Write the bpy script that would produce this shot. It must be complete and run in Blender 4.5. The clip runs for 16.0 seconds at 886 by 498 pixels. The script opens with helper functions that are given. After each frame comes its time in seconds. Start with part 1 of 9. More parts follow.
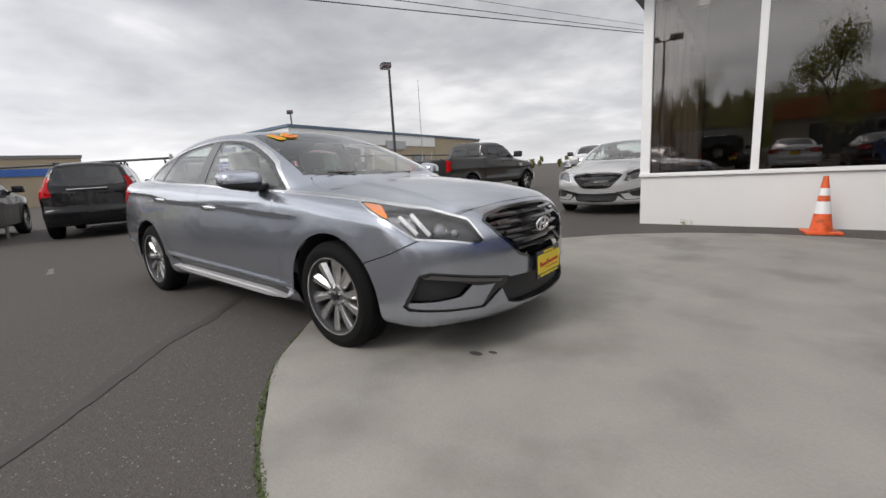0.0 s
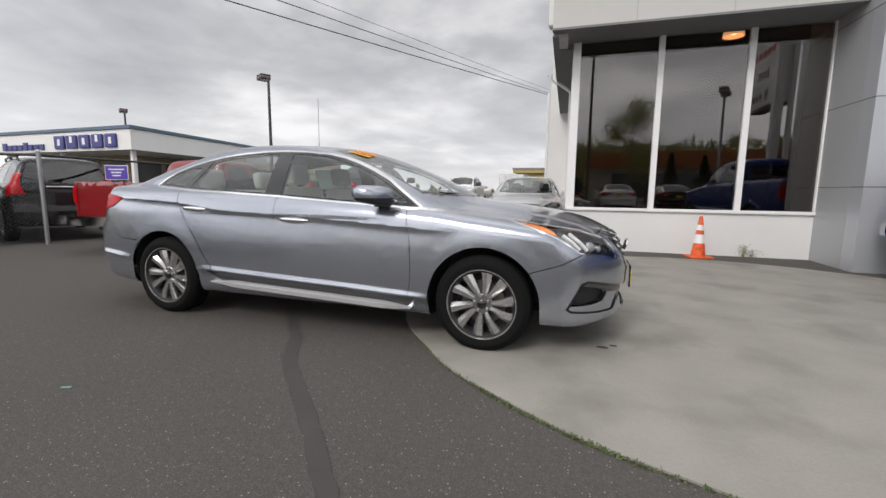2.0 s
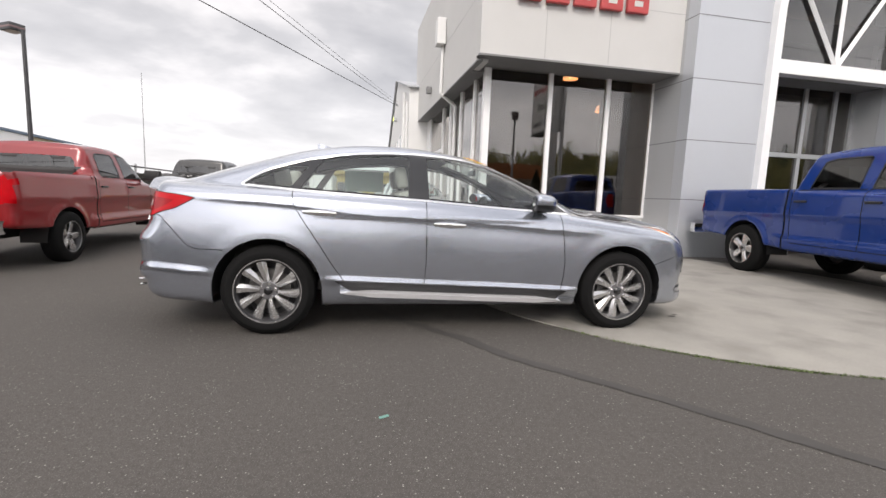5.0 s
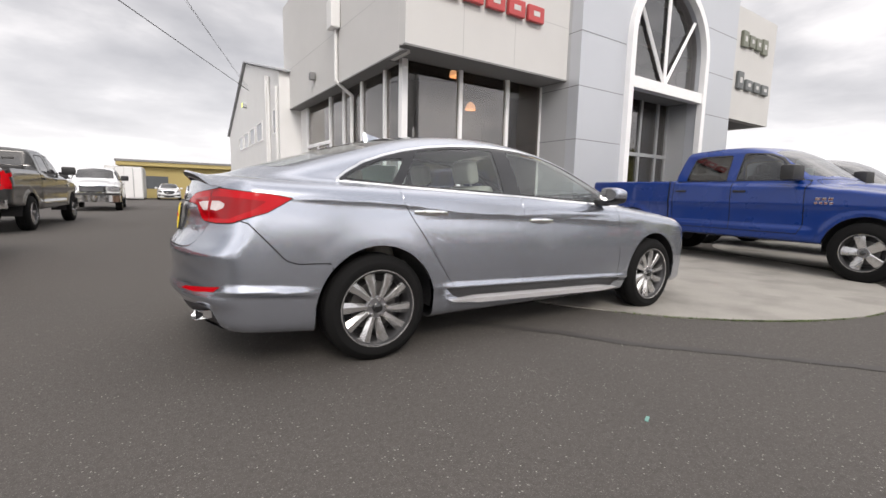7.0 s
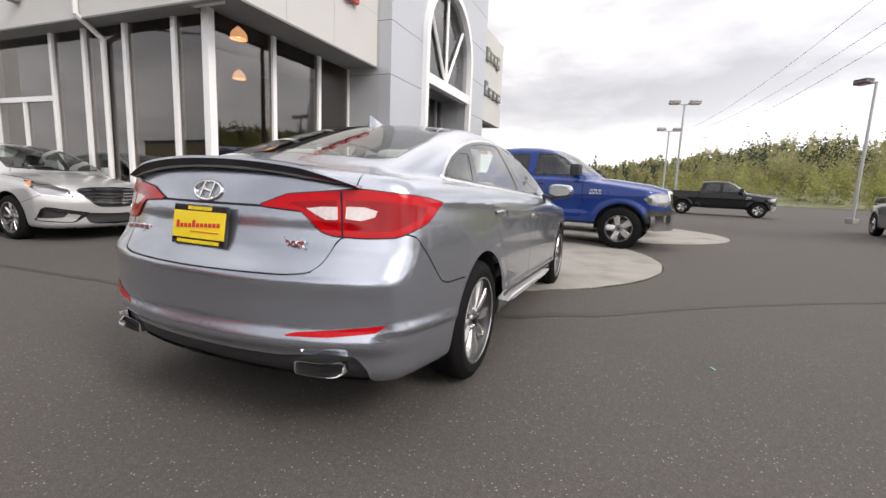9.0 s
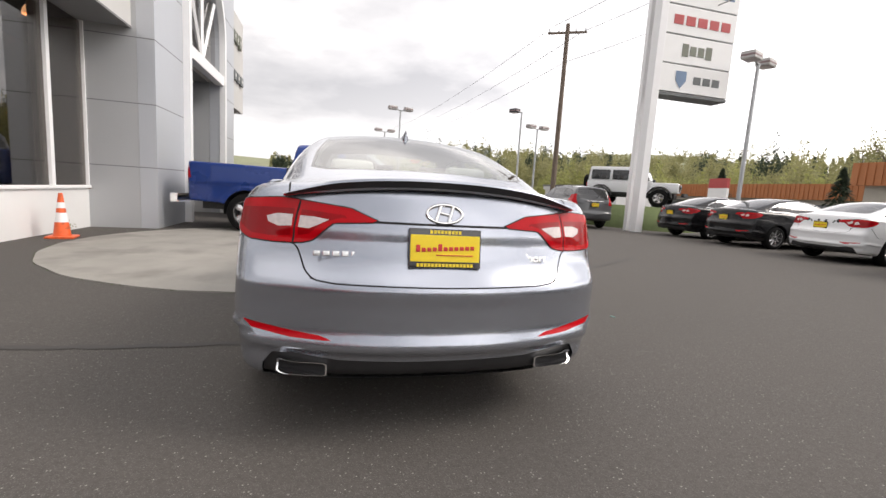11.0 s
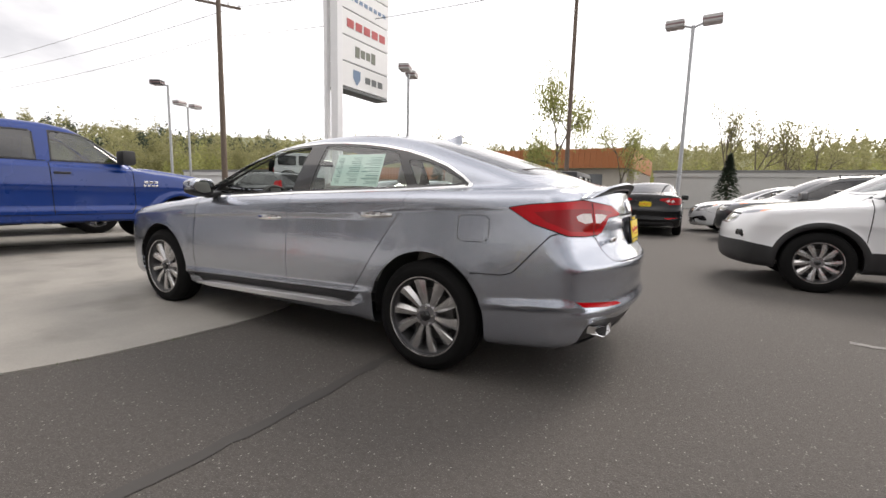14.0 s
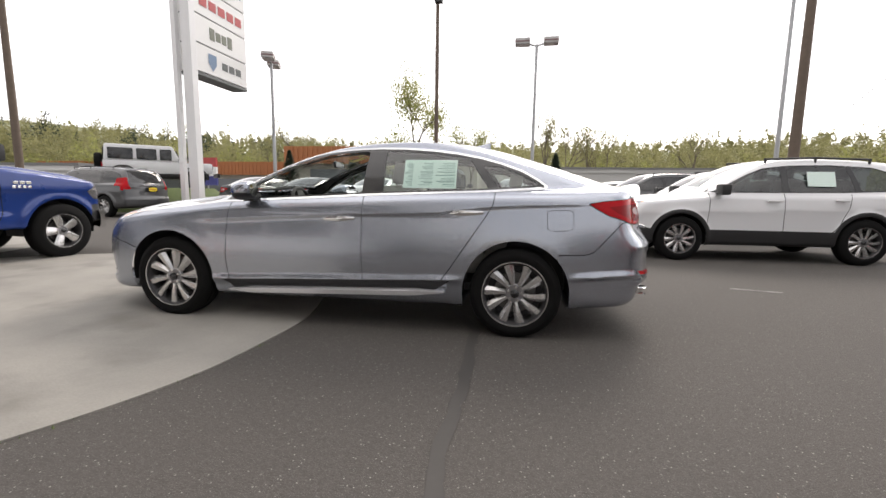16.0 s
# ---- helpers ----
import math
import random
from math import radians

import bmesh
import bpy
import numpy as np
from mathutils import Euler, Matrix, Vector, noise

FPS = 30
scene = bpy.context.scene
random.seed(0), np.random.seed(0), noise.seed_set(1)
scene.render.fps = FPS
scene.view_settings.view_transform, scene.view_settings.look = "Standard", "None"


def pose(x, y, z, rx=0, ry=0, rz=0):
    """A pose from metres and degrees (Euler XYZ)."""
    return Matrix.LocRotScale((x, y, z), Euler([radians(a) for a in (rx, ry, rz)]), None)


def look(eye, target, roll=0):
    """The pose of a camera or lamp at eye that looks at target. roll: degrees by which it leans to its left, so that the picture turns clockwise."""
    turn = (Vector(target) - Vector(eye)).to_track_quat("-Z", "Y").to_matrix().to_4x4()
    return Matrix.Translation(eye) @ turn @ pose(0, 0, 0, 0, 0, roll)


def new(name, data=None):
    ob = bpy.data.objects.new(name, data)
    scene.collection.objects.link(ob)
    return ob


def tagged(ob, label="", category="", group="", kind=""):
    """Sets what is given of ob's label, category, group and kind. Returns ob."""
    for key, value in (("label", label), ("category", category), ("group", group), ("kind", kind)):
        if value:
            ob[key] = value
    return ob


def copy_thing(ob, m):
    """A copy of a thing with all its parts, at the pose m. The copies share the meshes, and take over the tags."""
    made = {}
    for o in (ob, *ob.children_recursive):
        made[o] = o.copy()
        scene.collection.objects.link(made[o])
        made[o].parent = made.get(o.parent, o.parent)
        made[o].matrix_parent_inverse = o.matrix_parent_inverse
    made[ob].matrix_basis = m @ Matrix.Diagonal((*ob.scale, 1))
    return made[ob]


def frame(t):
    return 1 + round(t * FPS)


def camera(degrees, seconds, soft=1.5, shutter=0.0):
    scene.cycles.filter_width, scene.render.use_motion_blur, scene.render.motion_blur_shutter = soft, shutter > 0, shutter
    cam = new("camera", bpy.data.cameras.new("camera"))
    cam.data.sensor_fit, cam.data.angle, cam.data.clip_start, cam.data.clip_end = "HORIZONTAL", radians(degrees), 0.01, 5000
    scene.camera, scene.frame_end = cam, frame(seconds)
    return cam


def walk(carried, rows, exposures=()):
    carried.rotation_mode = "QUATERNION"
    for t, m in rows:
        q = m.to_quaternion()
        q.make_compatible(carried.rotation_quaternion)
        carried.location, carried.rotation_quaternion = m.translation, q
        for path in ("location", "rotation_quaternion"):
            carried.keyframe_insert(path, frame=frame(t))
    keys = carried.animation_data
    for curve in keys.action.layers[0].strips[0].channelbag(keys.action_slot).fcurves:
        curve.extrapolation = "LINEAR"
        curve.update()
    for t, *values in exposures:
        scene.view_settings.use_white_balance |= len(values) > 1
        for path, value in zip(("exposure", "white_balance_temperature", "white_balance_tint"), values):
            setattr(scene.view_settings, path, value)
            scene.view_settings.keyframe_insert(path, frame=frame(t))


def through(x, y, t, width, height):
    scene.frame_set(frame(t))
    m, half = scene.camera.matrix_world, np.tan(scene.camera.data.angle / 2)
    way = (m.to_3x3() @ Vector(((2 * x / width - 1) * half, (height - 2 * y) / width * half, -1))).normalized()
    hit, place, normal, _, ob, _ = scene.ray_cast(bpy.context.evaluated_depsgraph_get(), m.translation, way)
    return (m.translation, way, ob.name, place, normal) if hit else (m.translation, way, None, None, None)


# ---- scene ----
import itertools
cam = camera(91.10, 16.0)
PATH = [  # seconds, eye, yaw, pitch, roll
    (0.0, (3.521, -2.468, 1.052), 38.48, -10.44, -3.27),
    (0.5, (3.113, -2.808, 1.064), 32.69, -8.74, -3.74),
    (1.0, (2.790, -3.150, 1.061), 28.03, -7.66, -2.97),
    (1.5, (2.451, -3.449, 1.070), 20.88, -7.72, -2.21),
    (2.0, (2.036, -3.691, 1.093), 18.01, -7.74, 0.66),
    (2.5, (1.638, -3.982, 1.095), 11.13, -9.50, -1.49),
    (3.0, (1.146, -4.128, 1.102), 7.80, -9.05, -3.18),
    (3.5, (0.675, -4.297, 1.090), 1.98, -7.45, -1.79),
    (3.7, (0.493, -4.339, 1.111), -0.08, -7.86, -1.88),
    (5.8, (-1.446, -3.969, 1.037), -19.40, -5.43, 1.07),
    (6.0, (-1.634, -3.900, 1.031), -22.72, -5.51, -0.41),
    (6.5, (-2.073, -3.643, 1.022), -29.37, -8.41, -0.31),
    (7.0, (-2.462, -3.305, 1.028), -32.24, -7.07, 1.32),
    (7.5, (-2.859, -2.982, 1.039), -42.45, -8.60, 0.93),
    (8.0, (-3.156, -2.520, 1.054), -46.41, -8.44, -0.46),
    (8.5, (-3.453, -2.100, 1.050), -56.30, -7.69, -0.53),
    (8.7, (-3.538, -1.920, 1.057), -60.81, -8.06, 0.94),
    (10.8, (-4.150, 0.262, 1.085), -99.42, -7.71, 2.24),
    (11.0, (-4.169, 0.458, 1.101), -104.27, -7.51, 3.64),
    (11.5, (-4.070, 0.975, 1.093), -115.18, -7.48, 3.75),
    (12.0, (-3.956, 1.482, 1.063), -124.05, -7.77, 3.54),
    (12.5, (-3.707, 1.932, 1.036), -131.41, -7.97, 0.96),
    (13.0, (-3.409, 2.327, 1.038), -135.17, -6.99, 1.97),
    (13.5, (-3.132, 2.718, 1.043), -146.45, -7.73, 1.87),
    (14.0, (-2.733, 3.017, 1.062), -150.21, -7.45, 1.51),
    (14.5, (-2.365, 3.336, 1.056), -153.34, -6.79, 0.01),
    (15.0, (-1.997, 3.562, 1.040), -159.97, -6.43, 1.20),
    (15.5, (-1.661, 3.770, 1.058), -163.64, -6.09, 0.28),
    (16.0, (-1.379, 4.033, 1.072), -170.78, -7.68, 0.84),
]


def aim(eye, yaw, pitch, roll):
    return pose(*eye, 90 + pitch, 0, yaw) @ pose(0, 0, 0, 0, 0, roll)


EXPOSURES = [(t, stops, 6600 if t < 2.6 else 6750 if t < 9 else 6880, 12 if t < 2.6 else 14) for t, stops in ((0.0, -0.24), (1.0, -0.30), (2.0, -0.20), (2.5, -0.12), (3.0, 0.16), (3.5, 0.28), (6.0, 0.25), (8.0, 0.20), (8.5, 0.26), (11.0, 0.28), (11.5, 0.18), (12.0, 0.12), (13.0, 0.22), (16.0, 0.30))]
walk(cam, [(t, aim(eye, yaw, pitch, roll)) for t, eye, yaw, pitch, roll in PATH], EXPOSURES)

# ---- light ----
SUN_AZ, SUN_EL = radians(-105), radians(42)  # direction towards the sun, from +x
sun_way = Vector((math.cos(SUN_EL) * math.cos(SUN_AZ), math.cos(SUN_EL) * math.sin(SUN_AZ), math.sin(SUN_EL)))


def make_world():
    w = bpy.data.worlds.new("cloudy_sky")
    scene.world = w
    w.use_nodes = True
    nt = w.node_tree
    nt.nodes.clear()
    N, L = nt.nodes.new, nt.links.new
    out, bg = N("ShaderNodeOutputWorld"), N("ShaderNodeBackground")
    sky = N("ShaderNodeTexSky")
    sky.sky_type, sky.sun_disc, sky.sun_elevation = "NISHITA", False, SUN_EL
    sky.sun_rotation = radians(90) - SUN_AZ
    sky.dust_density, sky.air_density = 2.0, 1.0
    co = N("ShaderNodeTexCoord")
    sep = N("ShaderNodeSeparateXYZ")
    L(co.outputs["Generated"], sep.inputs[0])

    def math_(op, a, b=None, clamp=False):
        n = N("ShaderNodeMath")
        n.operation, n.use_clamp = op, clamp
        for i, v in enumerate((a, b)):
            if v is None:
                continue
            if isinstance(v, (int, float)):
                n.inputs[i].default_value = v
            else:
                L(v, n.inputs[i])
        return n.outputs[0]

    up = math_("MAXIMUM", sep.outputs["Z"], 0.0)
    k = math_("ADD", up, 0.16)
    u, v = math_("DIVIDE", sep.outputs["X"], k), math_("DIVIDE", sep.outputs["Y"], k)
    flat = N("ShaderNodeCombineXYZ")
    L(u, flat.inputs[0]), L(v, flat.inputs[1])
    n1 = N("ShaderNodeTexNoise")
    n1.inputs["Scale"].default_value, n1.inputs["Detail"].default_value = 0.55, 7
    n1.inputs["Roughness"].default_value, n1.inputs["Distortion"].default_value = 0.52, 0.35
    L(flat.outputs[0], n1.inputs["Vector"])
    n2 = N("ShaderNodeTexNoise")
    n2.inputs["Scale"].default_value, n2.inputs["Detail"].default_value = 1.9, 6
    L(flat.outputs[0], n2.inputs["Vector"])
    mixn = math_("ADD", math_("MULTIPLY", n1.outputs[0], 0.75), math_("MULTIPLY", n2.outputs[0], 0.25))
    ramp = N("ShaderNodeValToRGB")
    e = ramp.color_ramp.elements
    e[0].position, e[0].color = 0.38, (1.7, 1.7, 1.7, 1)
    e[1].position, e[1].color = 0.62, (0.42, 0.44, 0.48, 1)
    mid = ramp.color_ramp.elements.new(0.50)
    mid.color = (0.84, 0.86, 0.89, 1)
    L(mixn, ramp.inputs[0])
    # the cloud cover is thinner and brighter towards the sun
    dot = N("ShaderNodeVectorMath")
    dot.operation = "DOT_PRODUCT"
    L(co.outputs["Generated"], dot.inputs[0])
    dot.inputs[1].default_value = sun_way
    glow = math_("ADD", math_("MULTIPLY", math_("MAXIMUM", math_("ADD", dot.outputs["Value"], 0.25), 0.0), SKY_GLOW), SKY_BASE)
    haze = math_("POWER", math_("SUBTRACT", 1.0, up, True), 5.0)
    cloud = N("ShaderNodeMix")
    cloud.data_type = "RGBA"
    L(math_("MULTIPLY", haze, 0.65), cloud.inputs[0])
    L(ramp.outputs[0], cloud.inputs[6])
    cloud.inputs[7].default_value = (1.95, 1.98, 2.03, 1)
    vm = N("ShaderNodeVectorMath")
    vm.operation = "SCALE"
    L(cloud.outputs[2], vm.inputs[0]), L(glow, vm.inputs["Scale"])
    add = N("ShaderNodeMix")
    add.data_type = "RGBA"
    add.inputs[0].default_value = 0.9  # nearly closed cover over the clear sky
    sk = N("ShaderNodeVectorMath")
    sk.operation = "SCALE"
    sk.inputs["Scale"].default_value = 0.1
    L(sky.outputs[0], sk.inputs[0])
    L(sk.outputs[0], add.inputs[6]), L(vm.outputs[0], add.inputs[7])
    L(add.outputs[2], bg.inputs[0])
    bg.inputs[1].default_value = 1.0
    L(bg.outputs[0], out.inputs[0])


SKY_BASE, SKY_GLOW = 0.66, 0.80
make_world()
sun_data = bpy.data.lights.new("sun", "SUN")
sun_data.energy, sun_data.angle, sun_data.color = 1.6, radians(22), (1.0, 0.96, 0.9)
sun = new("sun", sun_data)
sun.matrix_world = look(sun_way * 60, (0, 0, 0))
scene.view_settings.exposure = 0.0

# ---- materials ----
def surf(name, base, rough=0.6, metal=0.0, var=0.12, scale=3.0, bump=0.0, bscale=40.0, coat=0.0, fine=0.06, spec=0.5, dirt=None):
    """A painted, metal or stone surface with variation at two scales and fine relief."""
    m = bpy.data.materials.new(name)
    m.use_nodes = True
    nt = m.node_tree
    b = nt.nodes["Principled BSDF"]
    N, L = nt.nodes.new, nt.links.new
    co = N("ShaderNodeTexCoord")
    n1, n2 = N("ShaderNodeTexNoise"), N("ShaderNodeTexNoise")
    n1.inputs["Scale"].default_value, n1.inputs["Detail"].default_value = scale, 5
    n2.inputs["Scale"].default_value, n2.inputs["Detail"].default_value = bscale, 3
    for n in (n1, n2):
        L(co.outputs["Object"], n.inputs["Vector"])
    add = N("ShaderNodeMath")
    add.operation = "MULTIPLY_ADD"
    L(n1.outputs[0], add.inputs[0])
    add.inputs[1].default_value, add.inputs[2].default_value = 2 * var, 1 - var
    add2 = N("ShaderNodeMath")
    add2.operation = "MULTIPLY_ADD"
    L(n2.outputs[0], add2.inputs[0])
    add2.inputs[1].default_value = 2 * fine
    L(add.outputs[0], add2.inputs[2])
    sc = N("ShaderNodeVectorMath")
    sc.operation = "SCALE"
    sc.inputs[0].default_value = base
    L(add2.outputs[0], sc.inputs["Scale"])
    colour = sc.outputs[0]
    if dirt:
        n3 = N("ShaderNodeTexNoise")
        n3.inputs["Scale"].default_value, n3.inputs["Detail"].default_value = dirt[1], 8
        L(co.outputs["Object"], n3.inputs["Vector"])
        r = N("ShaderNodeMapRange")
        r.inputs[1].default_value, r.inputs[2].default_value = 0.52, 0.72
        L(n3.outputs[0], r.inputs[0])
        mx = N("ShaderNodeMix")
        mx.data_type = "RGBA"
        L(r.outputs[0], mx.inputs[0]), L(colour, mx.inputs[6])
        mx.inputs[7].default_value = (*dirt[0], 1)
        colour = mx.outputs[2]
    L(colour, b.inputs["Base Color"])
    rr = N("ShaderNodeMath")
    rr.operation = "MULTIPLY_ADD"
    L(n1.outputs[0], rr.inputs[0])
    rr.inputs[1].default_value, rr.inputs[2].default_value = 0.25 * rough, 0.87 * rough
    L(rr.outputs[0], b.inputs["Roughness"])
    b.inputs["Metallic"].default_value = metal
    b.inputs["Specular IOR Level"].default_value = spec
    b.inputs["Coat Weight"].default_value, b.inputs["Coat Roughness"].default_value = coat, 0.03
    if bump:
        bp = N("ShaderNodeBump")
        bp.inputs["Strength"].default_value, bp.inputs["Distance"].default_value = 1.0, bump
        L(n2.outputs[0], bp.inputs["Height"]), L(bp.outputs[0], b.inputs["Normal"])
    return m


def pane(name, tint, gloss=1.0, ior=1.5):
    """A thin sheet of glass: tinted see-through, with a mirror-like gloss that grows at glancing angles."""
    m = bpy.data.materials.new(name)
    m.use_nodes = True
    nt = m.node_tree
    nt.nodes.clear()
    N, L = nt.nodes.new, nt.links.new
    out, mix, tr, gl, lw, pw, fr = (N("ShaderNode" + k) for k in ("OutputMaterial", "MixShader", "BsdfTransparent", "BsdfGlossy", "LayerWeight", "Math", "Math"))
    tr.inputs[0].default_value = (*tint, 1)
    gl.inputs["Color"].default_value, gl.inputs["Roughness"].default_value = (gloss, gloss, gloss, 1), 0.01
    lw.inputs[0].default_value = 0.5
    f0 = 2.0 * ((ior - 1) / (ior + 1)) ** 2  # both faces of the sheet
    pw.operation, pw.inputs[1].default_value = "POWER", 4.0
    fr.operation, fr.inputs[1].default_value, fr.inputs[2].default_value = "MULTIPLY_ADD", 1 - f0, f0
    L(lw.outputs["Facing"], pw.inputs[0]), L(pw.outputs[0], fr.inputs[0])
    L(fr.outputs[0], mix.inputs[0]), L(tr.outputs[0], mix.inputs[1]), L(gl.outputs[0], mix.inputs[2]), L(mix.outputs[0], out.inputs[0])
    return m


def asphalt_material():
    m = surf("asphalt", (0.060, 0.0548, 0.0502), 0.85, var=0.24, scale=0.7, fine=0.42, bscale=42, spec=0.3)
    nt = m.node_tree
    N, L = nt.nodes.new, nt.links.new
    b = nt.nodes["Principled BSDF"]
    co = next(n for n in nt.nodes if n.type == "TEX_COORD")
    prev = b.inputs["Base Color"].links[0].from_socket
    # pale stones showing in the binder, of two sizes
    for scale, lo, hi, tone, part_ in ((75.0, 0.34, 0.14, (0.33, 0.315, 0.29), 0.91), (34.0, 0.24, 0.10, (0.20, 0.19, 0.176), 0.96), (170.0, 0.45, 0.2, (0.15, 0.142, 0.13), 0.5)):
        vo = N("ShaderNodeTexVoronoi")
        vo.inputs["Scale"].default_value = scale
        L(co.outputs["Object"], vo.inputs["Vector"])
        r = N("ShaderNodeMapRange")
        r.inputs[1].default_value, r.inputs[2].default_value = lo, hi
        L(vo.outputs["Distance"], r.inputs[0])
        pick = N("ShaderNodeMath")
        pick.operation = "GREATER_THAN"
        sep = N("ShaderNodeSeparateColor")
        L(vo.outputs["Color"], sep.inputs[0]), L(sep.outputs[0], pick.inputs[0])
        pick.inputs[1].default_value = part_
        mul = N("ShaderNodeMath")
        mul.operation = "MULTIPLY"
        L(r.outputs[0], mul.inputs[0]), L(pick.outputs[0], mul.inputs[1])
        mx = N("ShaderNodeMix")
        mx.data_type = "RGBA"
        L(mul.outputs[0], mx.inputs[0]), L(prev, mx.inputs[6])
        mx.inputs[7].default_value = (*tone, 1)
        prev = mx.outputs[2]
    L(prev, b.inputs["Base Color"])
    no = N("ShaderNodeTexNoise")
    no.inputs["Scale"].default_value, no.inputs["Detail"].default_value = 110, 4
    L(co.outputs["Object"], no.inputs["Vector"])
    bp = N("ShaderNodeBump")
    bp.inputs["Distance"].default_value, bp.inputs["Strength"].default_value = 0.006, 0.9
    L(no.outputs[0], bp.inputs["Height"]), L(bp.outputs[0], b.inputs["Normal"])
    return m


M_ASPHALT = asphalt_material()
M_CONCRETE = surf("concrete", (0.275, 0.262, 0.237), 0.8, var=0.26, scale=2.3, fine=0.12, bump=0.002, bscale=70, spec=0.3, dirt=((0.205, 0.194, 0.174), 1.3))
M_SEAL = surf("crack_sealer", (0.053, 0.049, 0.0455), 0.75, var=0.3, scale=5)
M_WALL = surf("white_wall_paint", (0.72, 0.72, 0.71), 0.65, var=0.06, scale=1.5, fine=0.03, bump=0.001, bscale=120)
M_STUCCO = surf("grey_white_stucco", (0.56, 0.555, 0.54), 0.8, var=0.06, scale=1.2, fine=0.05, bump=0.003, bscale=220)
M_SOFFIT = surf("dark_grey_soffit", (0.20, 0.20, 0.20), 0.7, var=0.08)
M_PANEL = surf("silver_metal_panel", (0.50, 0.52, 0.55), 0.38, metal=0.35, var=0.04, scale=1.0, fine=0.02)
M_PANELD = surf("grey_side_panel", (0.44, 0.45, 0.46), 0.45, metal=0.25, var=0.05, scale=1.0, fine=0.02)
M_WHITE = surf("white_gloss_paint", (0.80, 0.80, 0.80), 0.35, var=0.03)
M_DARK = surf("dark_void", (0.03, 0.03, 0.03), 0.8)
M_RED = surf("red_letter", (0.45, 0.06, 0.06), 0.4)
M_GREYLET = surf("grey_letter", (0.12, 0.13, 0.13), 0.45)
M_GREENLET = surf("olive_letter", (0.16, 0.17, 0.13), 0.45)
M_STEEL = surf("galvanised_steel", (0.42, 0.43, 0.44), 0.45, metal=0.7, var=0.1, scale=8)
M_WOODPOLE = surf("weathered_pole_wood", (0.15, 0.115, 0.09), 0.85, var=0.3, scale=6, bump=0.004, bscale=60)
M_GLASSB = pane("building_glass", (0.52, 0.475, 0.44), 1.0, 1.55)


def car_paint(name, base, metal=0.0, rough=0.32, flake=0.05, coat=1.0):
    m = surf(name, base, rough, metal=metal, var=0.015, scale=2.0, fine=flake, bscale=900, coat=coat)
    return m


M_GAP = surf("shut_line_black", (0.012, 0.012, 0.013), 0.8)
M_BLACKPL = surf("black_plastic", (0.022, 0.022, 0.023), 0.5, var=0.1, bump=0.0006, bscale=300)
M_GLOSSBLACK = surf("gloss_black", (0.012, 0.012, 0.013), 0.12, coat=0.6)
M_RUBBER = surf("tyre_rubber", (0.009, 0.009, 0.009), 0.8, spec=0.12, var=0.15, scale=14, bump=0.001, bscale=90)
M_CHROME = surf("chrome", (0.80, 0.80, 0.80), 0.09, metal=1.0, var=0.02)
M_DARKCHROME = surf("dark_chrome", (0.16, 0.16, 0.165), 0.16, metal=1.0, var=0.04)
M_ALLOY = surf("machined_alloy", (0.58, 0.575, 0.57), 0.26, metal=0.9, var=0.05, scale=12)
M_ALLOYD = surf("grey_alloy", (0.30, 0.30, 0.31), 0.3, metal=0.9, var=0.05)
M_GLASSC = pane("car_glass", (0.86, 0.93, 0.90), 1.0, 1.55)
M_GLASST = pane("tinted_car_glass", (0.10, 0.105, 0.11), 1.0, 1.55)
M_GLASSM = pane("green_tinted_car_glass", (0.42, 0.47, 0.46), 1.0, 1.55)
M_LENS = pane("clear_lamp_lens", (0.93, 0.93, 0.93), 1.0, 1.45)
M_REDLENS = surf("red_lamp_lens", (0.42, 0.003, 0.007), 0.12, coat=0.05, spec=0.22, var=0.2, scale=9, fine=0.12, bscale=160)
M_REDDEEP = surf("deep_red_lamp_lens", (0.24, 0.002, 0.004), 0.10, coat=0.08, spec=0.25, var=0.3, scale=14, fine=0.2, bscale=140)
M_CLEARLAMP = surf("frosted_lamp_lens", (0.60, 0.53, 0.52), 0.2, coat=0.3, var=0.3, scale=45)
M_AMBER = surf("amber_reflector", (0.80, 0.22, 0.03), 0.2, coat=1.0, var=0.1, scale=30)
M_PAINT = car_paint("blue_grey_metallic_paint", (0.415, 0.442, 0.498), 0.86, 0.25, 0.004, 0.8)
M_PAINT.node_tree.nodes["Principled BSDF"].inputs["Coat Roughness"].default_value = 0.03
M_SEATS = surf("grey_cloth", (0.40, 0.385, 0.355), 0.9, bump=0.001, bscale=500)
# headlining grey with the shade of the cabin in its colour
M_LINING = surf("shaded_headlining", (0.10, 0.098, 0.094), 0.9)
M_DASH = surf("dark_trim", (0.035, 0.034, 0.034), 0.7, bump=0.0008, bscale=350)
M_YELLOW = surf("yellow_plate", (0.80, 0.60, 0.02), 0.4)
M_PAPER = surf("printed_paper", (0.72, 0.86, 0.80), 0.7, var=0.04)
M_INK = surf("green_ink", (0.16, 0.32, 0.28), 0.7)
M_ORANGE = surf("orange_decal", (0.85, 0.22, 0.02), 0.5)
M_REDINK = surf("red_ink", (0.55, 0.03, 0.03), 0.5)
M_WHITEWORN = surf("worn_road_paint", (0.19, 0.183, 0.172), 0.8, var=0.3, scale=8, dirt=((0.09, 0.088, 0.085), 14))
M_STUCCOJ = surf("stucco_joint", (0.42, 0.42, 0.41), 0.8)
M_JOINT = surf("panel_joint_grey", (0.20, 0.20, 0.21), 0.6)
M_INFLOOR = surf("tile_floor", (0.10, 0.085, 0.07), 0.4, var=0.2)
# the dimness of the room is put into this lowered brown
M_INWALL = surf("dimmed_brown_inner_wall", (0.055, 0.043, 0.035), 0.7, var=0.2)
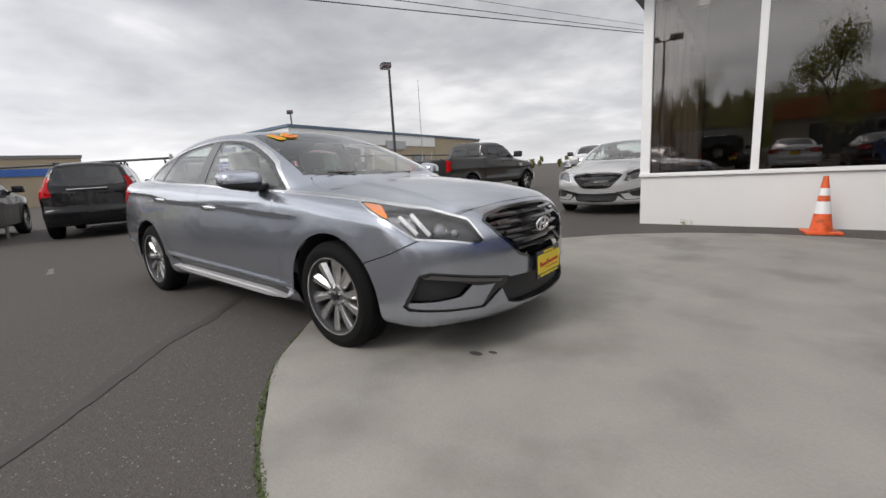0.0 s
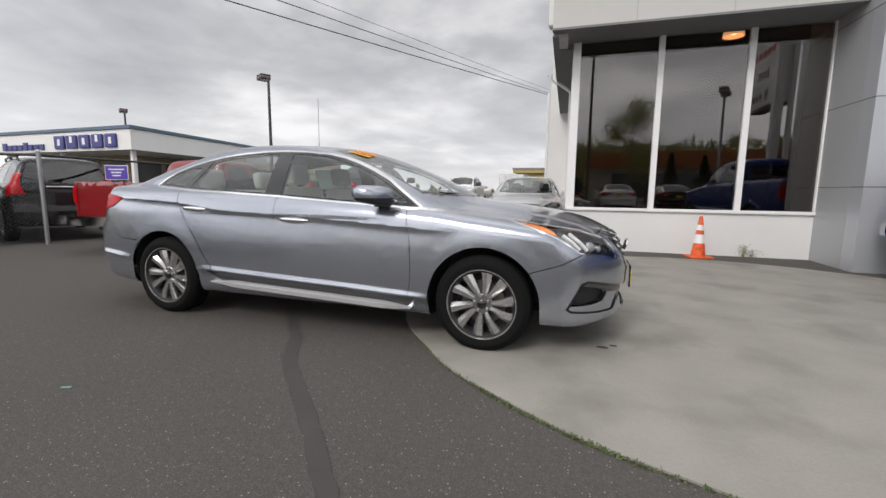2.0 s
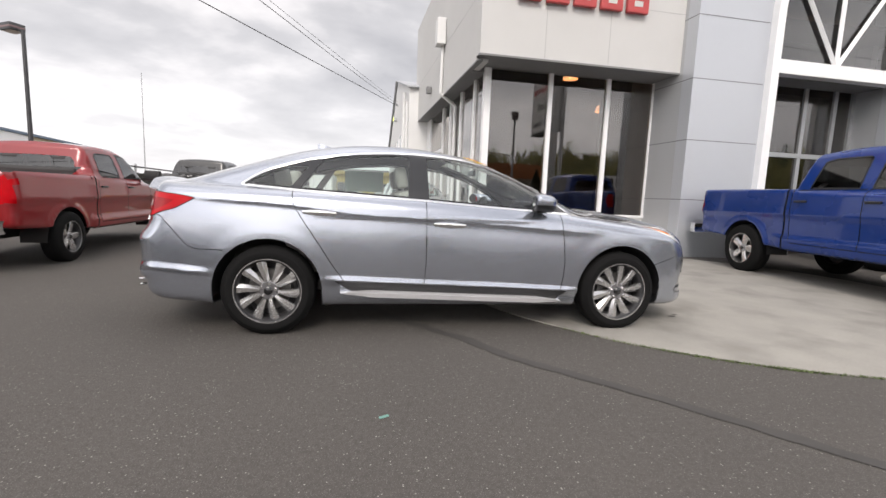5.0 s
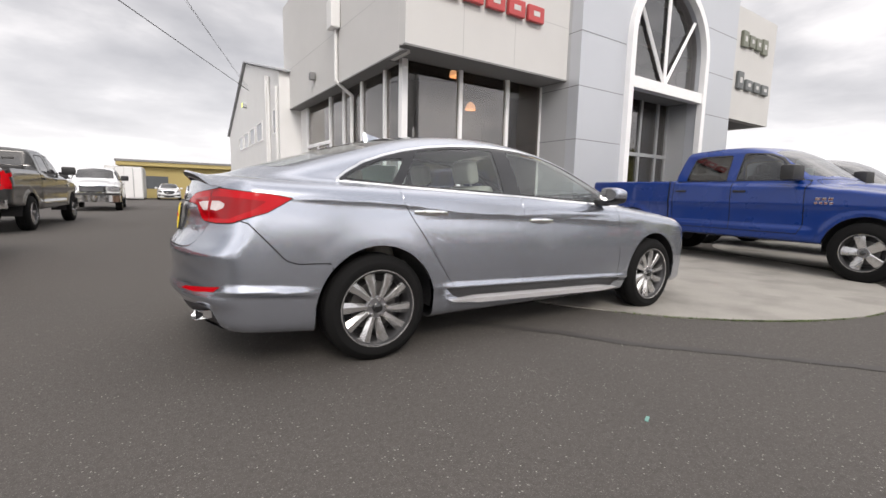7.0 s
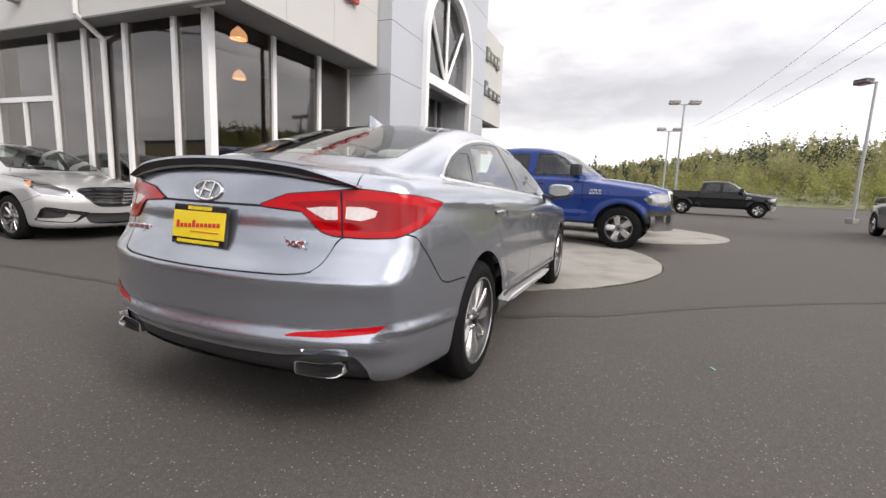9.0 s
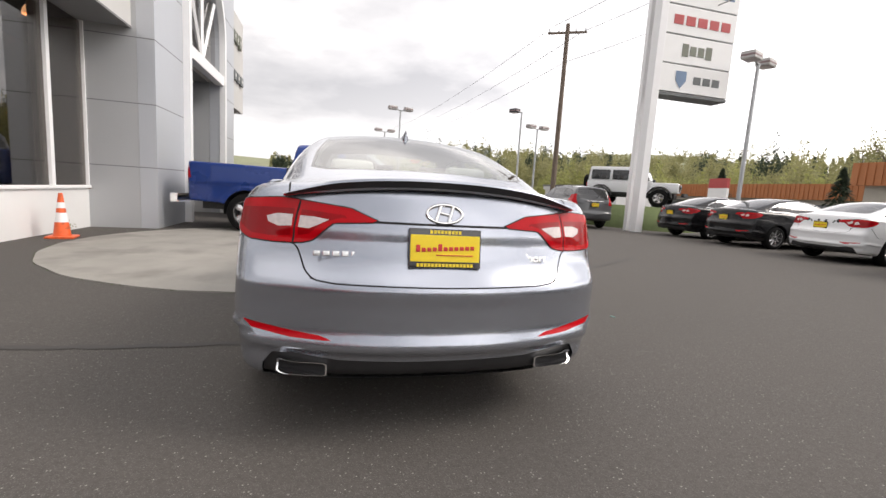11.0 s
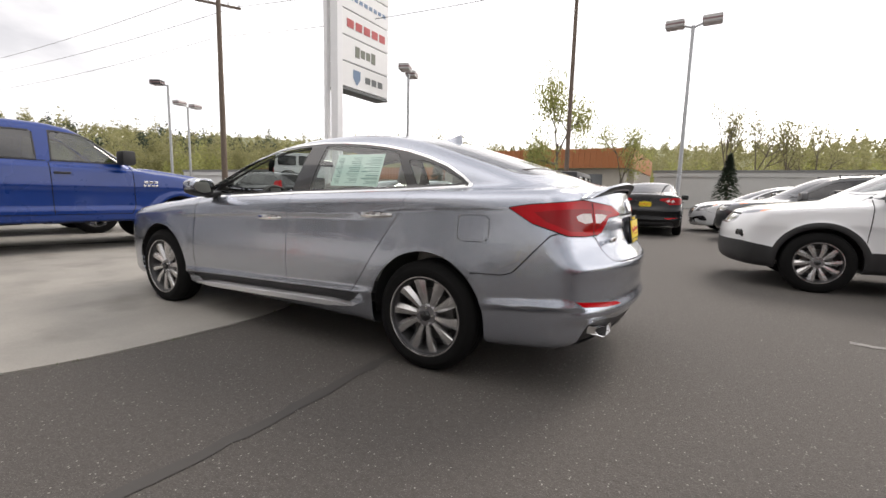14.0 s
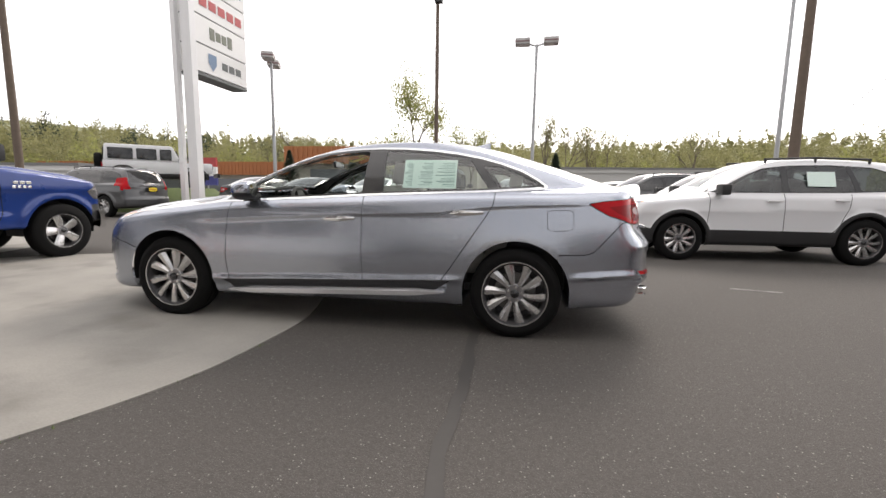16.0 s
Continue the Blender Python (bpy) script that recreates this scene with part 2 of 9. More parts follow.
M_DESK = surf("dark_wood", (0.06, 0.035, 0.02), 0.4, var=0.3, scale=10)
M_METALROOF = surf("ribbed_metal_roof", (0.42, 0.43, 0.45), 0.5, metal=0.4)
M_GLASST2B = surf("dark_window_glass", (0.10, 0.11, 0.12), 0.08, coat=0.6)
M_CONE = surf("orange_cone_plastic", (0.75, 0.12, 0.03), 0.45, var=0.12, scale=9, dirt=((0.30, 0.07, 0.03), 12))


def glow(name, colour, strength):
    m = bpy.data.materials.new(name)
    m.use_nodes = True
    b = m.node_tree.nodes["Principled BSDF"]
    b.inputs["Base Color"].default_value = (*colour, 1)
    b.inputs["Emission Color"].default_value, b.inputs["Emission Strength"].default_value = (*colour, 1), strength
    return m


M_BULB = glow("warm_bulb", (1.0, 0.72, 0.40), 8.0)
M_SHADE = glow("lit_glass_shade", (1.0, 0.62, 0.34), 2.2)
# barrel metal darkened in its colour to stand for shade behind the spokes
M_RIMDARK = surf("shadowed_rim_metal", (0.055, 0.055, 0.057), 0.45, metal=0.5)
M_DISC = surf("brake_steel", (0.16, 0.155, 0.15), 0.45, metal=0.7, var=0.15, scale=20)
M_LIME = glow("lime_lamp", (0.75, 0.9, 0.15), 1.2)

def leaf_material(name, base):
    """Thin leaves that also let light through, each clump of its own tone."""
    m = surf(name, base, 0.6, var=0.25, scale=0.25, fine=0.12, bscale=3.0)
    nt = m.node_tree
    b = nt.nodes["Principled BSDF"]
    N, L = nt.nodes.new, nt.links.new
    geo, mul = N("ShaderNodeNewGeometry"), N("ShaderNodeMath")
    mul.operation = "MULTIPLY_ADD"
    L(geo.outputs["Random Per Island"], mul.inputs[0])
    mul.inputs[1].default_value, mul.inputs[2].default_value = 0.4, 0.8
    sc = N("ShaderNodeVectorMath")
    sc.operation = "SCALE"
    L(b.inputs["Base Color"].links[0].from_socket, sc.inputs[0]), L(mul.outputs[0], sc.inputs["Scale"])
    L(sc.outputs[0], b.inputs["Base Color"])
    through, mix = N("ShaderNodeBsdfTranslucent"), N("ShaderNodeMixShader")
    mix.inputs[0].default_value = 0.5
    L(sc.outputs[0], through.inputs["Color"])
    L(b.outputs[0], mix.inputs[1]), L(through.outputs[0], mix.inputs[2])
    L(mix.outputs[0], next(n for n in nt.nodes if n.type == "OUTPUT_MATERIAL").inputs[0])
    return m


M_LEAFY = leaf_material("fresh_leaf", (0.30, 0.31, 0.11))
M_LEAFD = leaf_material("spring_leaf", (0.27, 0.26, 0.125))
M_FIR = leaf_material("fir_needle", (0.045, 0.062, 0.038))
M_HILL = surf("wooded_hill_green", (0.17, 0.18, 0.105), 0.9, var=0.45, scale=0.06, fine=0.35, bscale=0.5, bump=1.2)
M_GRASSY = surf("rough_grass", (0.10, 0.13, 0.05), 0.9, var=0.3, scale=3, bump=0.02, bscale=40)
M_BARK = surf("bark", (0.13, 0.11, 0.09), 0.9, var=0.3, scale=8)
M_WIRE = surf("wire_black", (0.03, 0.03, 0.032), 0.6)
M_HEADGREY = surf("lamp_head_grey", (0.45, 0.44, 0.43), 0.5, metal=0.3)
M_LAMPBAND = surf("lamp_band_maroon", (0.20, 0.13, 0.13), 0.5)
M_DARKMETAL = surf("dark_metal", (0.06, 0.06, 0.063), 0.5, metal=0.4)
M_SIGNWHITE = surf("sign_white", (0.80, 0.80, 0.79), 0.4, var=0.04)
M_BLUEINK = surf("blue_grey_print", (0.16, 0.24, 0.36), 0.45)
M_PURPLE = surf("purple_board", (0.10, 0.06, 0.42), 0.5)
M_NAVY = surf("navy_blue", (0.05, 0.055, 0.22), 0.45)
M_SLATEBLUE = surf("slate_blue_metal", (0.11, 0.16, 0.22), 0.45, metal=0.3)
M_BANDBLUE = surf("bright_blue_band", (0.03, 0.12, 0.42), 0.5)
M_TANWALL = surf("tan_wall", (0.40, 0.33, 0.23), 0.85, var=0.08)
M_MUSTARD = surf("mustard_wall", (0.40, 0.32, 0.13), 0.85, var=0.08)
M_BEIGE = surf("beige_stone", (0.46, 0.43, 0.37), 0.85, var=0.12, scale=2)
M_ORANGEROOF = surf("orange_brown_metal", (0.42, 0.16, 0.06), 0.55, var=0.10)
M_PALEWALL = surf("pale_grey_metal_wall", (0.50, 0.50, 0.48), 0.7, var=0.06)
# ---- building helpers ----
def bm_box(bm, a, b, bevel=0.0):
    """Adds a box from corner a to corner b."""
    c, s = [(p + q) / 2 for p, q in zip(a, b)], [abs(q - p) for p, q in zip(a, b)]
    r = bmesh.ops.create_cube(bm, size=1, matrix=Matrix.LocRotScale(c, None, s))
    if bevel:
        es = {e for v in r["verts"] for e in v.link_edges}
        bmesh.ops.bevel(bm, geom=list(es), offset=bevel, segments=2, affect="EDGES", profile=0.6)
    return r["verts"]


def bm_tube(bm, p, q, r0, r1=None, n=12):
    """Adds a capped round bar from p to q."""
    p, q = Vector(p), Vector(q)
    m = Matrix.Translation((p + q) / 2) @ (q - p).to_track_quat("Z", "Y").to_matrix().to_4x4()
    bmesh.ops.create_cone(bm, cap_ends=True, segments=n, radius1=r0, radius2=r0 if r1 is None else r1, depth=(q - p).length, matrix=m)


def part(name, bm, material, parent=None, label="", smooth=None, at=None):
    """Links a bmesh as one mesh object under a thing."""
    me = bpy.data.meshes.new(name)
    bm.to_mesh(me)
    bm.free()
    if smooth is not None:
        me.polygons.foreach_set("use_smooth", [True] * len(me.polygons))
        if smooth < 180:
            me.set_sharp_from_angle(angle=radians(smooth))
    me.materials.append(material)
    ob = new(name, me)
    if parent:
        ob.parent = parent
    if at is not None:
        ob.matrix_basis = at
    if label:
        tagged(ob, label)
    return ob


def boxes(name, material, rows, parent=None, label="", bevel=0.0):
    bm = bmesh.new()
    for a, b in rows:
        bm_box(bm, a, b, bevel)
    return part(name, bm, material, parent, label)


def thing(name, label, category, group="", kind="", at=None):
    ob = new(name)
    if at is not None:
        ob.matrix_basis = at
    return tagged(ob, label, category, group, kind)


# ---- ground ----
bm = bmesh.new()
vs = [bm.verts.new(p) for p in ((-900, -900, 0), (900, -900, 0), (900, 900, 0), (-900, 900, 0))]
bm.faces.new(vs)
tagged(part("ground", bm, M_ASPHALT), "worn dark grey asphalt lot with pale stone specks", "ground", kind="structure")

# ---- apron, seams and marks on the ground ----
bm = bmesh.new()
ring = [bm.verts.new((3.52 + 3.23 * math.cos(a) + 0.010 * math.sin(17 * a), 1.10 + 3.23 * math.sin(a) + 0.010 * math.cos(23 * a), 0.010)) for a in (2 * math.pi * i / 220 for i in range(220))]
low = [bm.verts.new((v.co.x * 1.0, v.co.y, -0.02)) for v in ring]
bm.faces.new(ring)
for i in range(220):
    bm.faces.new((ring[i - 1], low[i - 1], low[i], ring[i]))
bmesh.ops.recalc_face_normals(bm, faces=bm.faces[:])
tagged(part("concrete_apron", bm, M_CONCRETE), "round pale concrete apron with faint stains", "paving", kind="structure")
bm = bmesh.new()
ring = [bm.verts.new((9.6 + 3.1 * math.cos(a), -0.9 + 3.1 * math.sin(a), 0.008)) for a in (2 * math.pi * i / 120 for i in range(120))]
bm.faces.new(ring)
tagged(part("concrete_apron", bm, M_CONCRETE), "round pale concrete apron under the pickups", "paving", kind="structure")


def ground_strip(name, label, pts, width, mat, z=0.004, ragged=0.25, seed=1):
    """A thin ragged strip along a line on the ground."""
    rng = random.Random(seed)
    pts = [Vector((*p, z)) for p in pts]
    fine = []
    for a, b in zip(pts, pts[1:]):
        n = max(2, int((b - a).length / 0.06))
        fine += [a.lerp(b, i / n) for i in range(n)]
    fine.append(pts[-1])
    bm = bmesh.new()
    rows = []
    wob = 0.0
    for i, p in enumerate(fine):
        d = (fine[min(i + 1, len(fine) - 1)] - fine[max(i - 1, 0)]).normalized()
        side = Vector((-d.y, d.x, 0))
        wob = 0.85 * wob + rng.uniform(-0.008, 0.008)
        w = width / 2
        rows.append([bm.verts.new(p + side * (w * rng.uniform(1 - ragged, 1 + ragged) + wob)), bm.verts.new(p - side * (w * rng.uniform(1 - ragged, 1 + ragged) - wob))])
    for a, b in zip(rows, rows[1:]):
        bm.faces.new((a[0], b[0], b[1], a[1]))
    bmesh.ops.recalc_face_normals(bm, faces=bm.faces[:])
    ob = part(name, bm, mat)
    return tagged(ob, label, "ground mark", kind="structure")


ground_strip("asphalt_seam", "dark sealed seam across the asphalt", [(-0.45, -0.5), (0.02, -1.05), (0.30, -1.50), (0.80, -2.0), (1.12, -2.33), (1.45, -2.75), (2.3, -3.9), (3.4, -5.5)], 0.085, M_SEAL, seed=2)
ground_strip("asphalt_seam", "dark sealed seam across the asphalt", [(-0.45, -0.5), (-0.9, 0.3), (-1.10, 0.8), (-1.13, 1.8), (-1.12, 2.4), (-1.16, 3.2), (-1.3, 5.0)], 0.07, M_SEAL, seed=3)
ground_strip("parking_line", "worn white parking line", [(1.13, -9.5), (1.33, -12.6)], 0.10, M_WHITEWORN, seed=4, ragged=0.35)
ground_strip("parking_line", "worn white parking line", [(-3.85, -1.32), (-4.35, -1.22)], 0.06, M_WHITEWORN, seed=5, ragged=0.5)
for x, y, r in ((2.20, -0.56, 0.030), (2.275, -0.50, 0.020)):
    bm = bmesh.new()
    bmesh.ops.create_circle(bm, cap_ends=True, segments=14, radius=r, matrix=Matrix.Translation((x, y, 0.0135)) @ Matrix.Diagonal((1.4, 0.8, 1, 1)))
    tagged(part("oil_spot", bm, M_SEAL), "small dark oil spot on the concrete", "ground mark", kind="structure")
bm = bmesh.new()
bm_box(bm, (-0.025, -0.008, 0), (0.025, 0.008, 0.006), 0.002)
tagged(part("litter_scrap", bm, M_INK, at=pose(-0.60, -2.19, 0.001, 0, 0, 25)), "tiny green scrap of litter on the asphalt", "litter")


# ---- the showroom ----
def W(a, b, z):
    """From the building's own plan (along the front, back from it) to the lot."""
    return Vector((1.36 + a - 0.040 * b, 4.22 + b + 0.010 * a, z))


def wbox(bm, a0, a1, b0, b1, z0, z1, bevel=0.0):
    n = len(bm.verts)
    vs = bm_box(bm, (a0, b0, z0), (a1, b1, z1), bevel)
    bm.verts.ensure_lookup_table()
    for v in bm.verts[n:]:
        v.co = W(*v.co)


def wpart(name, mat, rows, parent, label="", bevel=0.0):
    bm = bmesh.new()
    for r in rows:
        wbox(bm, *r, bevel)
    return part(name, bm, mat, parent, label)


showroom = thing("showroom_building", "pale grey car showroom with tall windows and overhanging fascia", "building")
FB, LA = 0.78, 0.36  # planes of the front and the side window walls
wpart("low_wall", M_WALL, [(LA + 0.02, 4.47, FB, FB + 0.22, 0, 0.74)], showroom, "white painted low wall under the windows")
wpart("low_wall", M_WALL, [(LA, LA + 0.22, FB + 0.004, 7.05, 0, 0.74)], showroom)
wpart("window_sill", M_WHITE, [(LA - 0.02, 4.38, FB - 0.045, FB + 0.20, 0.745, 0.80)], showroom, bevel=0.008)
wpart("window_sill", M_WHITE, [(LA - 0.03, LA + 0.18, FB + 0.21, 7.05, 0.745, 0.80)], showroom, bevel=0.008)
for a, w in ((LA + 0.06, 0.14), (1.83, 0.095), (3.19, 0.095), (4.33, 0.10)):
    wpart("mullion", M_WHITE, [(a - w / 2, a + w / 2, FB - 0.02, FB + 0.12, 0.80, 3.78)], showroom, bevel=0.006)
for b in (1.55, 2.78, 3.93, 4.93, 7.0):
    wpart("mullion", M_WHITE, [(LA - 0.02, LA + 0.12, b - 0.05, b + 0.05, 0.80, 3.70)], showroom, bevel=0.006)
bs = [FB + 0.10, 1.55, 2.78, 3.93, 4.93, 7.0]
for a0, a1 in ((LA + 0.13, 1.78), (1.88, 3.14), (3.24, 4.28)):
    wpart("window_pane", M_GLASSB, [(a0, a1, FB + 0.03, FB + 0.04, 0.80, 3.76)], showroom)
for b0, b1 in zip(bs, bs[1:]):
    wpart("window_pane", M_GLASSB, [(LA + 0.03, LA + 0.04, b0 + 0.05, b1 - 0.05, 0.80, 3.70)], showroom)
wpart("transom", M_WHITE, [(LA - 0.02, LA + 0.10, 4.98, 6.95, 2.42, 2.52)], showroom)
wpart("transom", M_WHITE, [(LA - 0.02, LA + 0.10, 5.94, 6.0, 0.8, 2.42)], showroom)
wpart("side_wall", M_WALL, [(LA - 0.01, LA + 0.2, 7.06, 8.0, 0, 3.72)], showroom)
wpart("end_wall", M_WALL, [(4.39, 4.62, FB - 0.01, FB + 0.3, 0.745, 3.80)], showroom)
wpart("soffit", M_SOFFIT, [(0.02, 4.296, 0.02, FB + 0.10, 3.78, 3.85), (0.02, LA + 0.10, FB + 0.104, 7.9, 3.70, 3.85)], showroom, "dark grey soffit")
fas = wpart("fascia", M_STUCCO, [(0, 4.296, 0, 0.25, 3.80, 7.05)], showroom, "smooth grey-white fascia band")
wpart("fascia", M_STUCCO, [(0.0, 0.25, 0.254, 8.3, 3.72, 7.05)], showroom)
wpart("fascia_edge", M_SOFFIT, [(-0.006, 4.296, -0.006, 0.1, 3.765, 3.80)], showroom)
wpart("fascia_edge", M_SOFFIT, [(-0.006, 0.1, 0.104, 8.3, 3.69, 3.72)], showroom)
for a in (1.3, 2.65):
    wpart("panel_joint", M_STUCCOJ, [(a - 0.006, a + 0.006, -0.0025, 0.01, 3.80, 7.05)], showroom)
wpart("panel_joint", M_STUCCOJ, [(0.0, 4.296, -0.0025, 0.01, 4.94, 4.952)], showroom)
wpart("panel_joint", M_STUCCOJ, [(-0.0025, 0.01, 0.0, 8.3, 4.94, 4.952)], showroom)
wpart("roof_deck", M_SOFFIT, [(0.26, 15.0, 0.26, 8.0, 6.5, 6.6)], showroom)
# inside
wpart("showroom_floor", M_INFLOOR, [(LA + 0.2, 12.0, FB + 0.2, 7.9, 0.0, 0.05)], showroom)
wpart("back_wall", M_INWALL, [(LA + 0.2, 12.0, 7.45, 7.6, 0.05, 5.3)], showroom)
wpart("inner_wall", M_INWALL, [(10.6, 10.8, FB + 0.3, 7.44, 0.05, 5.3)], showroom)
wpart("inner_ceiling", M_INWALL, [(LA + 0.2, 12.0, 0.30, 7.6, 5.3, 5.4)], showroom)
# desks inside, dark shapes
for a, b in ((1.6, 3.0), (3.4, 4.2), (2.4, 5.6)):
    d = thing("sales_desk", "dark wooden sales desk inside the showroom", "desk")
    bm = bmesh.new()
    wbox(bm, a, a + 1.1, b, b + 0.6, 0.72, 0.78, 0.01)
    part("desk_top", bm, M_DESK, d)
    bm = bmesh.new()
    wbox(bm, a + 0.05, a + 0.10, b + 0.03, b + 0.57, 0.05, 0.72)
    part("desk_side", bm, M_DESK, d)
    bm = bmesh.new()
    wbox(bm, a + 1.0, a + 1.05, b + 0.03, b + 0.57, 0.05, 0.72)
    part("desk_side", bm, M_DESK, d)
for a, b, z in ((3.73, 3.66, 4.62), (6.5, 6.6, 4.42), (7.0, 2.9, 4.55)):
    lamp = thing("pendant_lamp", "glass dome pendant lamp glowing warm", "lamp", "showroom pendants")
    c = W(a, b, z)
    bm = bmesh.new()
    rows = [[bm.verts.new((c.x + r * math.cos(t), c.y + r * math.sin(t), c.z + h)) for t in (2 * math.pi * i / 20 for i in range(20))] for r, h in ((0.21, -0.10), (0.20, 0.0), (0.15, 0.10), (0.07, 0.16), (0.04, 0.20))]
    for p, q in zip(rows, rows[1:]):
        for i in range(20):
            bm.faces.new((p[i], p[(i + 1) % 20], q[(i + 1) % 20], q[i]))
    part("shade", bm, M_SHADE, lamp, smooth=50)
    bm = bmesh.new()
    bmesh.ops.create_uvsphere(bm, u_segments=12, v_segments=8, radius=0.075, matrix=Matrix.Translation(c + Vector((0, 0, 0.0))))
    part("bulb", bm, M_BULB, lamp, "glowing warm bulb")
    bm = bmesh.new()
    bm_tube(bm, c + Vector((0, 0, 0.19)), (c.x, c.y, 5.3), 0.008, n=6)
    part("cord", bm, M_BLACKPL, lamp)


def sign_blocks(name, label, rows, mat, thick, holder):
    """A row of raised letter-sized shapes on a wall; rows of (a, z, width, height)."""
    ob = thing(name, label, "sign")
    for a, z, w, h in rows:
        bm = bmesh.new()
        n = len(bm.verts)
        bm_box(bm, (a - w / 2, -thick, z - h / 2), (a + w / 2, -0.03, z + h / 2), 0.02)
        # a slot in the shape keeps it from reading as a solid slab
        part("raised_shape", bm, mat, ob)
        bm = bmesh.new()
        bm_box(bm, (a - w * 0.2, -thick - 0.004, z - h * 0.16), (a + w * 0.2, -thick + 0.002, z + h * 0.16), 0.008)
        part("face_slot", bm, holder, ob)
    ob.matrix_basis = Matrix.Translation((0, 0, 0))
    for c in ob.children:
        for v in c.data.vertices:
            v.co = W(*v.co)
    return ob


sign_blocks("fascia_sign", "row of raised red letter shapes on the fascia", [(0.90 + 0.56 * i, 4.98, 0.46, 0.33) for i in range(5)], M_RED, 0.12, M_STUCCO)

# portal tower with the arched entrance
portal = thing("entrance_portal", "silver metal-panel portal with white arched entrance", "building")
T0, T1, TB, TD = 4.30, 11.37, -0.38, 1.6
AC, AR, AZ = 7.80, 1.66, 5.02  # arch centre along the front, inner radius, springing height
TOP = 8.6


def arch_wall(bm, a0, a1, z0, z1, b0, b1, half, zs, seg=28):
    """A wall with a round-headed opening that goes through it."""
    cx = AC
    prof = [(cx - half, z0)] + [(cx - half * math.cos(math.pi * i / seg), zs + half * math.sin(math.pi * i / seg)) for i in range(seg + 1)] + [(cx + half, z0)]
    outer = [(a0, z0)] + [(a0 + (a1 - a0) * i / seg, z1) for i in range(seg + 1)] + [(a1, z0)]
    rings = []
    for b in (b0, b1):
        rings.append(([bm.verts.new(W(a, b, z)) for a, z in prof], [bm.verts.new(W(a, b, z)) for a, z in outer]))
    for i in range(len(prof) - 1):
        bm.faces.new((rings[0][0][i], rings[0][0][i + 1], rings[0][1][i + 1], rings[0][1][i]))
        bm.faces.new((rings[1][0][i + 1], rings[1][0][i], rings[1][1][i], rings[1][1][i + 1]))
        bm.faces.new((rings[0][0][i + 1], rings[0][0][i], rings[1][0][i], rings[1][0][i + 1]))
        bm.faces.new((rings[0][1][i], rings[0][1][i + 1], rings[1][1][i + 1], rings[1][1][i]))
    bmesh.ops.recalc_face_normals(bm, faces=bm.faces[:])


bm = bmesh.new()
arch_wall(bm, T0, T1, 0, TOP, TB, TB + 0.3, AR, AZ)
part("portal_front", bm, M_PANEL, portal, "flat silver metal panels")
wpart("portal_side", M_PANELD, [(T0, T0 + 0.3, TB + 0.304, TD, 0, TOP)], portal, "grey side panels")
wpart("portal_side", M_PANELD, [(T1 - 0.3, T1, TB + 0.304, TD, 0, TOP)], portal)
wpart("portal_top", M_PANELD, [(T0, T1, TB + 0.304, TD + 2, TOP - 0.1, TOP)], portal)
for z in (1.20, 2.41, 3.62, 4.83, 6.04, 7.25):
    for a0, a1 in ((T0 - 0.003, AC - AR - 0.2), (AC + AR + 0.2, T1)):
        wpart("panel_joint", M_JOINT, [(a0, a1, TB - 0.003, TB + 0.01, z - 0.009, z + 0.009)], portal)
    wpart("panel_joint", M_JOINT, [(T0 - 0.003, T0 + 0.01, TB, TD, z - 0.009, z + 0.009)], portal)
# white frame of the arch
bm = bmesh.new()
seg = 36
for r0, r1, b0, b1 in ((AR - 0.012, AR + 0.17, TB - 0.14, TB + 0.02),):
    prof = lambda r: [(AC - r, 0.0)] + [(AC - r * math.cos(math.pi * i / seg), AZ + r * math.sin(math.pi * i / seg)) for i in range(seg + 1)] + [(AC + r, 0.0)]
    loops = [[bm.verts.new(W(a, b, z)) for a, z in prof(r)] for r, b in ((r0, b1), (r0, b0), (r1, b0), (r1, b1))]
    for p, q in zip(loops, loops[1:]):
        for i in range(len(p) - 1):
            bm.faces.new((p[i], p[i + 1], q[i + 1], q[i]))
bmesh.ops.recalc_face_normals(bm, faces=bm.faces[:])
part("arch_frame", bm, M_WHITE, portal, "white arch frame", smooth=40)
wpart("lintel", M_WHITE, [(AC - AR, AC + AR, TB - 0.10, TB + 0.12, 3.85, 4.13)], portal, bevel=0.01)
bm = bmesh.new()
vs = [bm.verts.new(W(AC - 0.995 * AR * math.cos(math.pi * i / seg), TB + 0.14, AZ + 0.995 * AR * math.sin(math.pi * i / seg))) for i in range(seg + 1)]
vs += [bm.verts.new(W(AC + 0.995 * AR, TB + 0.14, 4.10)), bm.verts.new(W(AC - 0.995 * AR, TB + 0.14, 4.10))]
bm.faces.new(vs)
part("fanlight_pane", bm, M_GLASSB, portal)
for x1, z1 in ((-1.28, 6.02), (0.0, 6.58), (1.28, 6.02)):
    bm = bmesh.new()
    p, q = W(AC, TB + 0.08, 4.13), W(AC + x1, TB + 0.08, z1)
    bm_tube(bm, p, q, 0.055, n=4)
    part("fanlight_bar", bm, M_WHITE, portal)
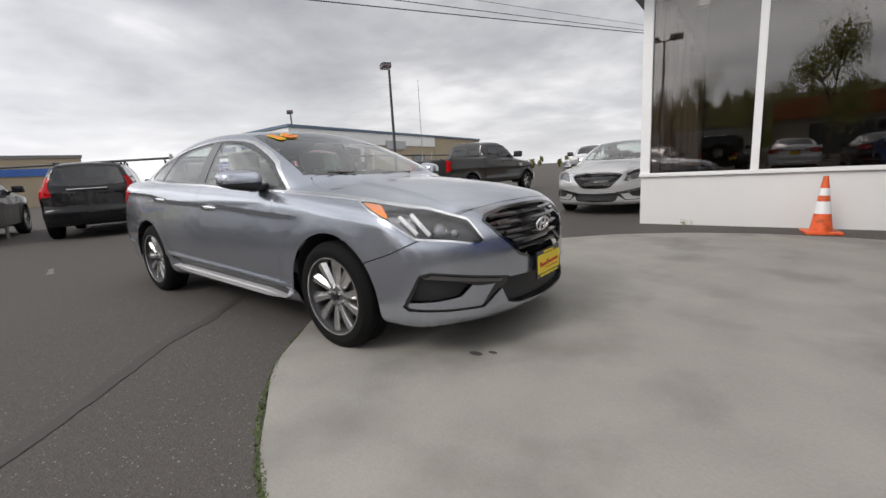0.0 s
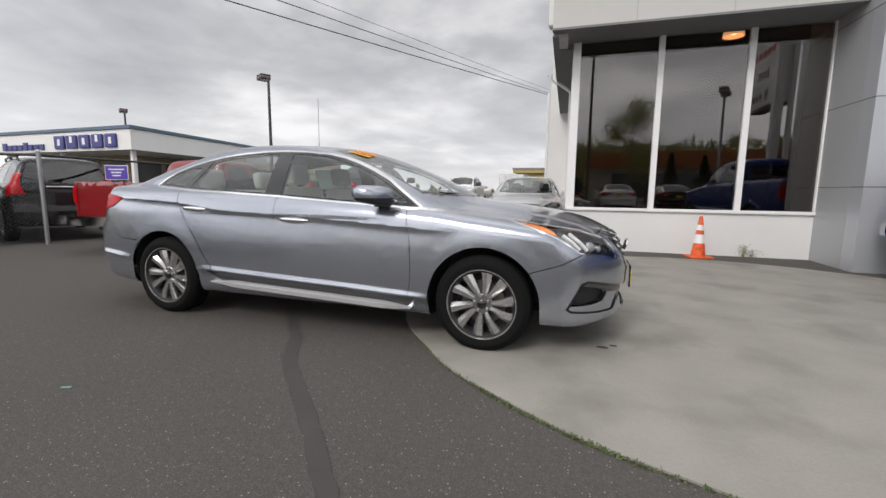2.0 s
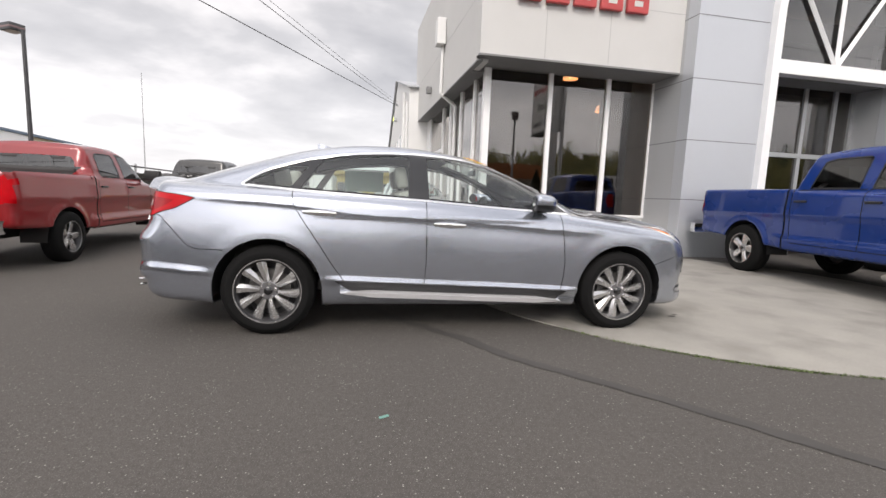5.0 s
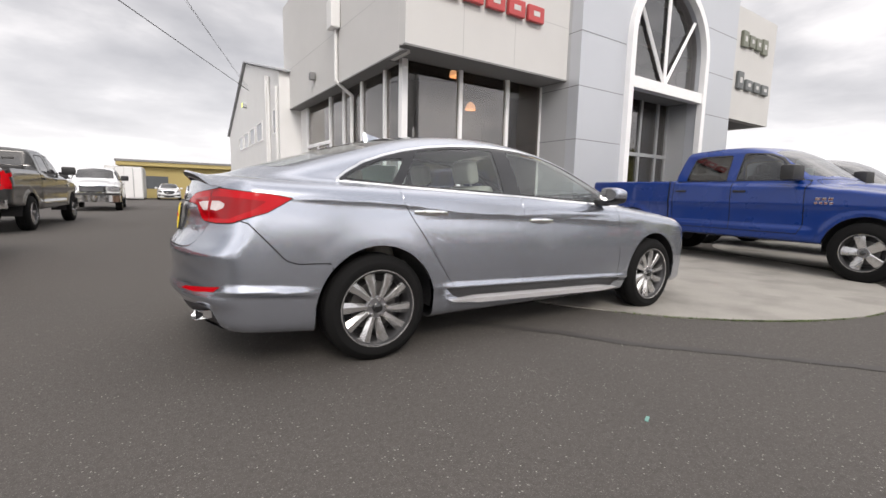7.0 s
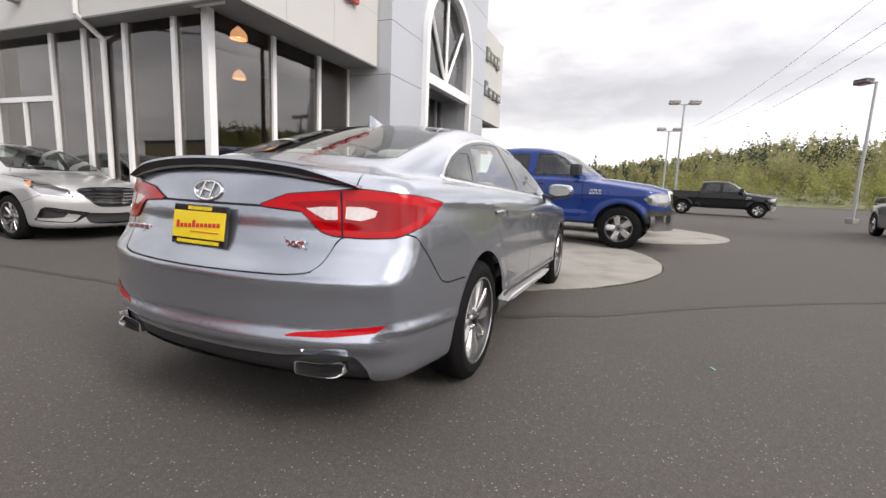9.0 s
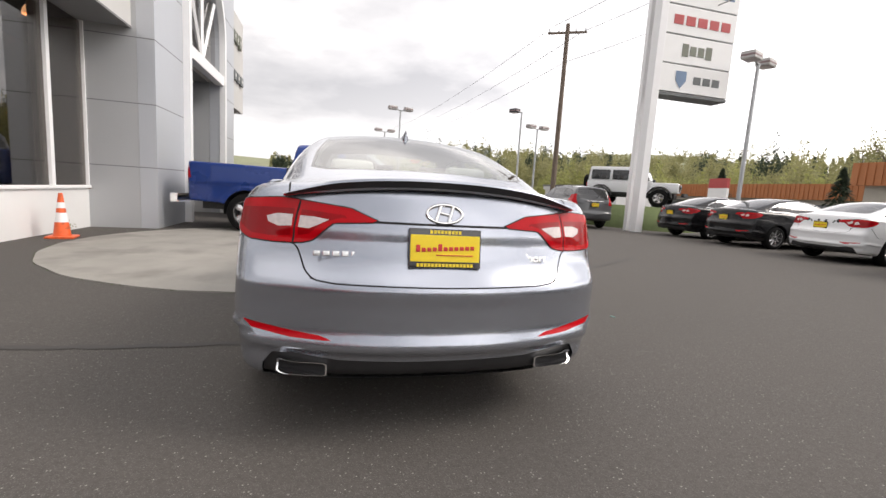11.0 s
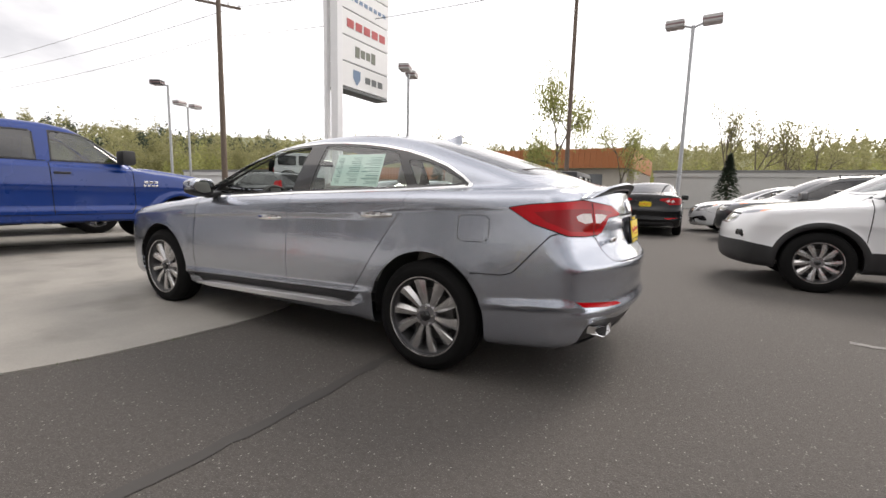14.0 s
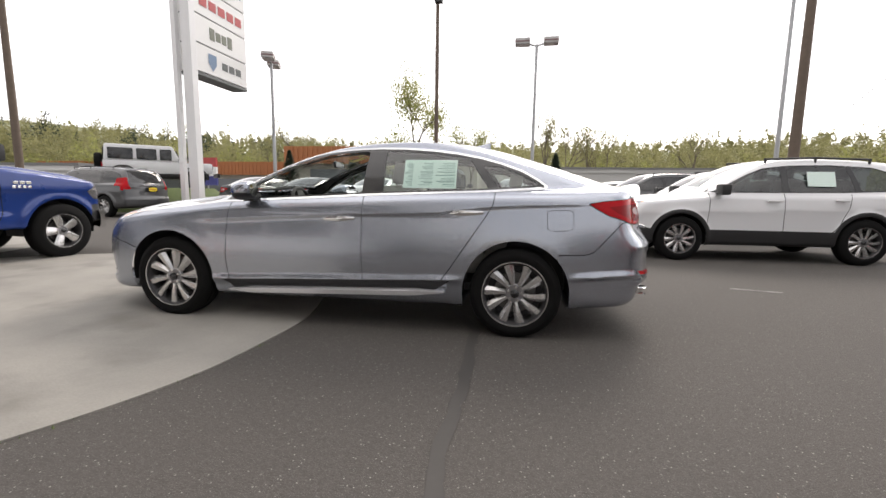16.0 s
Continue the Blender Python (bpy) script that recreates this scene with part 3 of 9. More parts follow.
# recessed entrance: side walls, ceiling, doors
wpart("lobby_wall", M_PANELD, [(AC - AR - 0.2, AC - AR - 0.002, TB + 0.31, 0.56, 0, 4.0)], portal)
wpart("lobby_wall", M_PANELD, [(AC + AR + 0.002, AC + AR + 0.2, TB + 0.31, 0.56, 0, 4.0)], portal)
wpart("lobby_ceiling", M_SOFFIT, [(AC - AR, AC + AR, TB + 0.31, 2.2, 3.9, 4.0)], portal)
# added wall that keeps the sky from showing through the fanlight
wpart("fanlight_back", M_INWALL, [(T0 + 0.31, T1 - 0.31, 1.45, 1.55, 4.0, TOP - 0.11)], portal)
wpart("door_glass", M_GLASSB, [(AC - AR, AC + 0.2, 0.50, 0.51, 0.1, 3.9)], portal)
wpart("door_glass", M_GLASSB, [(AC + 0.3, AC + AR, 0.50, 0.51, 0.1, 3.9)], portal)
for a in (AC - AR + 0.04, AC - 0.8, AC + 0.25, AC + 1.1, AC + AR - 0.04):
    wpart("door_post", M_STEEL, [(a - 0.05, a + 0.05, 0.45, 0.56, 0, 3.9)], portal)
wpart("door_head", M_STEEL, [(AC - AR, AC + AR, 0.44, 0.57, 2.3, 2.40)], portal)
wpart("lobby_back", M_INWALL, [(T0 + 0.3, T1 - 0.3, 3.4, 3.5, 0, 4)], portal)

wing = thing("showroom_wing", "grey-white showroom wing with overhanging fascia", "building")
wpart("fascia", M_STUCCO, [(T1 + 0.004, 15.0, -0.02, 0.25, 3.80, 7.35)], wing)
wpart("fascia", M_STUCCO, [(14.75, 15.0, 0.254, 6, 3.80, 7.35)], wing)
wpart("soffit", M_SOFFIT, [(T1 + 0.004, 14.746, 0.26, 6, 3.80, 3.88)], wing)
wpart("window_wall", M_GLASSB, [(T1 + 0.01, 14.2, 1.0, 1.02, 0.0, 3.79)], wing)
for a in (T1 + 0.1, 12.7, 14.15):
    wpart("mullion", M_WHITE, [(a - 0.05, a + 0.05, 0.95, 1.06, 0, 3.79)], wing)
wpart("side_wall", M_WALL, [(14.1, 14.3, 1.07, 6, 0, 3.79)], wing)
sign_blocks("fascia_sign", "row of raised olive letter shapes on the fascia", [(12.60 + 0.48 * i, 6.38, 0.38, 0.50 - 0.12 * (i in (1, 2))) for i in range(4)], M_GREENLET, 0.12, M_STUCCO)
sign_blocks("fascia_sign", "raised dark letter shapes and a shield on the fascia", [(12.52, 5.06, 0.38, 0.55), (13.12, 4.98, 0.44, 0.34), (13.72, 4.98, 0.44, 0.34), (14.34, 4.98, 0.50, 0.34)], M_GREYLET, 0.12, M_STUCCO)

# rear hall with its gable end
hall = thing("rear_hall", "off-white gabled service hall with small windows", "building")
bm = bmesh.new()
HX = 0.72
prof = [(11.9, 0), (11.9, 4.88), (18.5, 6.60), (25.2, 4.16), (25.2, 0)]
one, two = [bm.verts.new((HX, y, z)) for y, z in prof], [bm.verts.new((16.0, y, z)) for y, z in prof]
bm.faces.new(one), bm.faces.new(two[::-1])
for i in range(5):
    if i != 4:
        bm.faces.new((one[i], two[i], two[(i + 1) % 5], one[(i + 1) % 5]))
bmesh.ops.recalc_face_normals(bm, faces=bm.faces[:])
part("gable_wall", bm, M_WALL, hall, "painted gable wall")
for (y0, z0), (y1, z1) in (((11.75, 4.86), (18.5, 6.65)), ((18.5, 6.65), (25.35, 4.12))):
    bm = bmesh.new()
    vs = [bm.verts.new((x, y, z + d)) for d in (0.0, 0.06) for x, y, z in ((HX - 0.12, y0, z0), (16.1, y0, z0), (16.1, y1, z1), (HX - 0.12, y1, z1))]
    for f in ((0, 1, 2, 3), (7, 6, 5, 4), (0, 4, 5, 1), (1, 5, 6, 2), (2, 6, 7, 3), (3, 7, 4, 0)):
        bm.faces.new([vs[i] for i in f])
    bmesh.ops.recalc_face_normals(bm, faces=bm.faces[:])
    part("roof_slope", bm, M_METALROOF, hall)
for y0, y1, z0, z1 in ((14.9, 16.2, 2.95, 3.70), (16.6, 17.9, 2.97, 3.68), (18.3, 19.6, 2.98, 3.66), (20.0, 21.3, 2.98, 3.64), (12.2, 12.9, 2.95, 3.8), (18.6, 19.6, 1.2, 2.0), (14.6, 15.5, 0.9, 1.9)):
    win = new("window")
    win.parent = hall
    boxes("window_frame", M_WHITE, [((HX - 0.03, y0, z0), (HX - 0.004, y1, z0 + 0.05)), ((HX - 0.03, y0, z1 - 0.05), (HX - 0.004, y1, z1)), ((HX - 0.03, y0, z0 + 0.05), (HX - 0.004, y0 + 0.05, z1 - 0.05)), ((HX - 0.03, y1 - 0.05, z0 + 0.05), (HX - 0.004, y1, z1 - 0.05))], win)
    boxes("pane", M_GLASST2B, [((HX - 0.012, y0 + 0.05, z0 + 0.05), (HX - 0.005, y1 - 0.05, z1 - 0.05))], win)
for y, z0, z1 in ((13.35, 0, 5.0), (13.75, 0.6, 5.1), (12.05, 0, 4.4)):
    bm = bmesh.new()
    bm_tube(bm, (HX - 0.06, y, z0), (HX - 0.06, y, z1), 0.05, n=10)
    part("drain_pipe", bm, M_WALL, hall)
sec = thing("security_light", "small yellow-green security light on the gable wall", "lamp")
bm = bmesh.new()
bm_box(bm, (HX - 0.16, 18.7, 4.78), (HX - 0.002, 18.95, 4.96), 0.02)
part("lamp_box", bm, M_STEEL, sec)
bm = bmesh.new()
bm_box(bm, (HX - 0.19, 18.72, 4.78), (HX - 0.162, 18.93, 4.94), 0.01)
part("lamp_lens", bm, M_LIME, sec)
horn = thing("wall_siren", "dark wall-mounted siren on the fascia", "siren")
bm = bmesh.new()
c = W(0, 5.1, 4.22)
bm_box(bm, c + Vector((-0.16, -0.09, -0.10)), c + Vector((-0.003, 0.09, 0.10)), 0.03)
part("siren_box", bm, M_SOFFIT, horn, smooth=50)
pipe = thing("conduit", "white conduit with service head on the fascia wall", "conduit")
bm = bmesh.new()
c = W(-0.06, 3.35, 0)
bm_tube(bm, (c.x, c.y, 3.75), (c.x, c.y, 5.05), 0.045, n=10)
bm_tube(bm, (c.x, c.y, 3.75), (c.x + 0.40, c.y - 0.02, 3.45), 0.045, n=10)
bm_tube(bm, (c.x + 0.40, c.y - 0.02, 3.45), (c.x + 0.40, c.y - 0.02, 0.1), 0.05, n=10)
part("pipe", bm, M_WALL, pipe, smooth=40)
bm = bmesh.new()
bm_box(bm, (c.x - 0.18, c.y - 0.20, 4.95), (c.x + 0.05, c.y + 0.16, 5.6), 0.03)
part("service_box", bm, M_WALL, pipe)

# ---- traffic cone by the wall ----
def make_cone(x, y):
    ob = thing("traffic_cone", "orange traffic cone with white collar by the wall", "cone")
    for nm, rows, mat in (("base", None, M_CONE), ("body", ((0.115, 0.035), (0.085, 0.25)), M_CONE), ("collar", ((0.0855, 0.25), (0.066, 0.40)), M_WHITE), ("body", ((0.065, 0.40), (0.056, 0.47)), M_CONE), ("collar", ((0.0565, 0.47), (0.046, 0.56)), M_WHITE), ("tip", ((0.045, 0.56), (0.026, 0.705)), M_CONE)):
        bm = bmesh.new()
        if rows is None:
            bm_box(bm, (-0.18, -0.18, 0.0), (0.18, 0.18, 0.035), 0.015)
        else:
            (r0, z0), (r1, z1) = rows
            bm_tube(bm, (0, 0, z0), (0, 0, z1), r0, r1, 24)
        part(nm, bm, mat, ob, smooth=40)
    ob.matrix_basis = pose(x, y, 0.0, 0, 0, 12)
    return ob


make_cone(3.90, 4.62)

# ---- vehicle shells: one smooth body field, sampled once and cut along its real panel edges ----
def smax(k, f, *more):
    for g in more:
        h = np.clip(0.5 + 0.5 * (f - g) / k, 0, 1)
        f = g * (1 - h) + f * h + k * h * (1 - h)
    return f


def smin(k, f, g):
    return -smax(k, -f, -g)


def curve(rows, soft=0.05, lo=-4.0, hi=4.0, step=0.004):
    """A smooth function through rows of (x, value), rounded over soft metres."""
    xs, ys = np.array(rows, float).T
    if xs[0] > xs[-1]:
        xs, ys = xs[::-1], ys[::-1]
    grid = np.arange(lo, hi, step)
    val = np.interp(grid, xs, ys)
    left, right = grid < xs[0], grid > xs[-1]
    val[left] = ys[0] + (grid[left] - xs[0]) * (ys[1] - ys[0]) / (xs[1] - xs[0])
    val[right] = ys[-1] + (grid[right] - xs[-1]) * (ys[-1] - ys[-2]) / (xs[-1] - xs[-2])
    n = int(3 * soft / step)
    if n > 0:
        ker = np.exp(-0.5 * (np.arange(-n, n + 1) * step / soft) ** 2)
        val = np.convolve(np.pad(val, n, mode="edge"), ker / ker.sum(), "valid")
    return lambda x: np.interp(x, grid, val)


def step01(a, b, x):
    t = np.clip((x - a) / (b - a), 0, 1)
    return t * t * (3 - 2 * t)


def body_field(s):
    """The body of a car from its curves: negative inside. s holds the curves by name."""
    top, wide, tall = s["top"], s["wide"], s["tall"]
    front, rear = s["front"], s["rear"]
    roof, cabw = s["roof"], s["cabin_wide"]

    def f(p):
        x, y, z = p[:, 0], np.abs(p[:, 1]), p[:, 2]
        side = y - (wide(x) + tall(z) + s["relief"](x, z))
        lid = z - (top(x) - s["crown"](x) * (y / 0.85) ** 2 + s["lid_relief"](x, y))
        nose = x - (s["x_front"] + front(z) - s["front_bow"] * (y / 0.9) ** s.get("front_power", s["bow_power"]))
        tail = -(x - (s["x_rear"] - rear(z) + s["rear_bow"] * (y / 0.9) ** s["bow_power"]))
        low = smax(s["round"], side, lid, nose, tail, s["floor"](x) - z)
        dx = s["bow"] * (y / 0.75) ** 2 * np.tanh((x - s["mid"]) / 0.35)
        h = roof(x + dx)
        slope = (roof(x + dx + 0.01) - roof(x + dx - 0.01)) / 0.02
        over = (z - (h - s["roof_crown"] * (y / 0.6) ** 2)) / np.sqrt(1 + slope**2)
        t = np.maximum(z - s["belt_z"], -0.12)
        flank = (y - (cabw(x) - s["tumble"] * t - s["tumble2"] * t * np.abs(t))) / math.sqrt(1 + s["tumble"] ** 2)
        cab = smax(s["cab_round"], over, flank)
        if "cab_rear" in s:
            cab = smax(0.06, cab, s["cab_rear"](z) - x)
        cab = smax(s["round"], cab, nose, tail)
        cab = smax(0.04, cab, s["belt_z"] - 0.10 - z)
        out = smin(s["fillet"], low, cab)
        if "bed" in s:  # the open box of a pickup
            x0, x1, yb, zb = s["bed"]
            box = np.maximum(np.maximum(x0 - x, x - x1), np.maximum(y - yb, zb - z))
            out = np.maximum(out, -box)
        return out

    return f


def shell_grid(f, x0, x1, zc, cell, reach=2.2):
    """Half a shell (y >= 0) as points in rows: rays from a spine at height zc, in fans beyond its ends."""
    ends = max(8, int(1.1 / cell))
    mids = int((x1 - x0) / cell)
    lat = np.r_[np.linspace(-np.pi / 2, 0, ends, endpoint=False), np.zeros(mids + 1), np.linspace(0, np.pi / 2, ends + 1)[1:]]
    xs = np.r_[np.full(ends, x0), np.linspace(x0, x1, mids + 1), np.full(ends, x1)]
    ang = np.linspace(-np.pi / 2, np.pi / 2, int(2.5 / cell) + 1)
    lat[0], lat[-1] = -np.pi / 2 + 0.004, np.pi / 2 - 0.004
    la, an = np.meshgrid(lat, ang, indexing="ij")
    way = np.stack([np.sin(la), np.cos(la) * np.cos(an), np.cos(la) * np.sin(an)], -1).reshape(-1, 3)
    o = np.stack([np.repeat(xs, len(ang)), np.zeros(way.shape[0]), np.full(way.shape[0], zc)], -1)
    lo, hi = np.zeros(len(way)), np.full(len(way), reach)
    first = np.full(len(way), reach)
    for r in np.linspace(0.1, reach, 60)[::-1]:  # the outermost crossing
        inside = f(o + way * r) < 0
        fresh = inside & (lo == 0)
        lo[fresh], hi[fresh] = r, r + (reach - 0.1) / 59
    for _ in range(22):
        m = (lo + hi) / 2
        inside = f(o + way * m[:, None]) < 0
        lo, hi = np.where(inside, m, lo), np.where(inside, hi, m)
    p = o + way * hi[:, None]
    p[:, 1] = np.maximum(p[:, 1], 0)
    n, k = len(lat), len(ang)
    p.reshape(n, k, 3)[:, (0, -1), 1] = 0
    i, j = np.meshgrid(np.arange(n - 1), np.arange(k - 1), indexing="ij")
    a = (i * k + j).ravel()
    return p, np.stack([a, a + 1, a + k + 1, a + k], 1)


class Shell:
    """A half shell that can be cut along level lines of functions of its points."""

    def __init__(self, p, quads):
        self.p, self.faces = [tuple(q) for q in p], [list(map(int, q)) for q in quads]

    def points(self):
        return np.array(self.p)

    def cut(self, g):
        val = np.asarray(g(self.points()), float)
        val[np.abs(val) < 1e-4] = 1e-4
        pos = val > 0
        flat, starts, count = self.flat()
        n = np.add.reduceat(pos[flat].astype(int), starts)
        mixed = set(np.nonzero((n > 0) & (n < count))[0].tolist())
        if not mixed:
            return
        made, out = {}, [fc for i, fc in enumerate(self.faces) if i not in mixed]
        pos, val = pos.tolist(), val.tolist()
        for fc in (self.faces[i] for i in sorted(mixed)):
            one, two = [], []
            for a, b in zip(fc, fc[1:] + fc[:1]):
                (one if pos[a] else two).append(a)
                if pos[a] != pos[b]:
                    key = (a, b) if a < b else (b, a)
                    if key not in made:
                        t = val[key[0]] / (val[key[0]] - val[key[1]])
                        pa, pb = self.p[key[0]], self.p[key[1]]
                        made[key] = len(self.p)
                        self.p.append(tuple(u + (w - u) * t for u, w in zip(pa, pb)))
                    one.append(made[key])
                    two.append(made[key])
            out += [q for q in (one, two) if len(q) > 2]
        self.faces = out

    def refine(self, g, near, times=1):
        """Splits the faces that lie within near of the line g = 0 into smaller ones."""
        for _ in range(times):
            val = np.abs(np.asarray(g(self.points()), float))
            made, out = {}, []

            def mid(a, b):
                key = (a, b) if a < b else (b, a)
                if key not in made:
                    made[key] = len(self.p)
                    self.p.append(tuple((u + w) / 2 for u, w in zip(self.p[a], self.p[b])))
                return made[key]

            flat, starts, count = self.flat()
            close = np.minimum.reduceat(val[flat], starts) <= near
            for fc, hit in zip(self.faces, close.tolist()):
                if not hit:
                    out.append(fc)
                    continue
                c = len(self.p)
                self.p.append(tuple(sum(self.p[v][i] for v in fc) / len(fc) for i in range(3)))
                ms = [mid(a, b) for a, b in zip(fc, fc[1:] + fc[:1])]
                out += [[fc[i], ms[i], c, ms[i - 1]] for i in range(len(fc))]
            self.faces = out

    def settle(self, f):
        """Draws every point back onto the surface f = 0."""
        p = self.points()
        flat = p[:, 1] < 1e-4
        for _ in range(2):
            v = f(p)
            n = np.stack([f(p + np.eye(3)[i] * 0.002) - f(p - np.eye(3)[i] * 0.002) for i in range(3)], -1) / 0.004
            d = np.clip(v / np.maximum((n * n).sum(1), 0.3), -0.012, 0.012)
            p = p - n * d[:, None]
            p[flat, 1] = 0
        self.p = [tuple(q) for q in p]

    def flat(self):
        count = np.array([len(fc) for fc in self.faces])
        return np.fromiter(itertools.chain.from_iterable(self.faces), int, count.sum()), np.r_[0, np.cumsum(count)[:-1]], count

    def centres(self):
        flat, starts, count = self.flat()
        return np.add.reduceat(self.points()[flat], starts, axis=0) / count[:, None]


def poly_distance(u, v, poly):
    """Signed distance to a closed polygon, negative inside."""
    q = np.array(poly, float)
    d, inside = np.full(len(u), 1e9), np.zeros(len(u), bool)
    for (ax, ay), (bx, by) in zip(q, np.roll(q, -1, 0)):
        ex, ey = bx - ax, by - ay
        t = np.clip(((u - ax) * ex + (v - ay) * ey) / (ex * ex + ey * ey), 0, 1)
        d = np.minimum(d, np.hypot(u - ax - t * ex, v - ay - t * ey))
        cross = (ay > v) != (by > v)
        with np.errstate(divide="ignore", invalid="ignore"):
            inside ^= cross & (u < ex * (v - ay) / (by - ay) + ax)
    return np.where(inside, -d, d)


def field_normals(f, p, e=0.004):
    n = np.stack([f(p + np.eye(3)[i] * e) - f(p - np.eye(3)[i] * e) for i in range(3)], -1)
    return n / np.maximum(np.linalg.norm(n, axis=1, keepdims=True), 1e-9)


PROJECT = {
    "side": lambda p: (p[:, 0], p[:, 2]),
    "top": lambda p: (p[:, 0], p[:, 1]),
    "front": lambda p: (p[:, 1], p[:, 2]),
    "rear": lambda p: (p[:, 1], p[:, 2]),
    "nose": lambda p: (p[:, 0] - p[:, 1], p[:, 2]),
    "tail": lambda p: (-p[:, 0] - p[:, 1], p[:, 2]),
}


def islands(faces):
    """Sorts faces into connected pieces."""
    boss = {}

    def find(v):
        while boss.setdefault(v, v) != v:
            boss[v] = boss[boss[v]]
            v = boss[v]
        return v

    for fc in faces:
        r = find(fc[0])
        for v in fc[1:]:
            boss[find(v)] = r
    out = {}
    for fc in faces:
        out.setdefault(find(fc[0]), []).append(fc)
    return list(out.values())


def shell_mesh(name, f, p, faces, sides, offset, material, parent, label, thick=0.0, mirrored=()):
    """Links some faces of a half shell as one mesh, on the given sides (+1, -1), moved along the normals by offset."""
    used = sorted({v for fc in list(faces) + list(mirrored) for v in fc})
    idx = {v: i for i, v in enumerate(used)}
    q = p[used]
    nrm = field_normals(f, q)
    q = q + nrm * offset
    verts, polys, norms = [], [], []
    for s in sides:
        base = len(verts)
        verts += [(a, b * s, c) for a, b, c in q]
        norms += [(a, b * s, c) for a, b, c in nrm]
        polys += [[base + idx[v] for v in (fc if s > 0 else fc[::-1])] for fc in (faces if s > 0 else list(faces) + list(mirrored))]
        if thick:  # folded edges, so that a panel reads as sheet metal
            count = {}
            for fc in faces:
                for a, b in zip(fc, fc[1:] + fc[:1]):
                    count[(a, b)] = 1
            rim = [(a, b) for a, b in count if (b, a) not in count and not (p[a][1] < 1e-4 and p[b][1] < 1e-4)]
            low = {}
            for a, b in rim:
                for v in (a, b):
                    if v not in low:
                        low[v] = len(verts)
                        x, y, z = q[idx[v]] - nrm[idx[v]] * thick
                        verts.append((x, y * s, z))
                        norms.append(norms[base + idx[v]])
                e = [base + idx[b], base + idx[a], low[a], low[b]]
                polys.append(e if s > 0 else e[::-1])
    me = bpy.data.meshes.new(name)
    me.from_pydata(verts, [], polys)
    me.polygons.foreach_set("use_smooth", [True] * len(me.polygons))
    me.update()
    me.normals_split_custom_set_from_vertices(norms)
    me.materials.append(material)
    ob = new(name, me)
    ob.parent = parent
    if label:
        tagged(ob, label)
    return ob


def feature(name, proj, poly, mat, where=None, twin=False, offset=0.0, gap=0.0, trim=None, label="", tops=None, thick=0.0, fine=0, only=0):
    """A panel, pane or lamp of a shell: its outline in one projection, and the shut line (gap) or the trim (width, name, material) round it."""
    return dict(name=name, proj=proj, poly=poly, mat=mat, where=where, twin=twin, offset=offset, gap=gap, trim=trim, label=label, thick=thick, fine=fine, only=only)


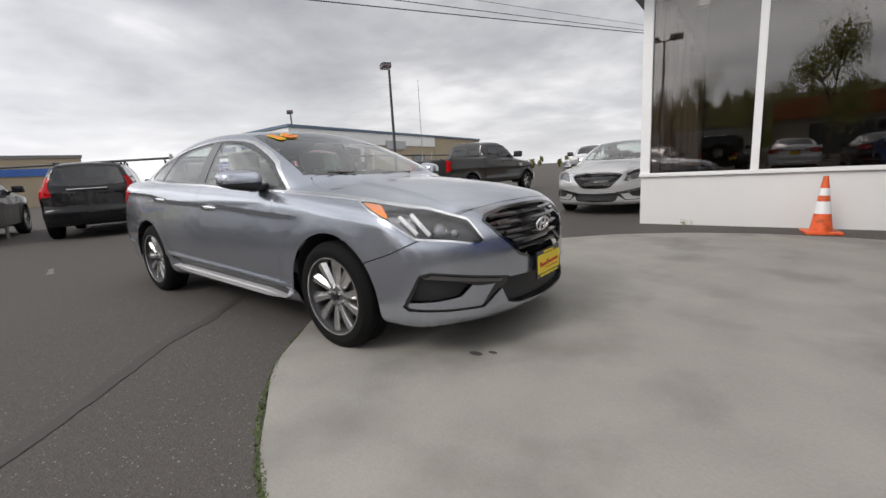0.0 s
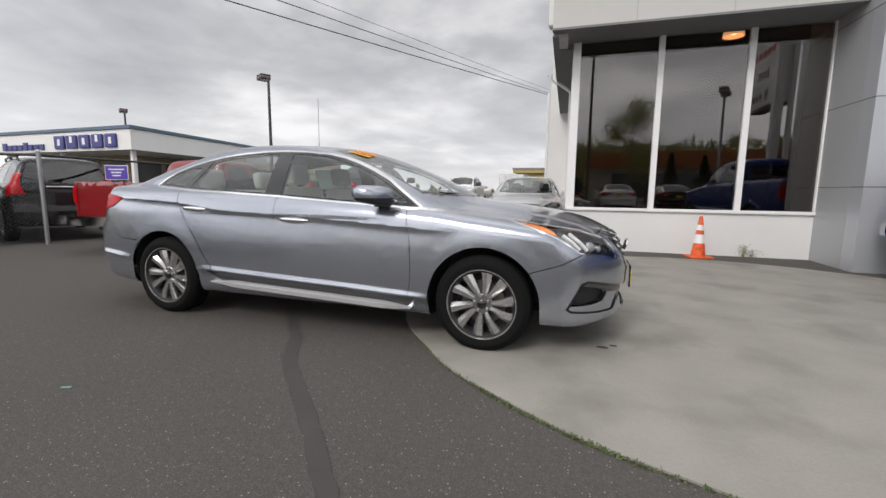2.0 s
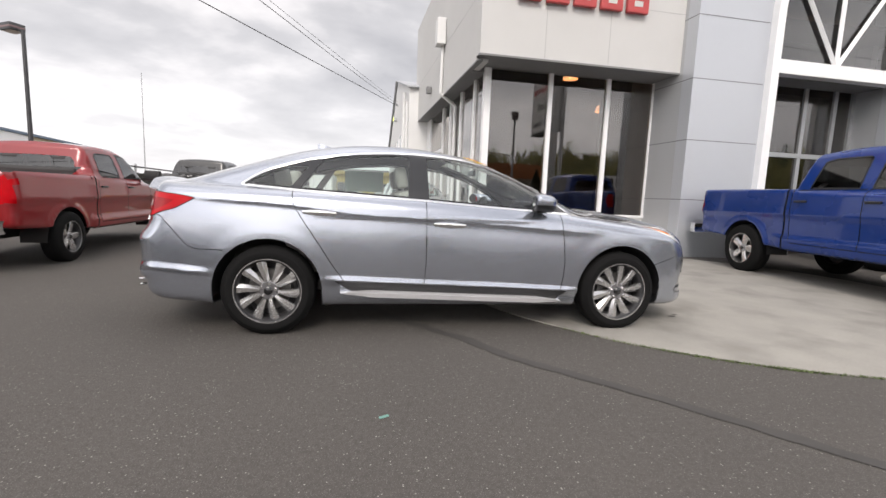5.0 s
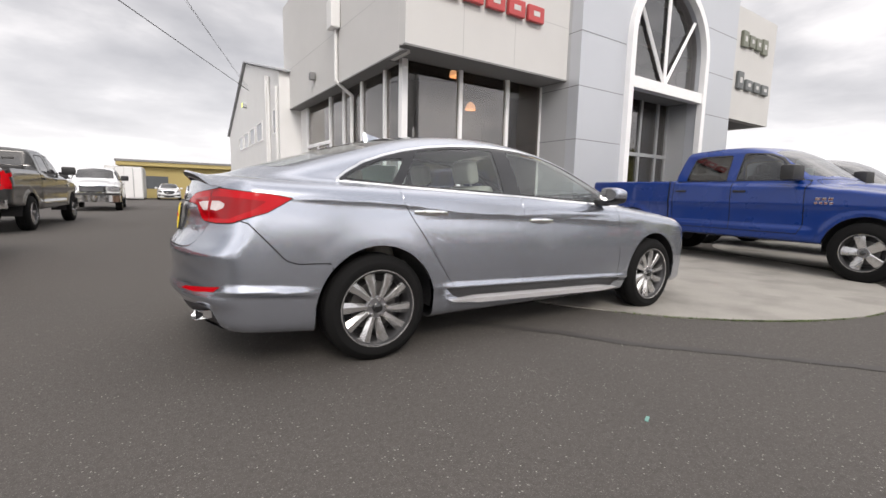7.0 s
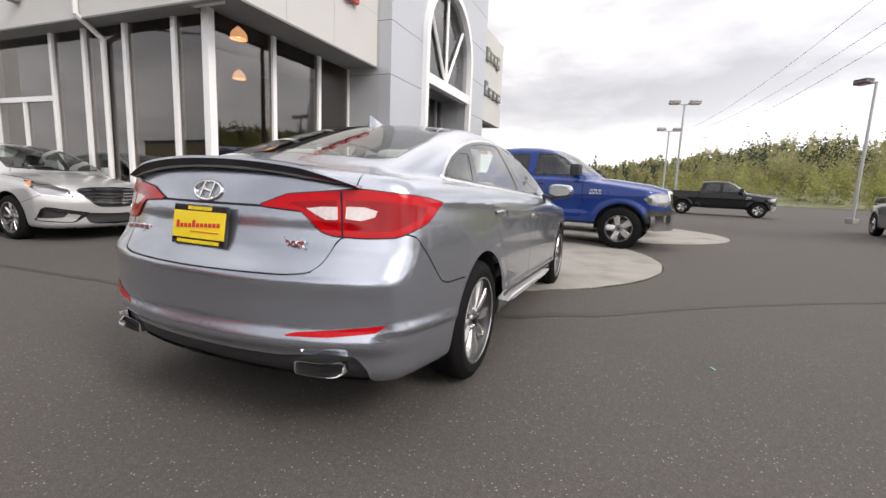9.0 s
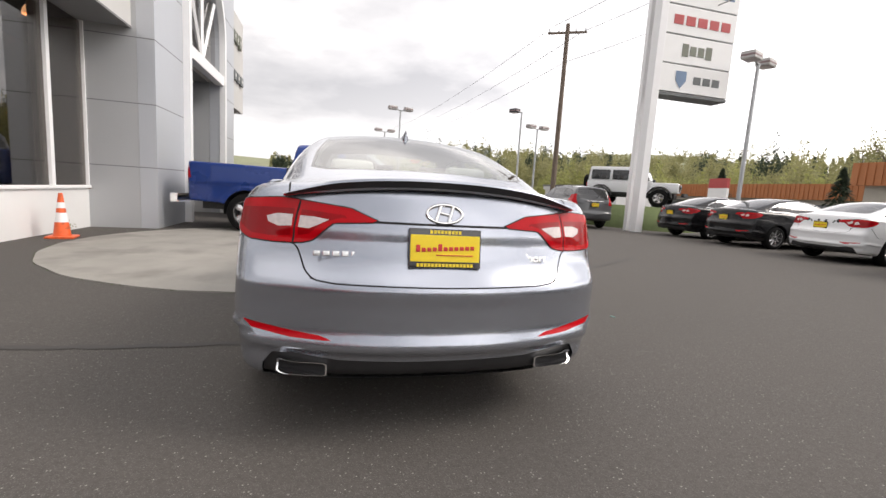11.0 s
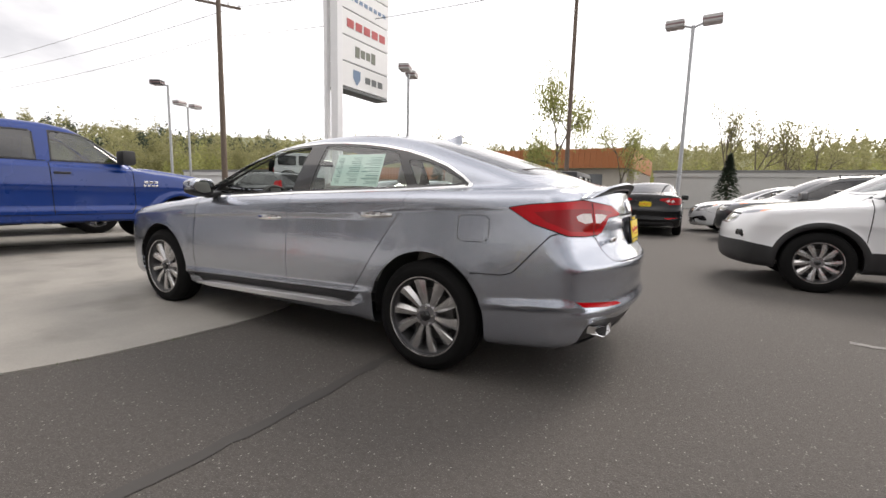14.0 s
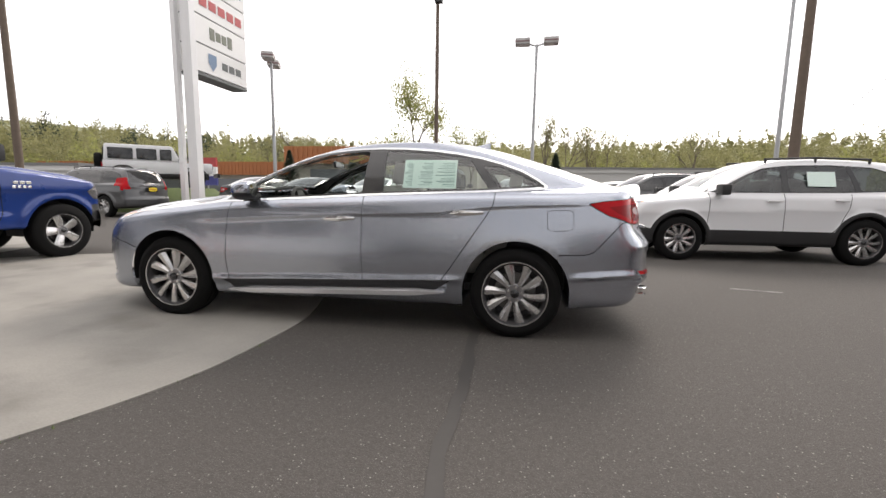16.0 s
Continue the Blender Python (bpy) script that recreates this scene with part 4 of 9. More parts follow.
def build_shell(root, spec, feats, paint, arches, cell, x0, x1, zc, under, names=None):
    """Builds the body panels of a car under root. arches: rows of (x, z, radius)."""
    f = body_field(spec)
    sh = Shell(*shell_grid(f, x0, x1, zc, cell))

    def arch(p):
        d = np.full(len(p), 9.0)
        for ax, az, r in arches:
            d = np.minimum(d, np.where(p[:, 2] > az, np.hypot(p[:, 0] - ax, p[:, 2] - az), np.abs(p[:, 0] - ax)) - r)
        return np.where(p[:, 1] > 0.45, d, 1.0)

    def dist(ft, p, level=0.0):
        u, v = PROJECT[ft["proj"]](p)
        d = poly_distance(u, v, ft["poly"]) - level
        if ft["where"]:
            d = np.where(ft["where"](p[:, 0], p[:, 1], p[:, 2]), d, 1.0)
        return d

    sh.cut(arch)
    for g in spec.get("fine_lines", ()) if cell < 0.03 else ():
        sh.refine(g, 0.035, 1)
    for g in spec.get("creases", ()):
        sh.cut(g)
    for ft in feats:
        if ft["fine"]:
            sh.refine(lambda p: dist(ft, p), cell * 0.9, ft["fine"])
        for level in ([0.0] if not ft["gap"] else [-ft["gap"], ft["gap"]]) + ([ft["trim"][0]] if ft["trim"] else []):
            sh.cut(lambda p: dist(ft, p, level))
    sh.settle(f)
    c, p = sh.centres(), sh.points()
    tag = np.array(["body"] * len(c), dtype=object)
    kinds = {"body": dict(name="body_shell", mat=paint, twin=False, offset=0.0, label="", thick=0.0)}
    for ft in feats:
        d = dist(ft, c)
        if ft["trim"]:
            w, nm, m = ft["trim"][:3]
            tag[(d > 0) & (d < w)] = nm
            kinds.setdefault(nm, dict(name=nm, mat=m, twin=True, offset=0.003, label="", thick=0.006))
        tag[d < 0] = ft["name"]
        kinds[ft["name"]] = ft
        if ft["gap"]:
            tag[np.abs(d) < ft["gap"]] = "lone_gap" if ft["only"] else "gap"
    kinds["gap"] = dict(name="shut_line", mat=M_GAP, twin=False, offset=-0.007, label="", thick=0.0)
    kinds["lone_gap"] = dict(kinds["gap"], only=1)
    kinds["under"] = dict(name="underbody", mat=M_BLACKPL, twin=False, offset=0.0, label="", thick=0.0)
    low = np.array([spec["floor"](x) for x in c[:, 0]])
    tag[(c[:, 2] < low + under) & (tag != "gap")] = "under"
    gone = arch(c) < 0
    tag[gone] = "none"
    made = {}
    for k in kinds:
        ids = np.nonzero(tag == k)[0]
        if not len(ids):
            continue
        fcs, kd = [sh.faces[i] for i in ids], kinds[k]
        if k == "body":
            lone = [sh.faces[i] for i in range(len(tag)) if kinds.get(tag[i], {}).get("only")]
            made[(k, 1)] = shell_mesh(kd["name"], f, p, fcs, (1, -1), 0.0, kd["mat"], root, "", 0.0, lone)
            continue
        for piece in ([fcs] if k == "under" or kd["twin"] else islands(fcs)):
            mids = p[[v for fc in piece for v in fc], 1].min() < 1e-3
            for sides in ((1,),) if kd.get("only") else ((1, -1),) if mids and not kd["twin"] or k == "under" else ((1,), (-1,)):
                made[(k, sides[0])] = shell_mesh(kd["name"], f, p, piece, sides, kd["offset"], kd["mat"], root, kd["label"], kd["thick"])
    made["cells"] = (f, p, tag, sh.faces)
    return made


def lathe(bm, rows, n=48, axis_y=0.0):
    """Adds a ring turned round the y axis from rows of (radius, y)."""
    rings = [[bm.verts.new((r * math.cos(a), y, r * math.sin(a))) for a in (2 * math.pi * i / n for i in range(n))] for r, y in rows]
    for a, b in zip(rings, rings[1:]):
        for i in range(n):
            bm.faces.new((a[i], b[i], b[(i + 1) % n], a[(i + 1) % n]))
    return rings


def spoke(bm, a0, a1, r0, r1, w0, w1, y0, y1, deep):
    """Adds one bevelled spoke from radius r0 at angle a0 to r1 at a1; outer face at y0 to y1 (outside is -y)."""
    rows = []
    for t in (0.0, 0.33, 0.66, 1.0):
        a, r = a0 + (a1 - a0) * t, r0 + (r1 - r0) * t
        w, y = w0 + (w1 - w0) * t, y0 + (y1 - y0) * t - 0.006 * math.sin(math.pi * t)
        c, s = math.cos(a), math.sin(a)
        ring = []
        for side, dy in ((-1.0, deep), (-1.0, 0.020), (-0.20, 0.0), (0.82, 0.002), (1.0, 0.010), (1.0, deep)):
            k = side * w / 2
            ring.append(bm.verts.new((r * c - k * s, y + dy, r * s + k * c)))
        rows.append(ring)
    for p, q in zip(rows, rows[1:]):
        for i in range(5):
            bm.faces.new((p[i], p[i + 1], q[i + 1], q[i]))
    bm.faces.new(rows[0][::-1])
    bm.faces.new(rows[-1])


def make_wheel(root, at, radius, width, rim, style, rimmat, darkmat):
    """A wheel as a part of a car: tyre, rim, brake disc, cap and bolts; its outside faces -y."""
    w = new("wheel")
    w.parent, w.matrix_basis = root, at
    h = width / 2
    bm = bmesh.new()
    lathe(bm, [(rim - 0.01, h * 0.85), (rim + 0.012, h * 0.98), (rim + 0.05, h), (radius - 0.04, h * 0.96), (radius - 0.012, h * 0.82), (radius, h * 0.62), (radius, h * 0.30), (radius - 0.007, h * 0.27), (radius - 0.007, h * 0.22), (radius, h * 0.19), (radius, -h * 0.19), (radius - 0.007, -h * 0.22), (radius - 0.007, -h * 0.27), (radius, -h * 0.30), (radius, -h * 0.62), (radius - 0.012, -h * 0.82), (radius - 0.04, -h * 0.96), (rim + 0.055, -h), (rim + 0.05, -h - 0.0015), (rim + 0.012, -h * 0.98), (rim - 0.01, -h * 0.85)], 56)
    part("tyre", bm, M_RUBBER, w, smooth=40)
    bm = bmesh.new()
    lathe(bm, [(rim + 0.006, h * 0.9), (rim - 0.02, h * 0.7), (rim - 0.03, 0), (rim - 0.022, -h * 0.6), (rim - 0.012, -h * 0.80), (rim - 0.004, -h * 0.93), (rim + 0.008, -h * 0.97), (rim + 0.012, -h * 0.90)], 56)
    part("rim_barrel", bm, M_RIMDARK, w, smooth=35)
    bm = bmesh.new()
    lathe(bm, [(0.05, -0.01), (0.15, -0.01), (0.155, 0.0), (0.155, 0.015), (0.05, 0.02)], 40)
    part("brake_disc", bm, M_DISC, w, smooth=30)
    bm = bmesh.new()
    lathe(bm, [(0.0005, 0.02), (rim - 0.03, 0.02), (rim - 0.028, 0.035)], 40)
    part("backing_plate", bm, M_BLACKPL, w)
    yo = -h * 0.78
    kind, n = style
    forms = {"twin": [(s * 0.27 - 0.04, s * 0.30 + 0.06, 0.035, rim - 0.002, 0.028, 0.078, yo + 0.016, yo, 0.04) for s in (-1, 1)], "chunky": [(0, 0, 0.03, rim - 0.008, 0.085, 0.13, yo + 0.02, yo, 0.04)]}.get(kind, [(0, 0, 0.03, rim - 0.008, 0.045, 0.035, yo + 0.018, yo, 0.03)])
    for form in forms:
        mesh = None
        for i in range(n):
            if mesh is None:
                bm = bmesh.new()
                spoke(bm, *form)
                ob = part("spoke", bm, rimmat, w, smooth=30)
                mesh = ob.data
            else:
                ob = new("spoke", mesh)
                ob.parent = w
            ob.matrix_basis = pose(0, 0, 0, 0, -360 * i / n - 90, 0)
    bm = bmesh.new()
    lathe(bm, [(rim + 0.008, -h * 0.92), (rim + 0.006, -h * 0.985), (rim + 0.000, -h * 0.985), (rim - 0.004, yo - 0.004), (rim - 0.006, yo + 0.03)], 56)
    part("rim_lip", bm, rimmat, w, smooth=30)
    bm = bmesh.new()
    lathe(bm, [(0.070, yo + 0.04), (0.070, yo + 0.018), (0.064, yo + 0.012), (0.0005, yo + 0.012)], 32)
    part("hub", bm, M_ALLOYD, w, smooth=30)
    mesh = None
    for i in range(5):
        a = 2 * math.pi * (i + 0.5) / 5 + math.pi / 2
        if mesh is None:
            bm = bmesh.new()
            bm_tube(bm, (0, yo + 0.012, 0), (0, yo - 0.004, 0), 0.012, 0.009, 8)
            ob = part("wheel_bolt", bm, M_CHROME, w)
            mesh = ob.data
        else:
            ob = new("wheel_bolt", mesh)
            ob.parent = w
        ob.matrix_basis = pose(0.052 * math.cos(a), 0, 0.052 * math.sin(a))
    bm = bmesh.new()
    lathe(bm, [(0.031, yo + 0.012), (0.031, yo - 0.002), (0.026, yo - 0.006), (0.0005, yo - 0.008)], 24)
    part("centre_cap", bm, darkmat, w, smooth=40)
    return w

def sonata_curves():
    zc = curve([(-2.4, 1.0), (-1.82, 0.988), (-1.25, 0.965), (-0.83, 0.912), (-0.03, 0.876), (0.46, 0.852), (0.9, 0.824), (1.25, 0.806), (2.2, 0.76)], 0.12)
    low = curve([(-2.4, 0.505), (-2.2, 0.497), (-1.78, 0.462), (-1.0, 0.406), (-0.3, 0.378), (0.4, 0.352), (1.0, 0.324), (2.3, 0.30)], 0.05)

    def relief(x, z):
        d = z - zc(x)
        on = step01(1.25, 0.80, x) * step01(-2.2, -1.6, x)
        r = on * np.where(d < 0, 0.005 - 0.0125 * (1 - np.exp(np.minimum(d, 0) / 0.020)) * np.exp(np.minimum(d, 0) / 0.20), 0.005 * np.exp(-np.maximum(d, 0) / 0.12))
        e = z - low(x)
        mid = step01(1.25, 0.85, x) * step01(-1.15, -0.80, x)
        back = step01(-1.70, -1.95, x)
        m = e - 0.014
        r = r + mid * np.where(m >= 0, 0.014 * (1 - step01(-0.005, 0.050, m)), 0.014 - 0.042 * np.minimum(-m / 0.05, 1.0))
        r = r + back * np.where(e >= 0, 0.016 * (1 - step01(-0.005, 0.050, e)), 0.016 - 0.028 * step01(0, -0.03, e))
        for ax in (1.4025, -1.4025):
            rr = np.hypot(x - ax, z - 0.335)
            r = r + 0.0035 * step01(0.52, 0.40, rr) * step01(0.2, 0.36, z)
        return r

    def lid_relief(x, y):
        # two long ridges on the bonnet
        ridge = 0.40 + 0.16 * (x - 1.2)
        return 0.010 * step01(1.0, 1.3, x) * step01(2.35, 2.0, x) * np.tanh((ridge - y) / 0.035) * np.where(y < ridge, 0.3, 1)

    return dict(
        top=curve([(2.5, 0.50), (2.36, 0.70), (2.24, 0.80), (2.05, 0.885), (1.8, 0.945), (1.5, 0.985), (1.2, 1.015), (0.9, 1.025), (0.4, 1.035), (-0.3, 1.06), (-1.0, 1.09), (-1.5, 1.11), (-1.9, 1.12), (-2.2, 1.125), (-2.38, 1.125), (-2.6, 1.05)], 0.05),
        crown=curve([(-2.5, 0.035), (-1.9, 0.04), (-1.0, 0.03), (0.6, 0.055), (1.2, 0.085), (1.8, 0.09), (2.3, 0.05)], 0.1),
        lid_relief=lid_relief,
        wide=curve([(-2.7, 0.70), (-2.4, 0.82), (-2.1, 0.885), (-1.7, 0.917), (-1.0, 0.926), (0, 0.922), (0.8, 0.918), (1.4, 0.918), (1.75, 0.905), (2.0, 0.875), (2.2, 0.82), (2.5, 0.70)], 0.10),
        tall=curve([(0.0, -0.13), (0.2, -0.040), (0.3, -0.018), (0.4, -0.008), (0.5, -0.002), (0.6, 0.0), (0.7, -0.003), (0.8, -0.009), (0.9, -0.019), (1.0, -0.037), (1.08, -0.062), (1.2, -0.14)], 0.05, 0, 2),
        relief=relief, x_front=2.365, x_rear=-2.475, front_bow=0.40, rear_bow=0.25, bow_power=2.3, front_power=2.4,
        front=curve([(0.0, -0.16), (0.2, -0.035), (0.26, 0), (0.33, -0.01), (0.42, -0.005), (0.58, 0), (0.66, -0.012), (0.74, -0.045), (0.82, -0.11), (0.92, -0.25), (1.1, -0.5)], 0.025, 0, 2),
        rear=curve([(0.0, -0.2), (0.22, -0.09), (0.32, -0.045), (0.405, -0.035), (0.425, 0.008), (0.455, 0.010), (0.50, -0.014), (0.62, -0.012), (0.675, 0.0), (0.70, -0.004), (0.75, -0.045), (0.80, -0.075), (0.95, -0.112), (1.05, -0.135), (1.09, -0.142), (1.13, -0.145), (1.3, -0.15)], 0.017, 0, 2),
        floor=curve([(-2.6, 0.32), (-2.3, 0.26), (-1.8, 0.22), (-1, 0.205), (1, 0.195), (1.8, 0.2), (2.2, 0.19), (2.5, 0.2)], 0.06),
        roof=curve([(1.55, 0.84), (1.2, 1.01), (0.8, 1.205), (0.45, 1.347), (0.15, 1.434), (-0.15, 1.474), (-0.5, 1.490), (-0.85, 1.482), (-1.2, 1.430), (-1.6, 1.316), (-2.0, 1.190), (-2.4, 1.05), (-2.8, 0.9)], 0.11),
        cabin_wide=curve([(-2.6, 0.56), (-2.2, 0.68), (-1.8, 0.76), (-1.4, 0.815), (-0.9, 0.845), (0.0, 0.855), (0.5, 0.85), (0.9, 0.825), (1.3, 0.76), (1.6, 0.68)], 0.12),
        creases=[lambda p: np.where((p[:, 0] > 1.45) & (p[:, 2] > 0.6), p[:, 0] - p[:, 1] - 1.235, 1.0), lambda p: np.where(p[:, 1] > 0.6, p[:, 2] - zc(p[:, 0]), 1.0), lambda p: np.where(p[:, 1] > 0.6, p[:, 2] - low(p[:, 0]) - 0.014, 1.0), lambda p: np.where(p[:, 1] > 0.6, p[:, 2] - low(p[:, 0]) - 0.064, 1.0), lambda p: np.where(p[:, 1] > 0.6, p[:, 2] - low(p[:, 0]) + 0.036, 1.0)] + [lambda p, q=q: np.where(p[:, 0] < -2.0, p[:, 2] - q, 1.0) for q in (0.405, 0.425, 0.465, 0.50, 0.66, 0.685, 0.715, 0.75)],
        fine_lines=[lambda p: np.where(p[:, 1] > 0.6, p[:, 2] - zc(p[:, 0]) + 0.015, 1.0), lambda p: np.where(p[:, 1] > 0.6, p[:, 2] - low(p[:, 0]) - 0.02, 1.0)],
        belt_z=1.0, tumble=0.42, tumble2=0.42, bow=0.12, mid=-0.45, roof_crown=0.045, cab_round=0.07, fillet=0.035, round=0.075,
    )

# ---- the grey sedan ----
DLO = [(-1.60, 1.106), (-1.15, 1.075), (-0.7, 1.055), (-0.25, 1.036), (0.2, 1.008), (0.64, 0.985), (0.93, 0.968), (0.80, 1.055), (0.64, 1.160), (0.50, 1.228), (0.37, 1.282), (0.24, 1.327), (0.1, 1.356), (-0.1, 1.379), (-0.32, 1.388), (-0.52, 1.386), (-0.74, 1.371), (-0.93, 1.348), (-1.12, 1.312), (-1.27, 1.271), (-1.42, 1.218), (-1.54, 1.152)]
FRONT_DOOR = [(0.84, 1.0), (0.862, 0.86), (0.882, 0.73), (0.892, 0.556), (0.887, 0.44), (0.860, 0.300), (-0.262, 0.300), (-0.245, 0.55), (-0.246, 0.80), (-0.25, 1.05), (0.2, 1.025)]
REAR_DOOR = [(-0.252, 1.06), (-0.246, 0.80), (-0.245, 0.55), (-0.262, 0.300), (-0.760, 0.300), (-0.82, 0.358), (-0.93, 0.512), (-1.05, 0.697), (-1.169, 0.875), (-1.225, 0.97), (-1.238, 1.04), (-1.236, 1.10), (-0.7, 1.075)]
HOOD = [(1.135, -0.3), (1.145, 0), (1.10, 0.25), (0.985, 0.5), (0.93, 0.615), (0.97, 0.655), (1.2, 0.705), (1.6, 0.738), (1.84, 0.735), (2.0, 0.67), (2.10, 0.60), (2.15, 0.40), (2.178, 0.1), (2.18, 0), (2.18, -0.3)]
COWL = [(1.19, -0.3), (1.19, 0), (1.14, 0.25), (1.03, 0.5), (0.93, 0.66), (0.80, 0.66), (0.80, 0), (0.8, -0.3)]
WINDSHIELD = [(1.125, -0.3), (1.125, 0), (1.085, 0.25), (0.96, 0.5), (0.865, 0.632), (0.60, 0.598), (0.30, 0.548), (0.07, 0.502), (0.09, 0.3), (0.105, 0), (0.105, -0.3)]
REAR_WINDOW = [(-1.985, -0.3), (-1.985, 0), (-1.965, 0.25), (-1.885, 0.48), (-1.80, 0.565), (-1.45, 0.552), (-1.13, 0.495), (-1.075, 0.25), (-1.065, 0), (-1.065, -0.3)]
HEADLIGHT = [(0.80, 0.898), (0.90, 0.890), (1.085, 0.868), (1.34, 0.838), (1.63, 0.772), (1.745, 0.655), (1.70, 0.646), (1.475, 0.680), (1.21, 0.704), (1.037, 0.789), (0.885, 0.853)]
AMBER = [(0.835, 0.886), (0.90, 0.881), (0.985, 0.870), (1.035, 0.805), (0.99, 0.815), (0.89, 0.858)]
TAIL = [(1.03, 0.990), (1.15, 1.008), (1.27, 1.018), (1.56, 1.036), (1.93, 1.006), (2.065, 0.963), (2.05, 0.955), (1.86, 0.945), (1.76, 0.868), (1.70, 0.856), (1.55, 0.852), (1.38, 0.858), (1.16, 0.915)]
REVERSE = [(1.49, 0.932), (1.475, 0.955), (1.54, 0.968), (1.635, 0.968), (1.642, 0.922), (1.56, 0.916)]
REVERSE_IN = [(1.68, 0.918), (1.678, 0.966), (1.76, 0.964), (1.835, 0.956), (1.79, 0.935), (1.74, 0.916)]
GRILLE = [(-0.3, 0.802), (0, 0.802), (0.25, 0.797), (0.41, 0.778), (0.45, 0.755), (0.40, 0.68), (0.275, 0.556), (0.2, 0.53), (0, 0.524), (-0.3, 0.524)]
INTAKE = [(-0.3, 0.415), (0, 0.415), (0.36, 0.43), (0.43, 0.42), (0.37, 0.285), (0.3, 0.262), (0, 0.250), (-0.3, 0.250)]
FOG_FRAME = [(1.085, 0.335), (1.215, 0.508), (1.30, 0.520), (1.95, 0.440), (1.96, 0.410), (1.72, 0.285), (1.45, 0.292), (1.13, 0.312)]
FOG_PANEL = [(1.12, 0.337), (1.225, 0.480), (1.30, 0.470), (1.70, 0.410), (1.83, 0.405), (1.71, 0.298), (1.45, 0.304), (1.14, 0.325)]
FOG_POCKET = [(1.135, 0.355), (1.225, 0.490), (1.30, 0.490), (1.64, 0.424), (1.54, 0.362), (1.36, 0.352)]
DRL = [(1.25, 0.486), (1.31, 0.503), (1.90, 0.428), (1.88, 0.413), (1.31, 0.480)]
FRONT_BUMPER = [(2.6, 0.1), (1.70, 0.1), (1.70, 0.56), (1.773, 0.584), (1.91, 0.628), (2.06, 0.702), (2.12, 0.80), (2.19, 0.86), (2.6, 0.9)]
REAR_BUMPER = [(-2.8, 0.1), (-1.69, 0.1), (-1.69, 0.630), (-1.88, 0.634), (-1.94, 0.655), (-2.12, 0.86), (-2.2, 0.88), (-2.8, 0.88)]
TRUNK = [(-0.3, 1.3), (0.645, 1.3), (0.645, 0.86), (0.605, 0.84), (0.570, 0.75), (0.535, 0.718), (0.45, 0.708), (0, 0.704), (-0.3, 0.704)]
REFLECTOR = [(0.45, 0.472), (0.62, 0.476), (0.78, 0.496), (0.815, 0.526), (0.65, 0.506), (0.5, 0.490)]
DIFFUSER = [(-0.3, 0.378), (0.42, 0.38), (0.60, 0.402), (0.70, 0.392), (0.74, 0.33), (0.74, 0.1), (-0.3, 0.1)]
SILL_INSERT = [(0.93, 0.338), (0.4, 0.366), (-0.3, 0.392), (-0.93, 0.412), (-0.86, 0.36), (-0.80, 0.325), (-0.24, 0.295), (0.5, 0.275), (0.86, 0.262)]
FUEL = [(-1.61, 0.93), (-1.64, 0.942), (-1.76, 0.945), (-1.79, 0.93), (-1.795, 0.82), (-1.765, 0.802), (-1.64, 0.798), (-1.612, 0.82)]


def flank(x, y, z):
    return (y > 0.42) & (x > -2.3) & (x < 2.0)


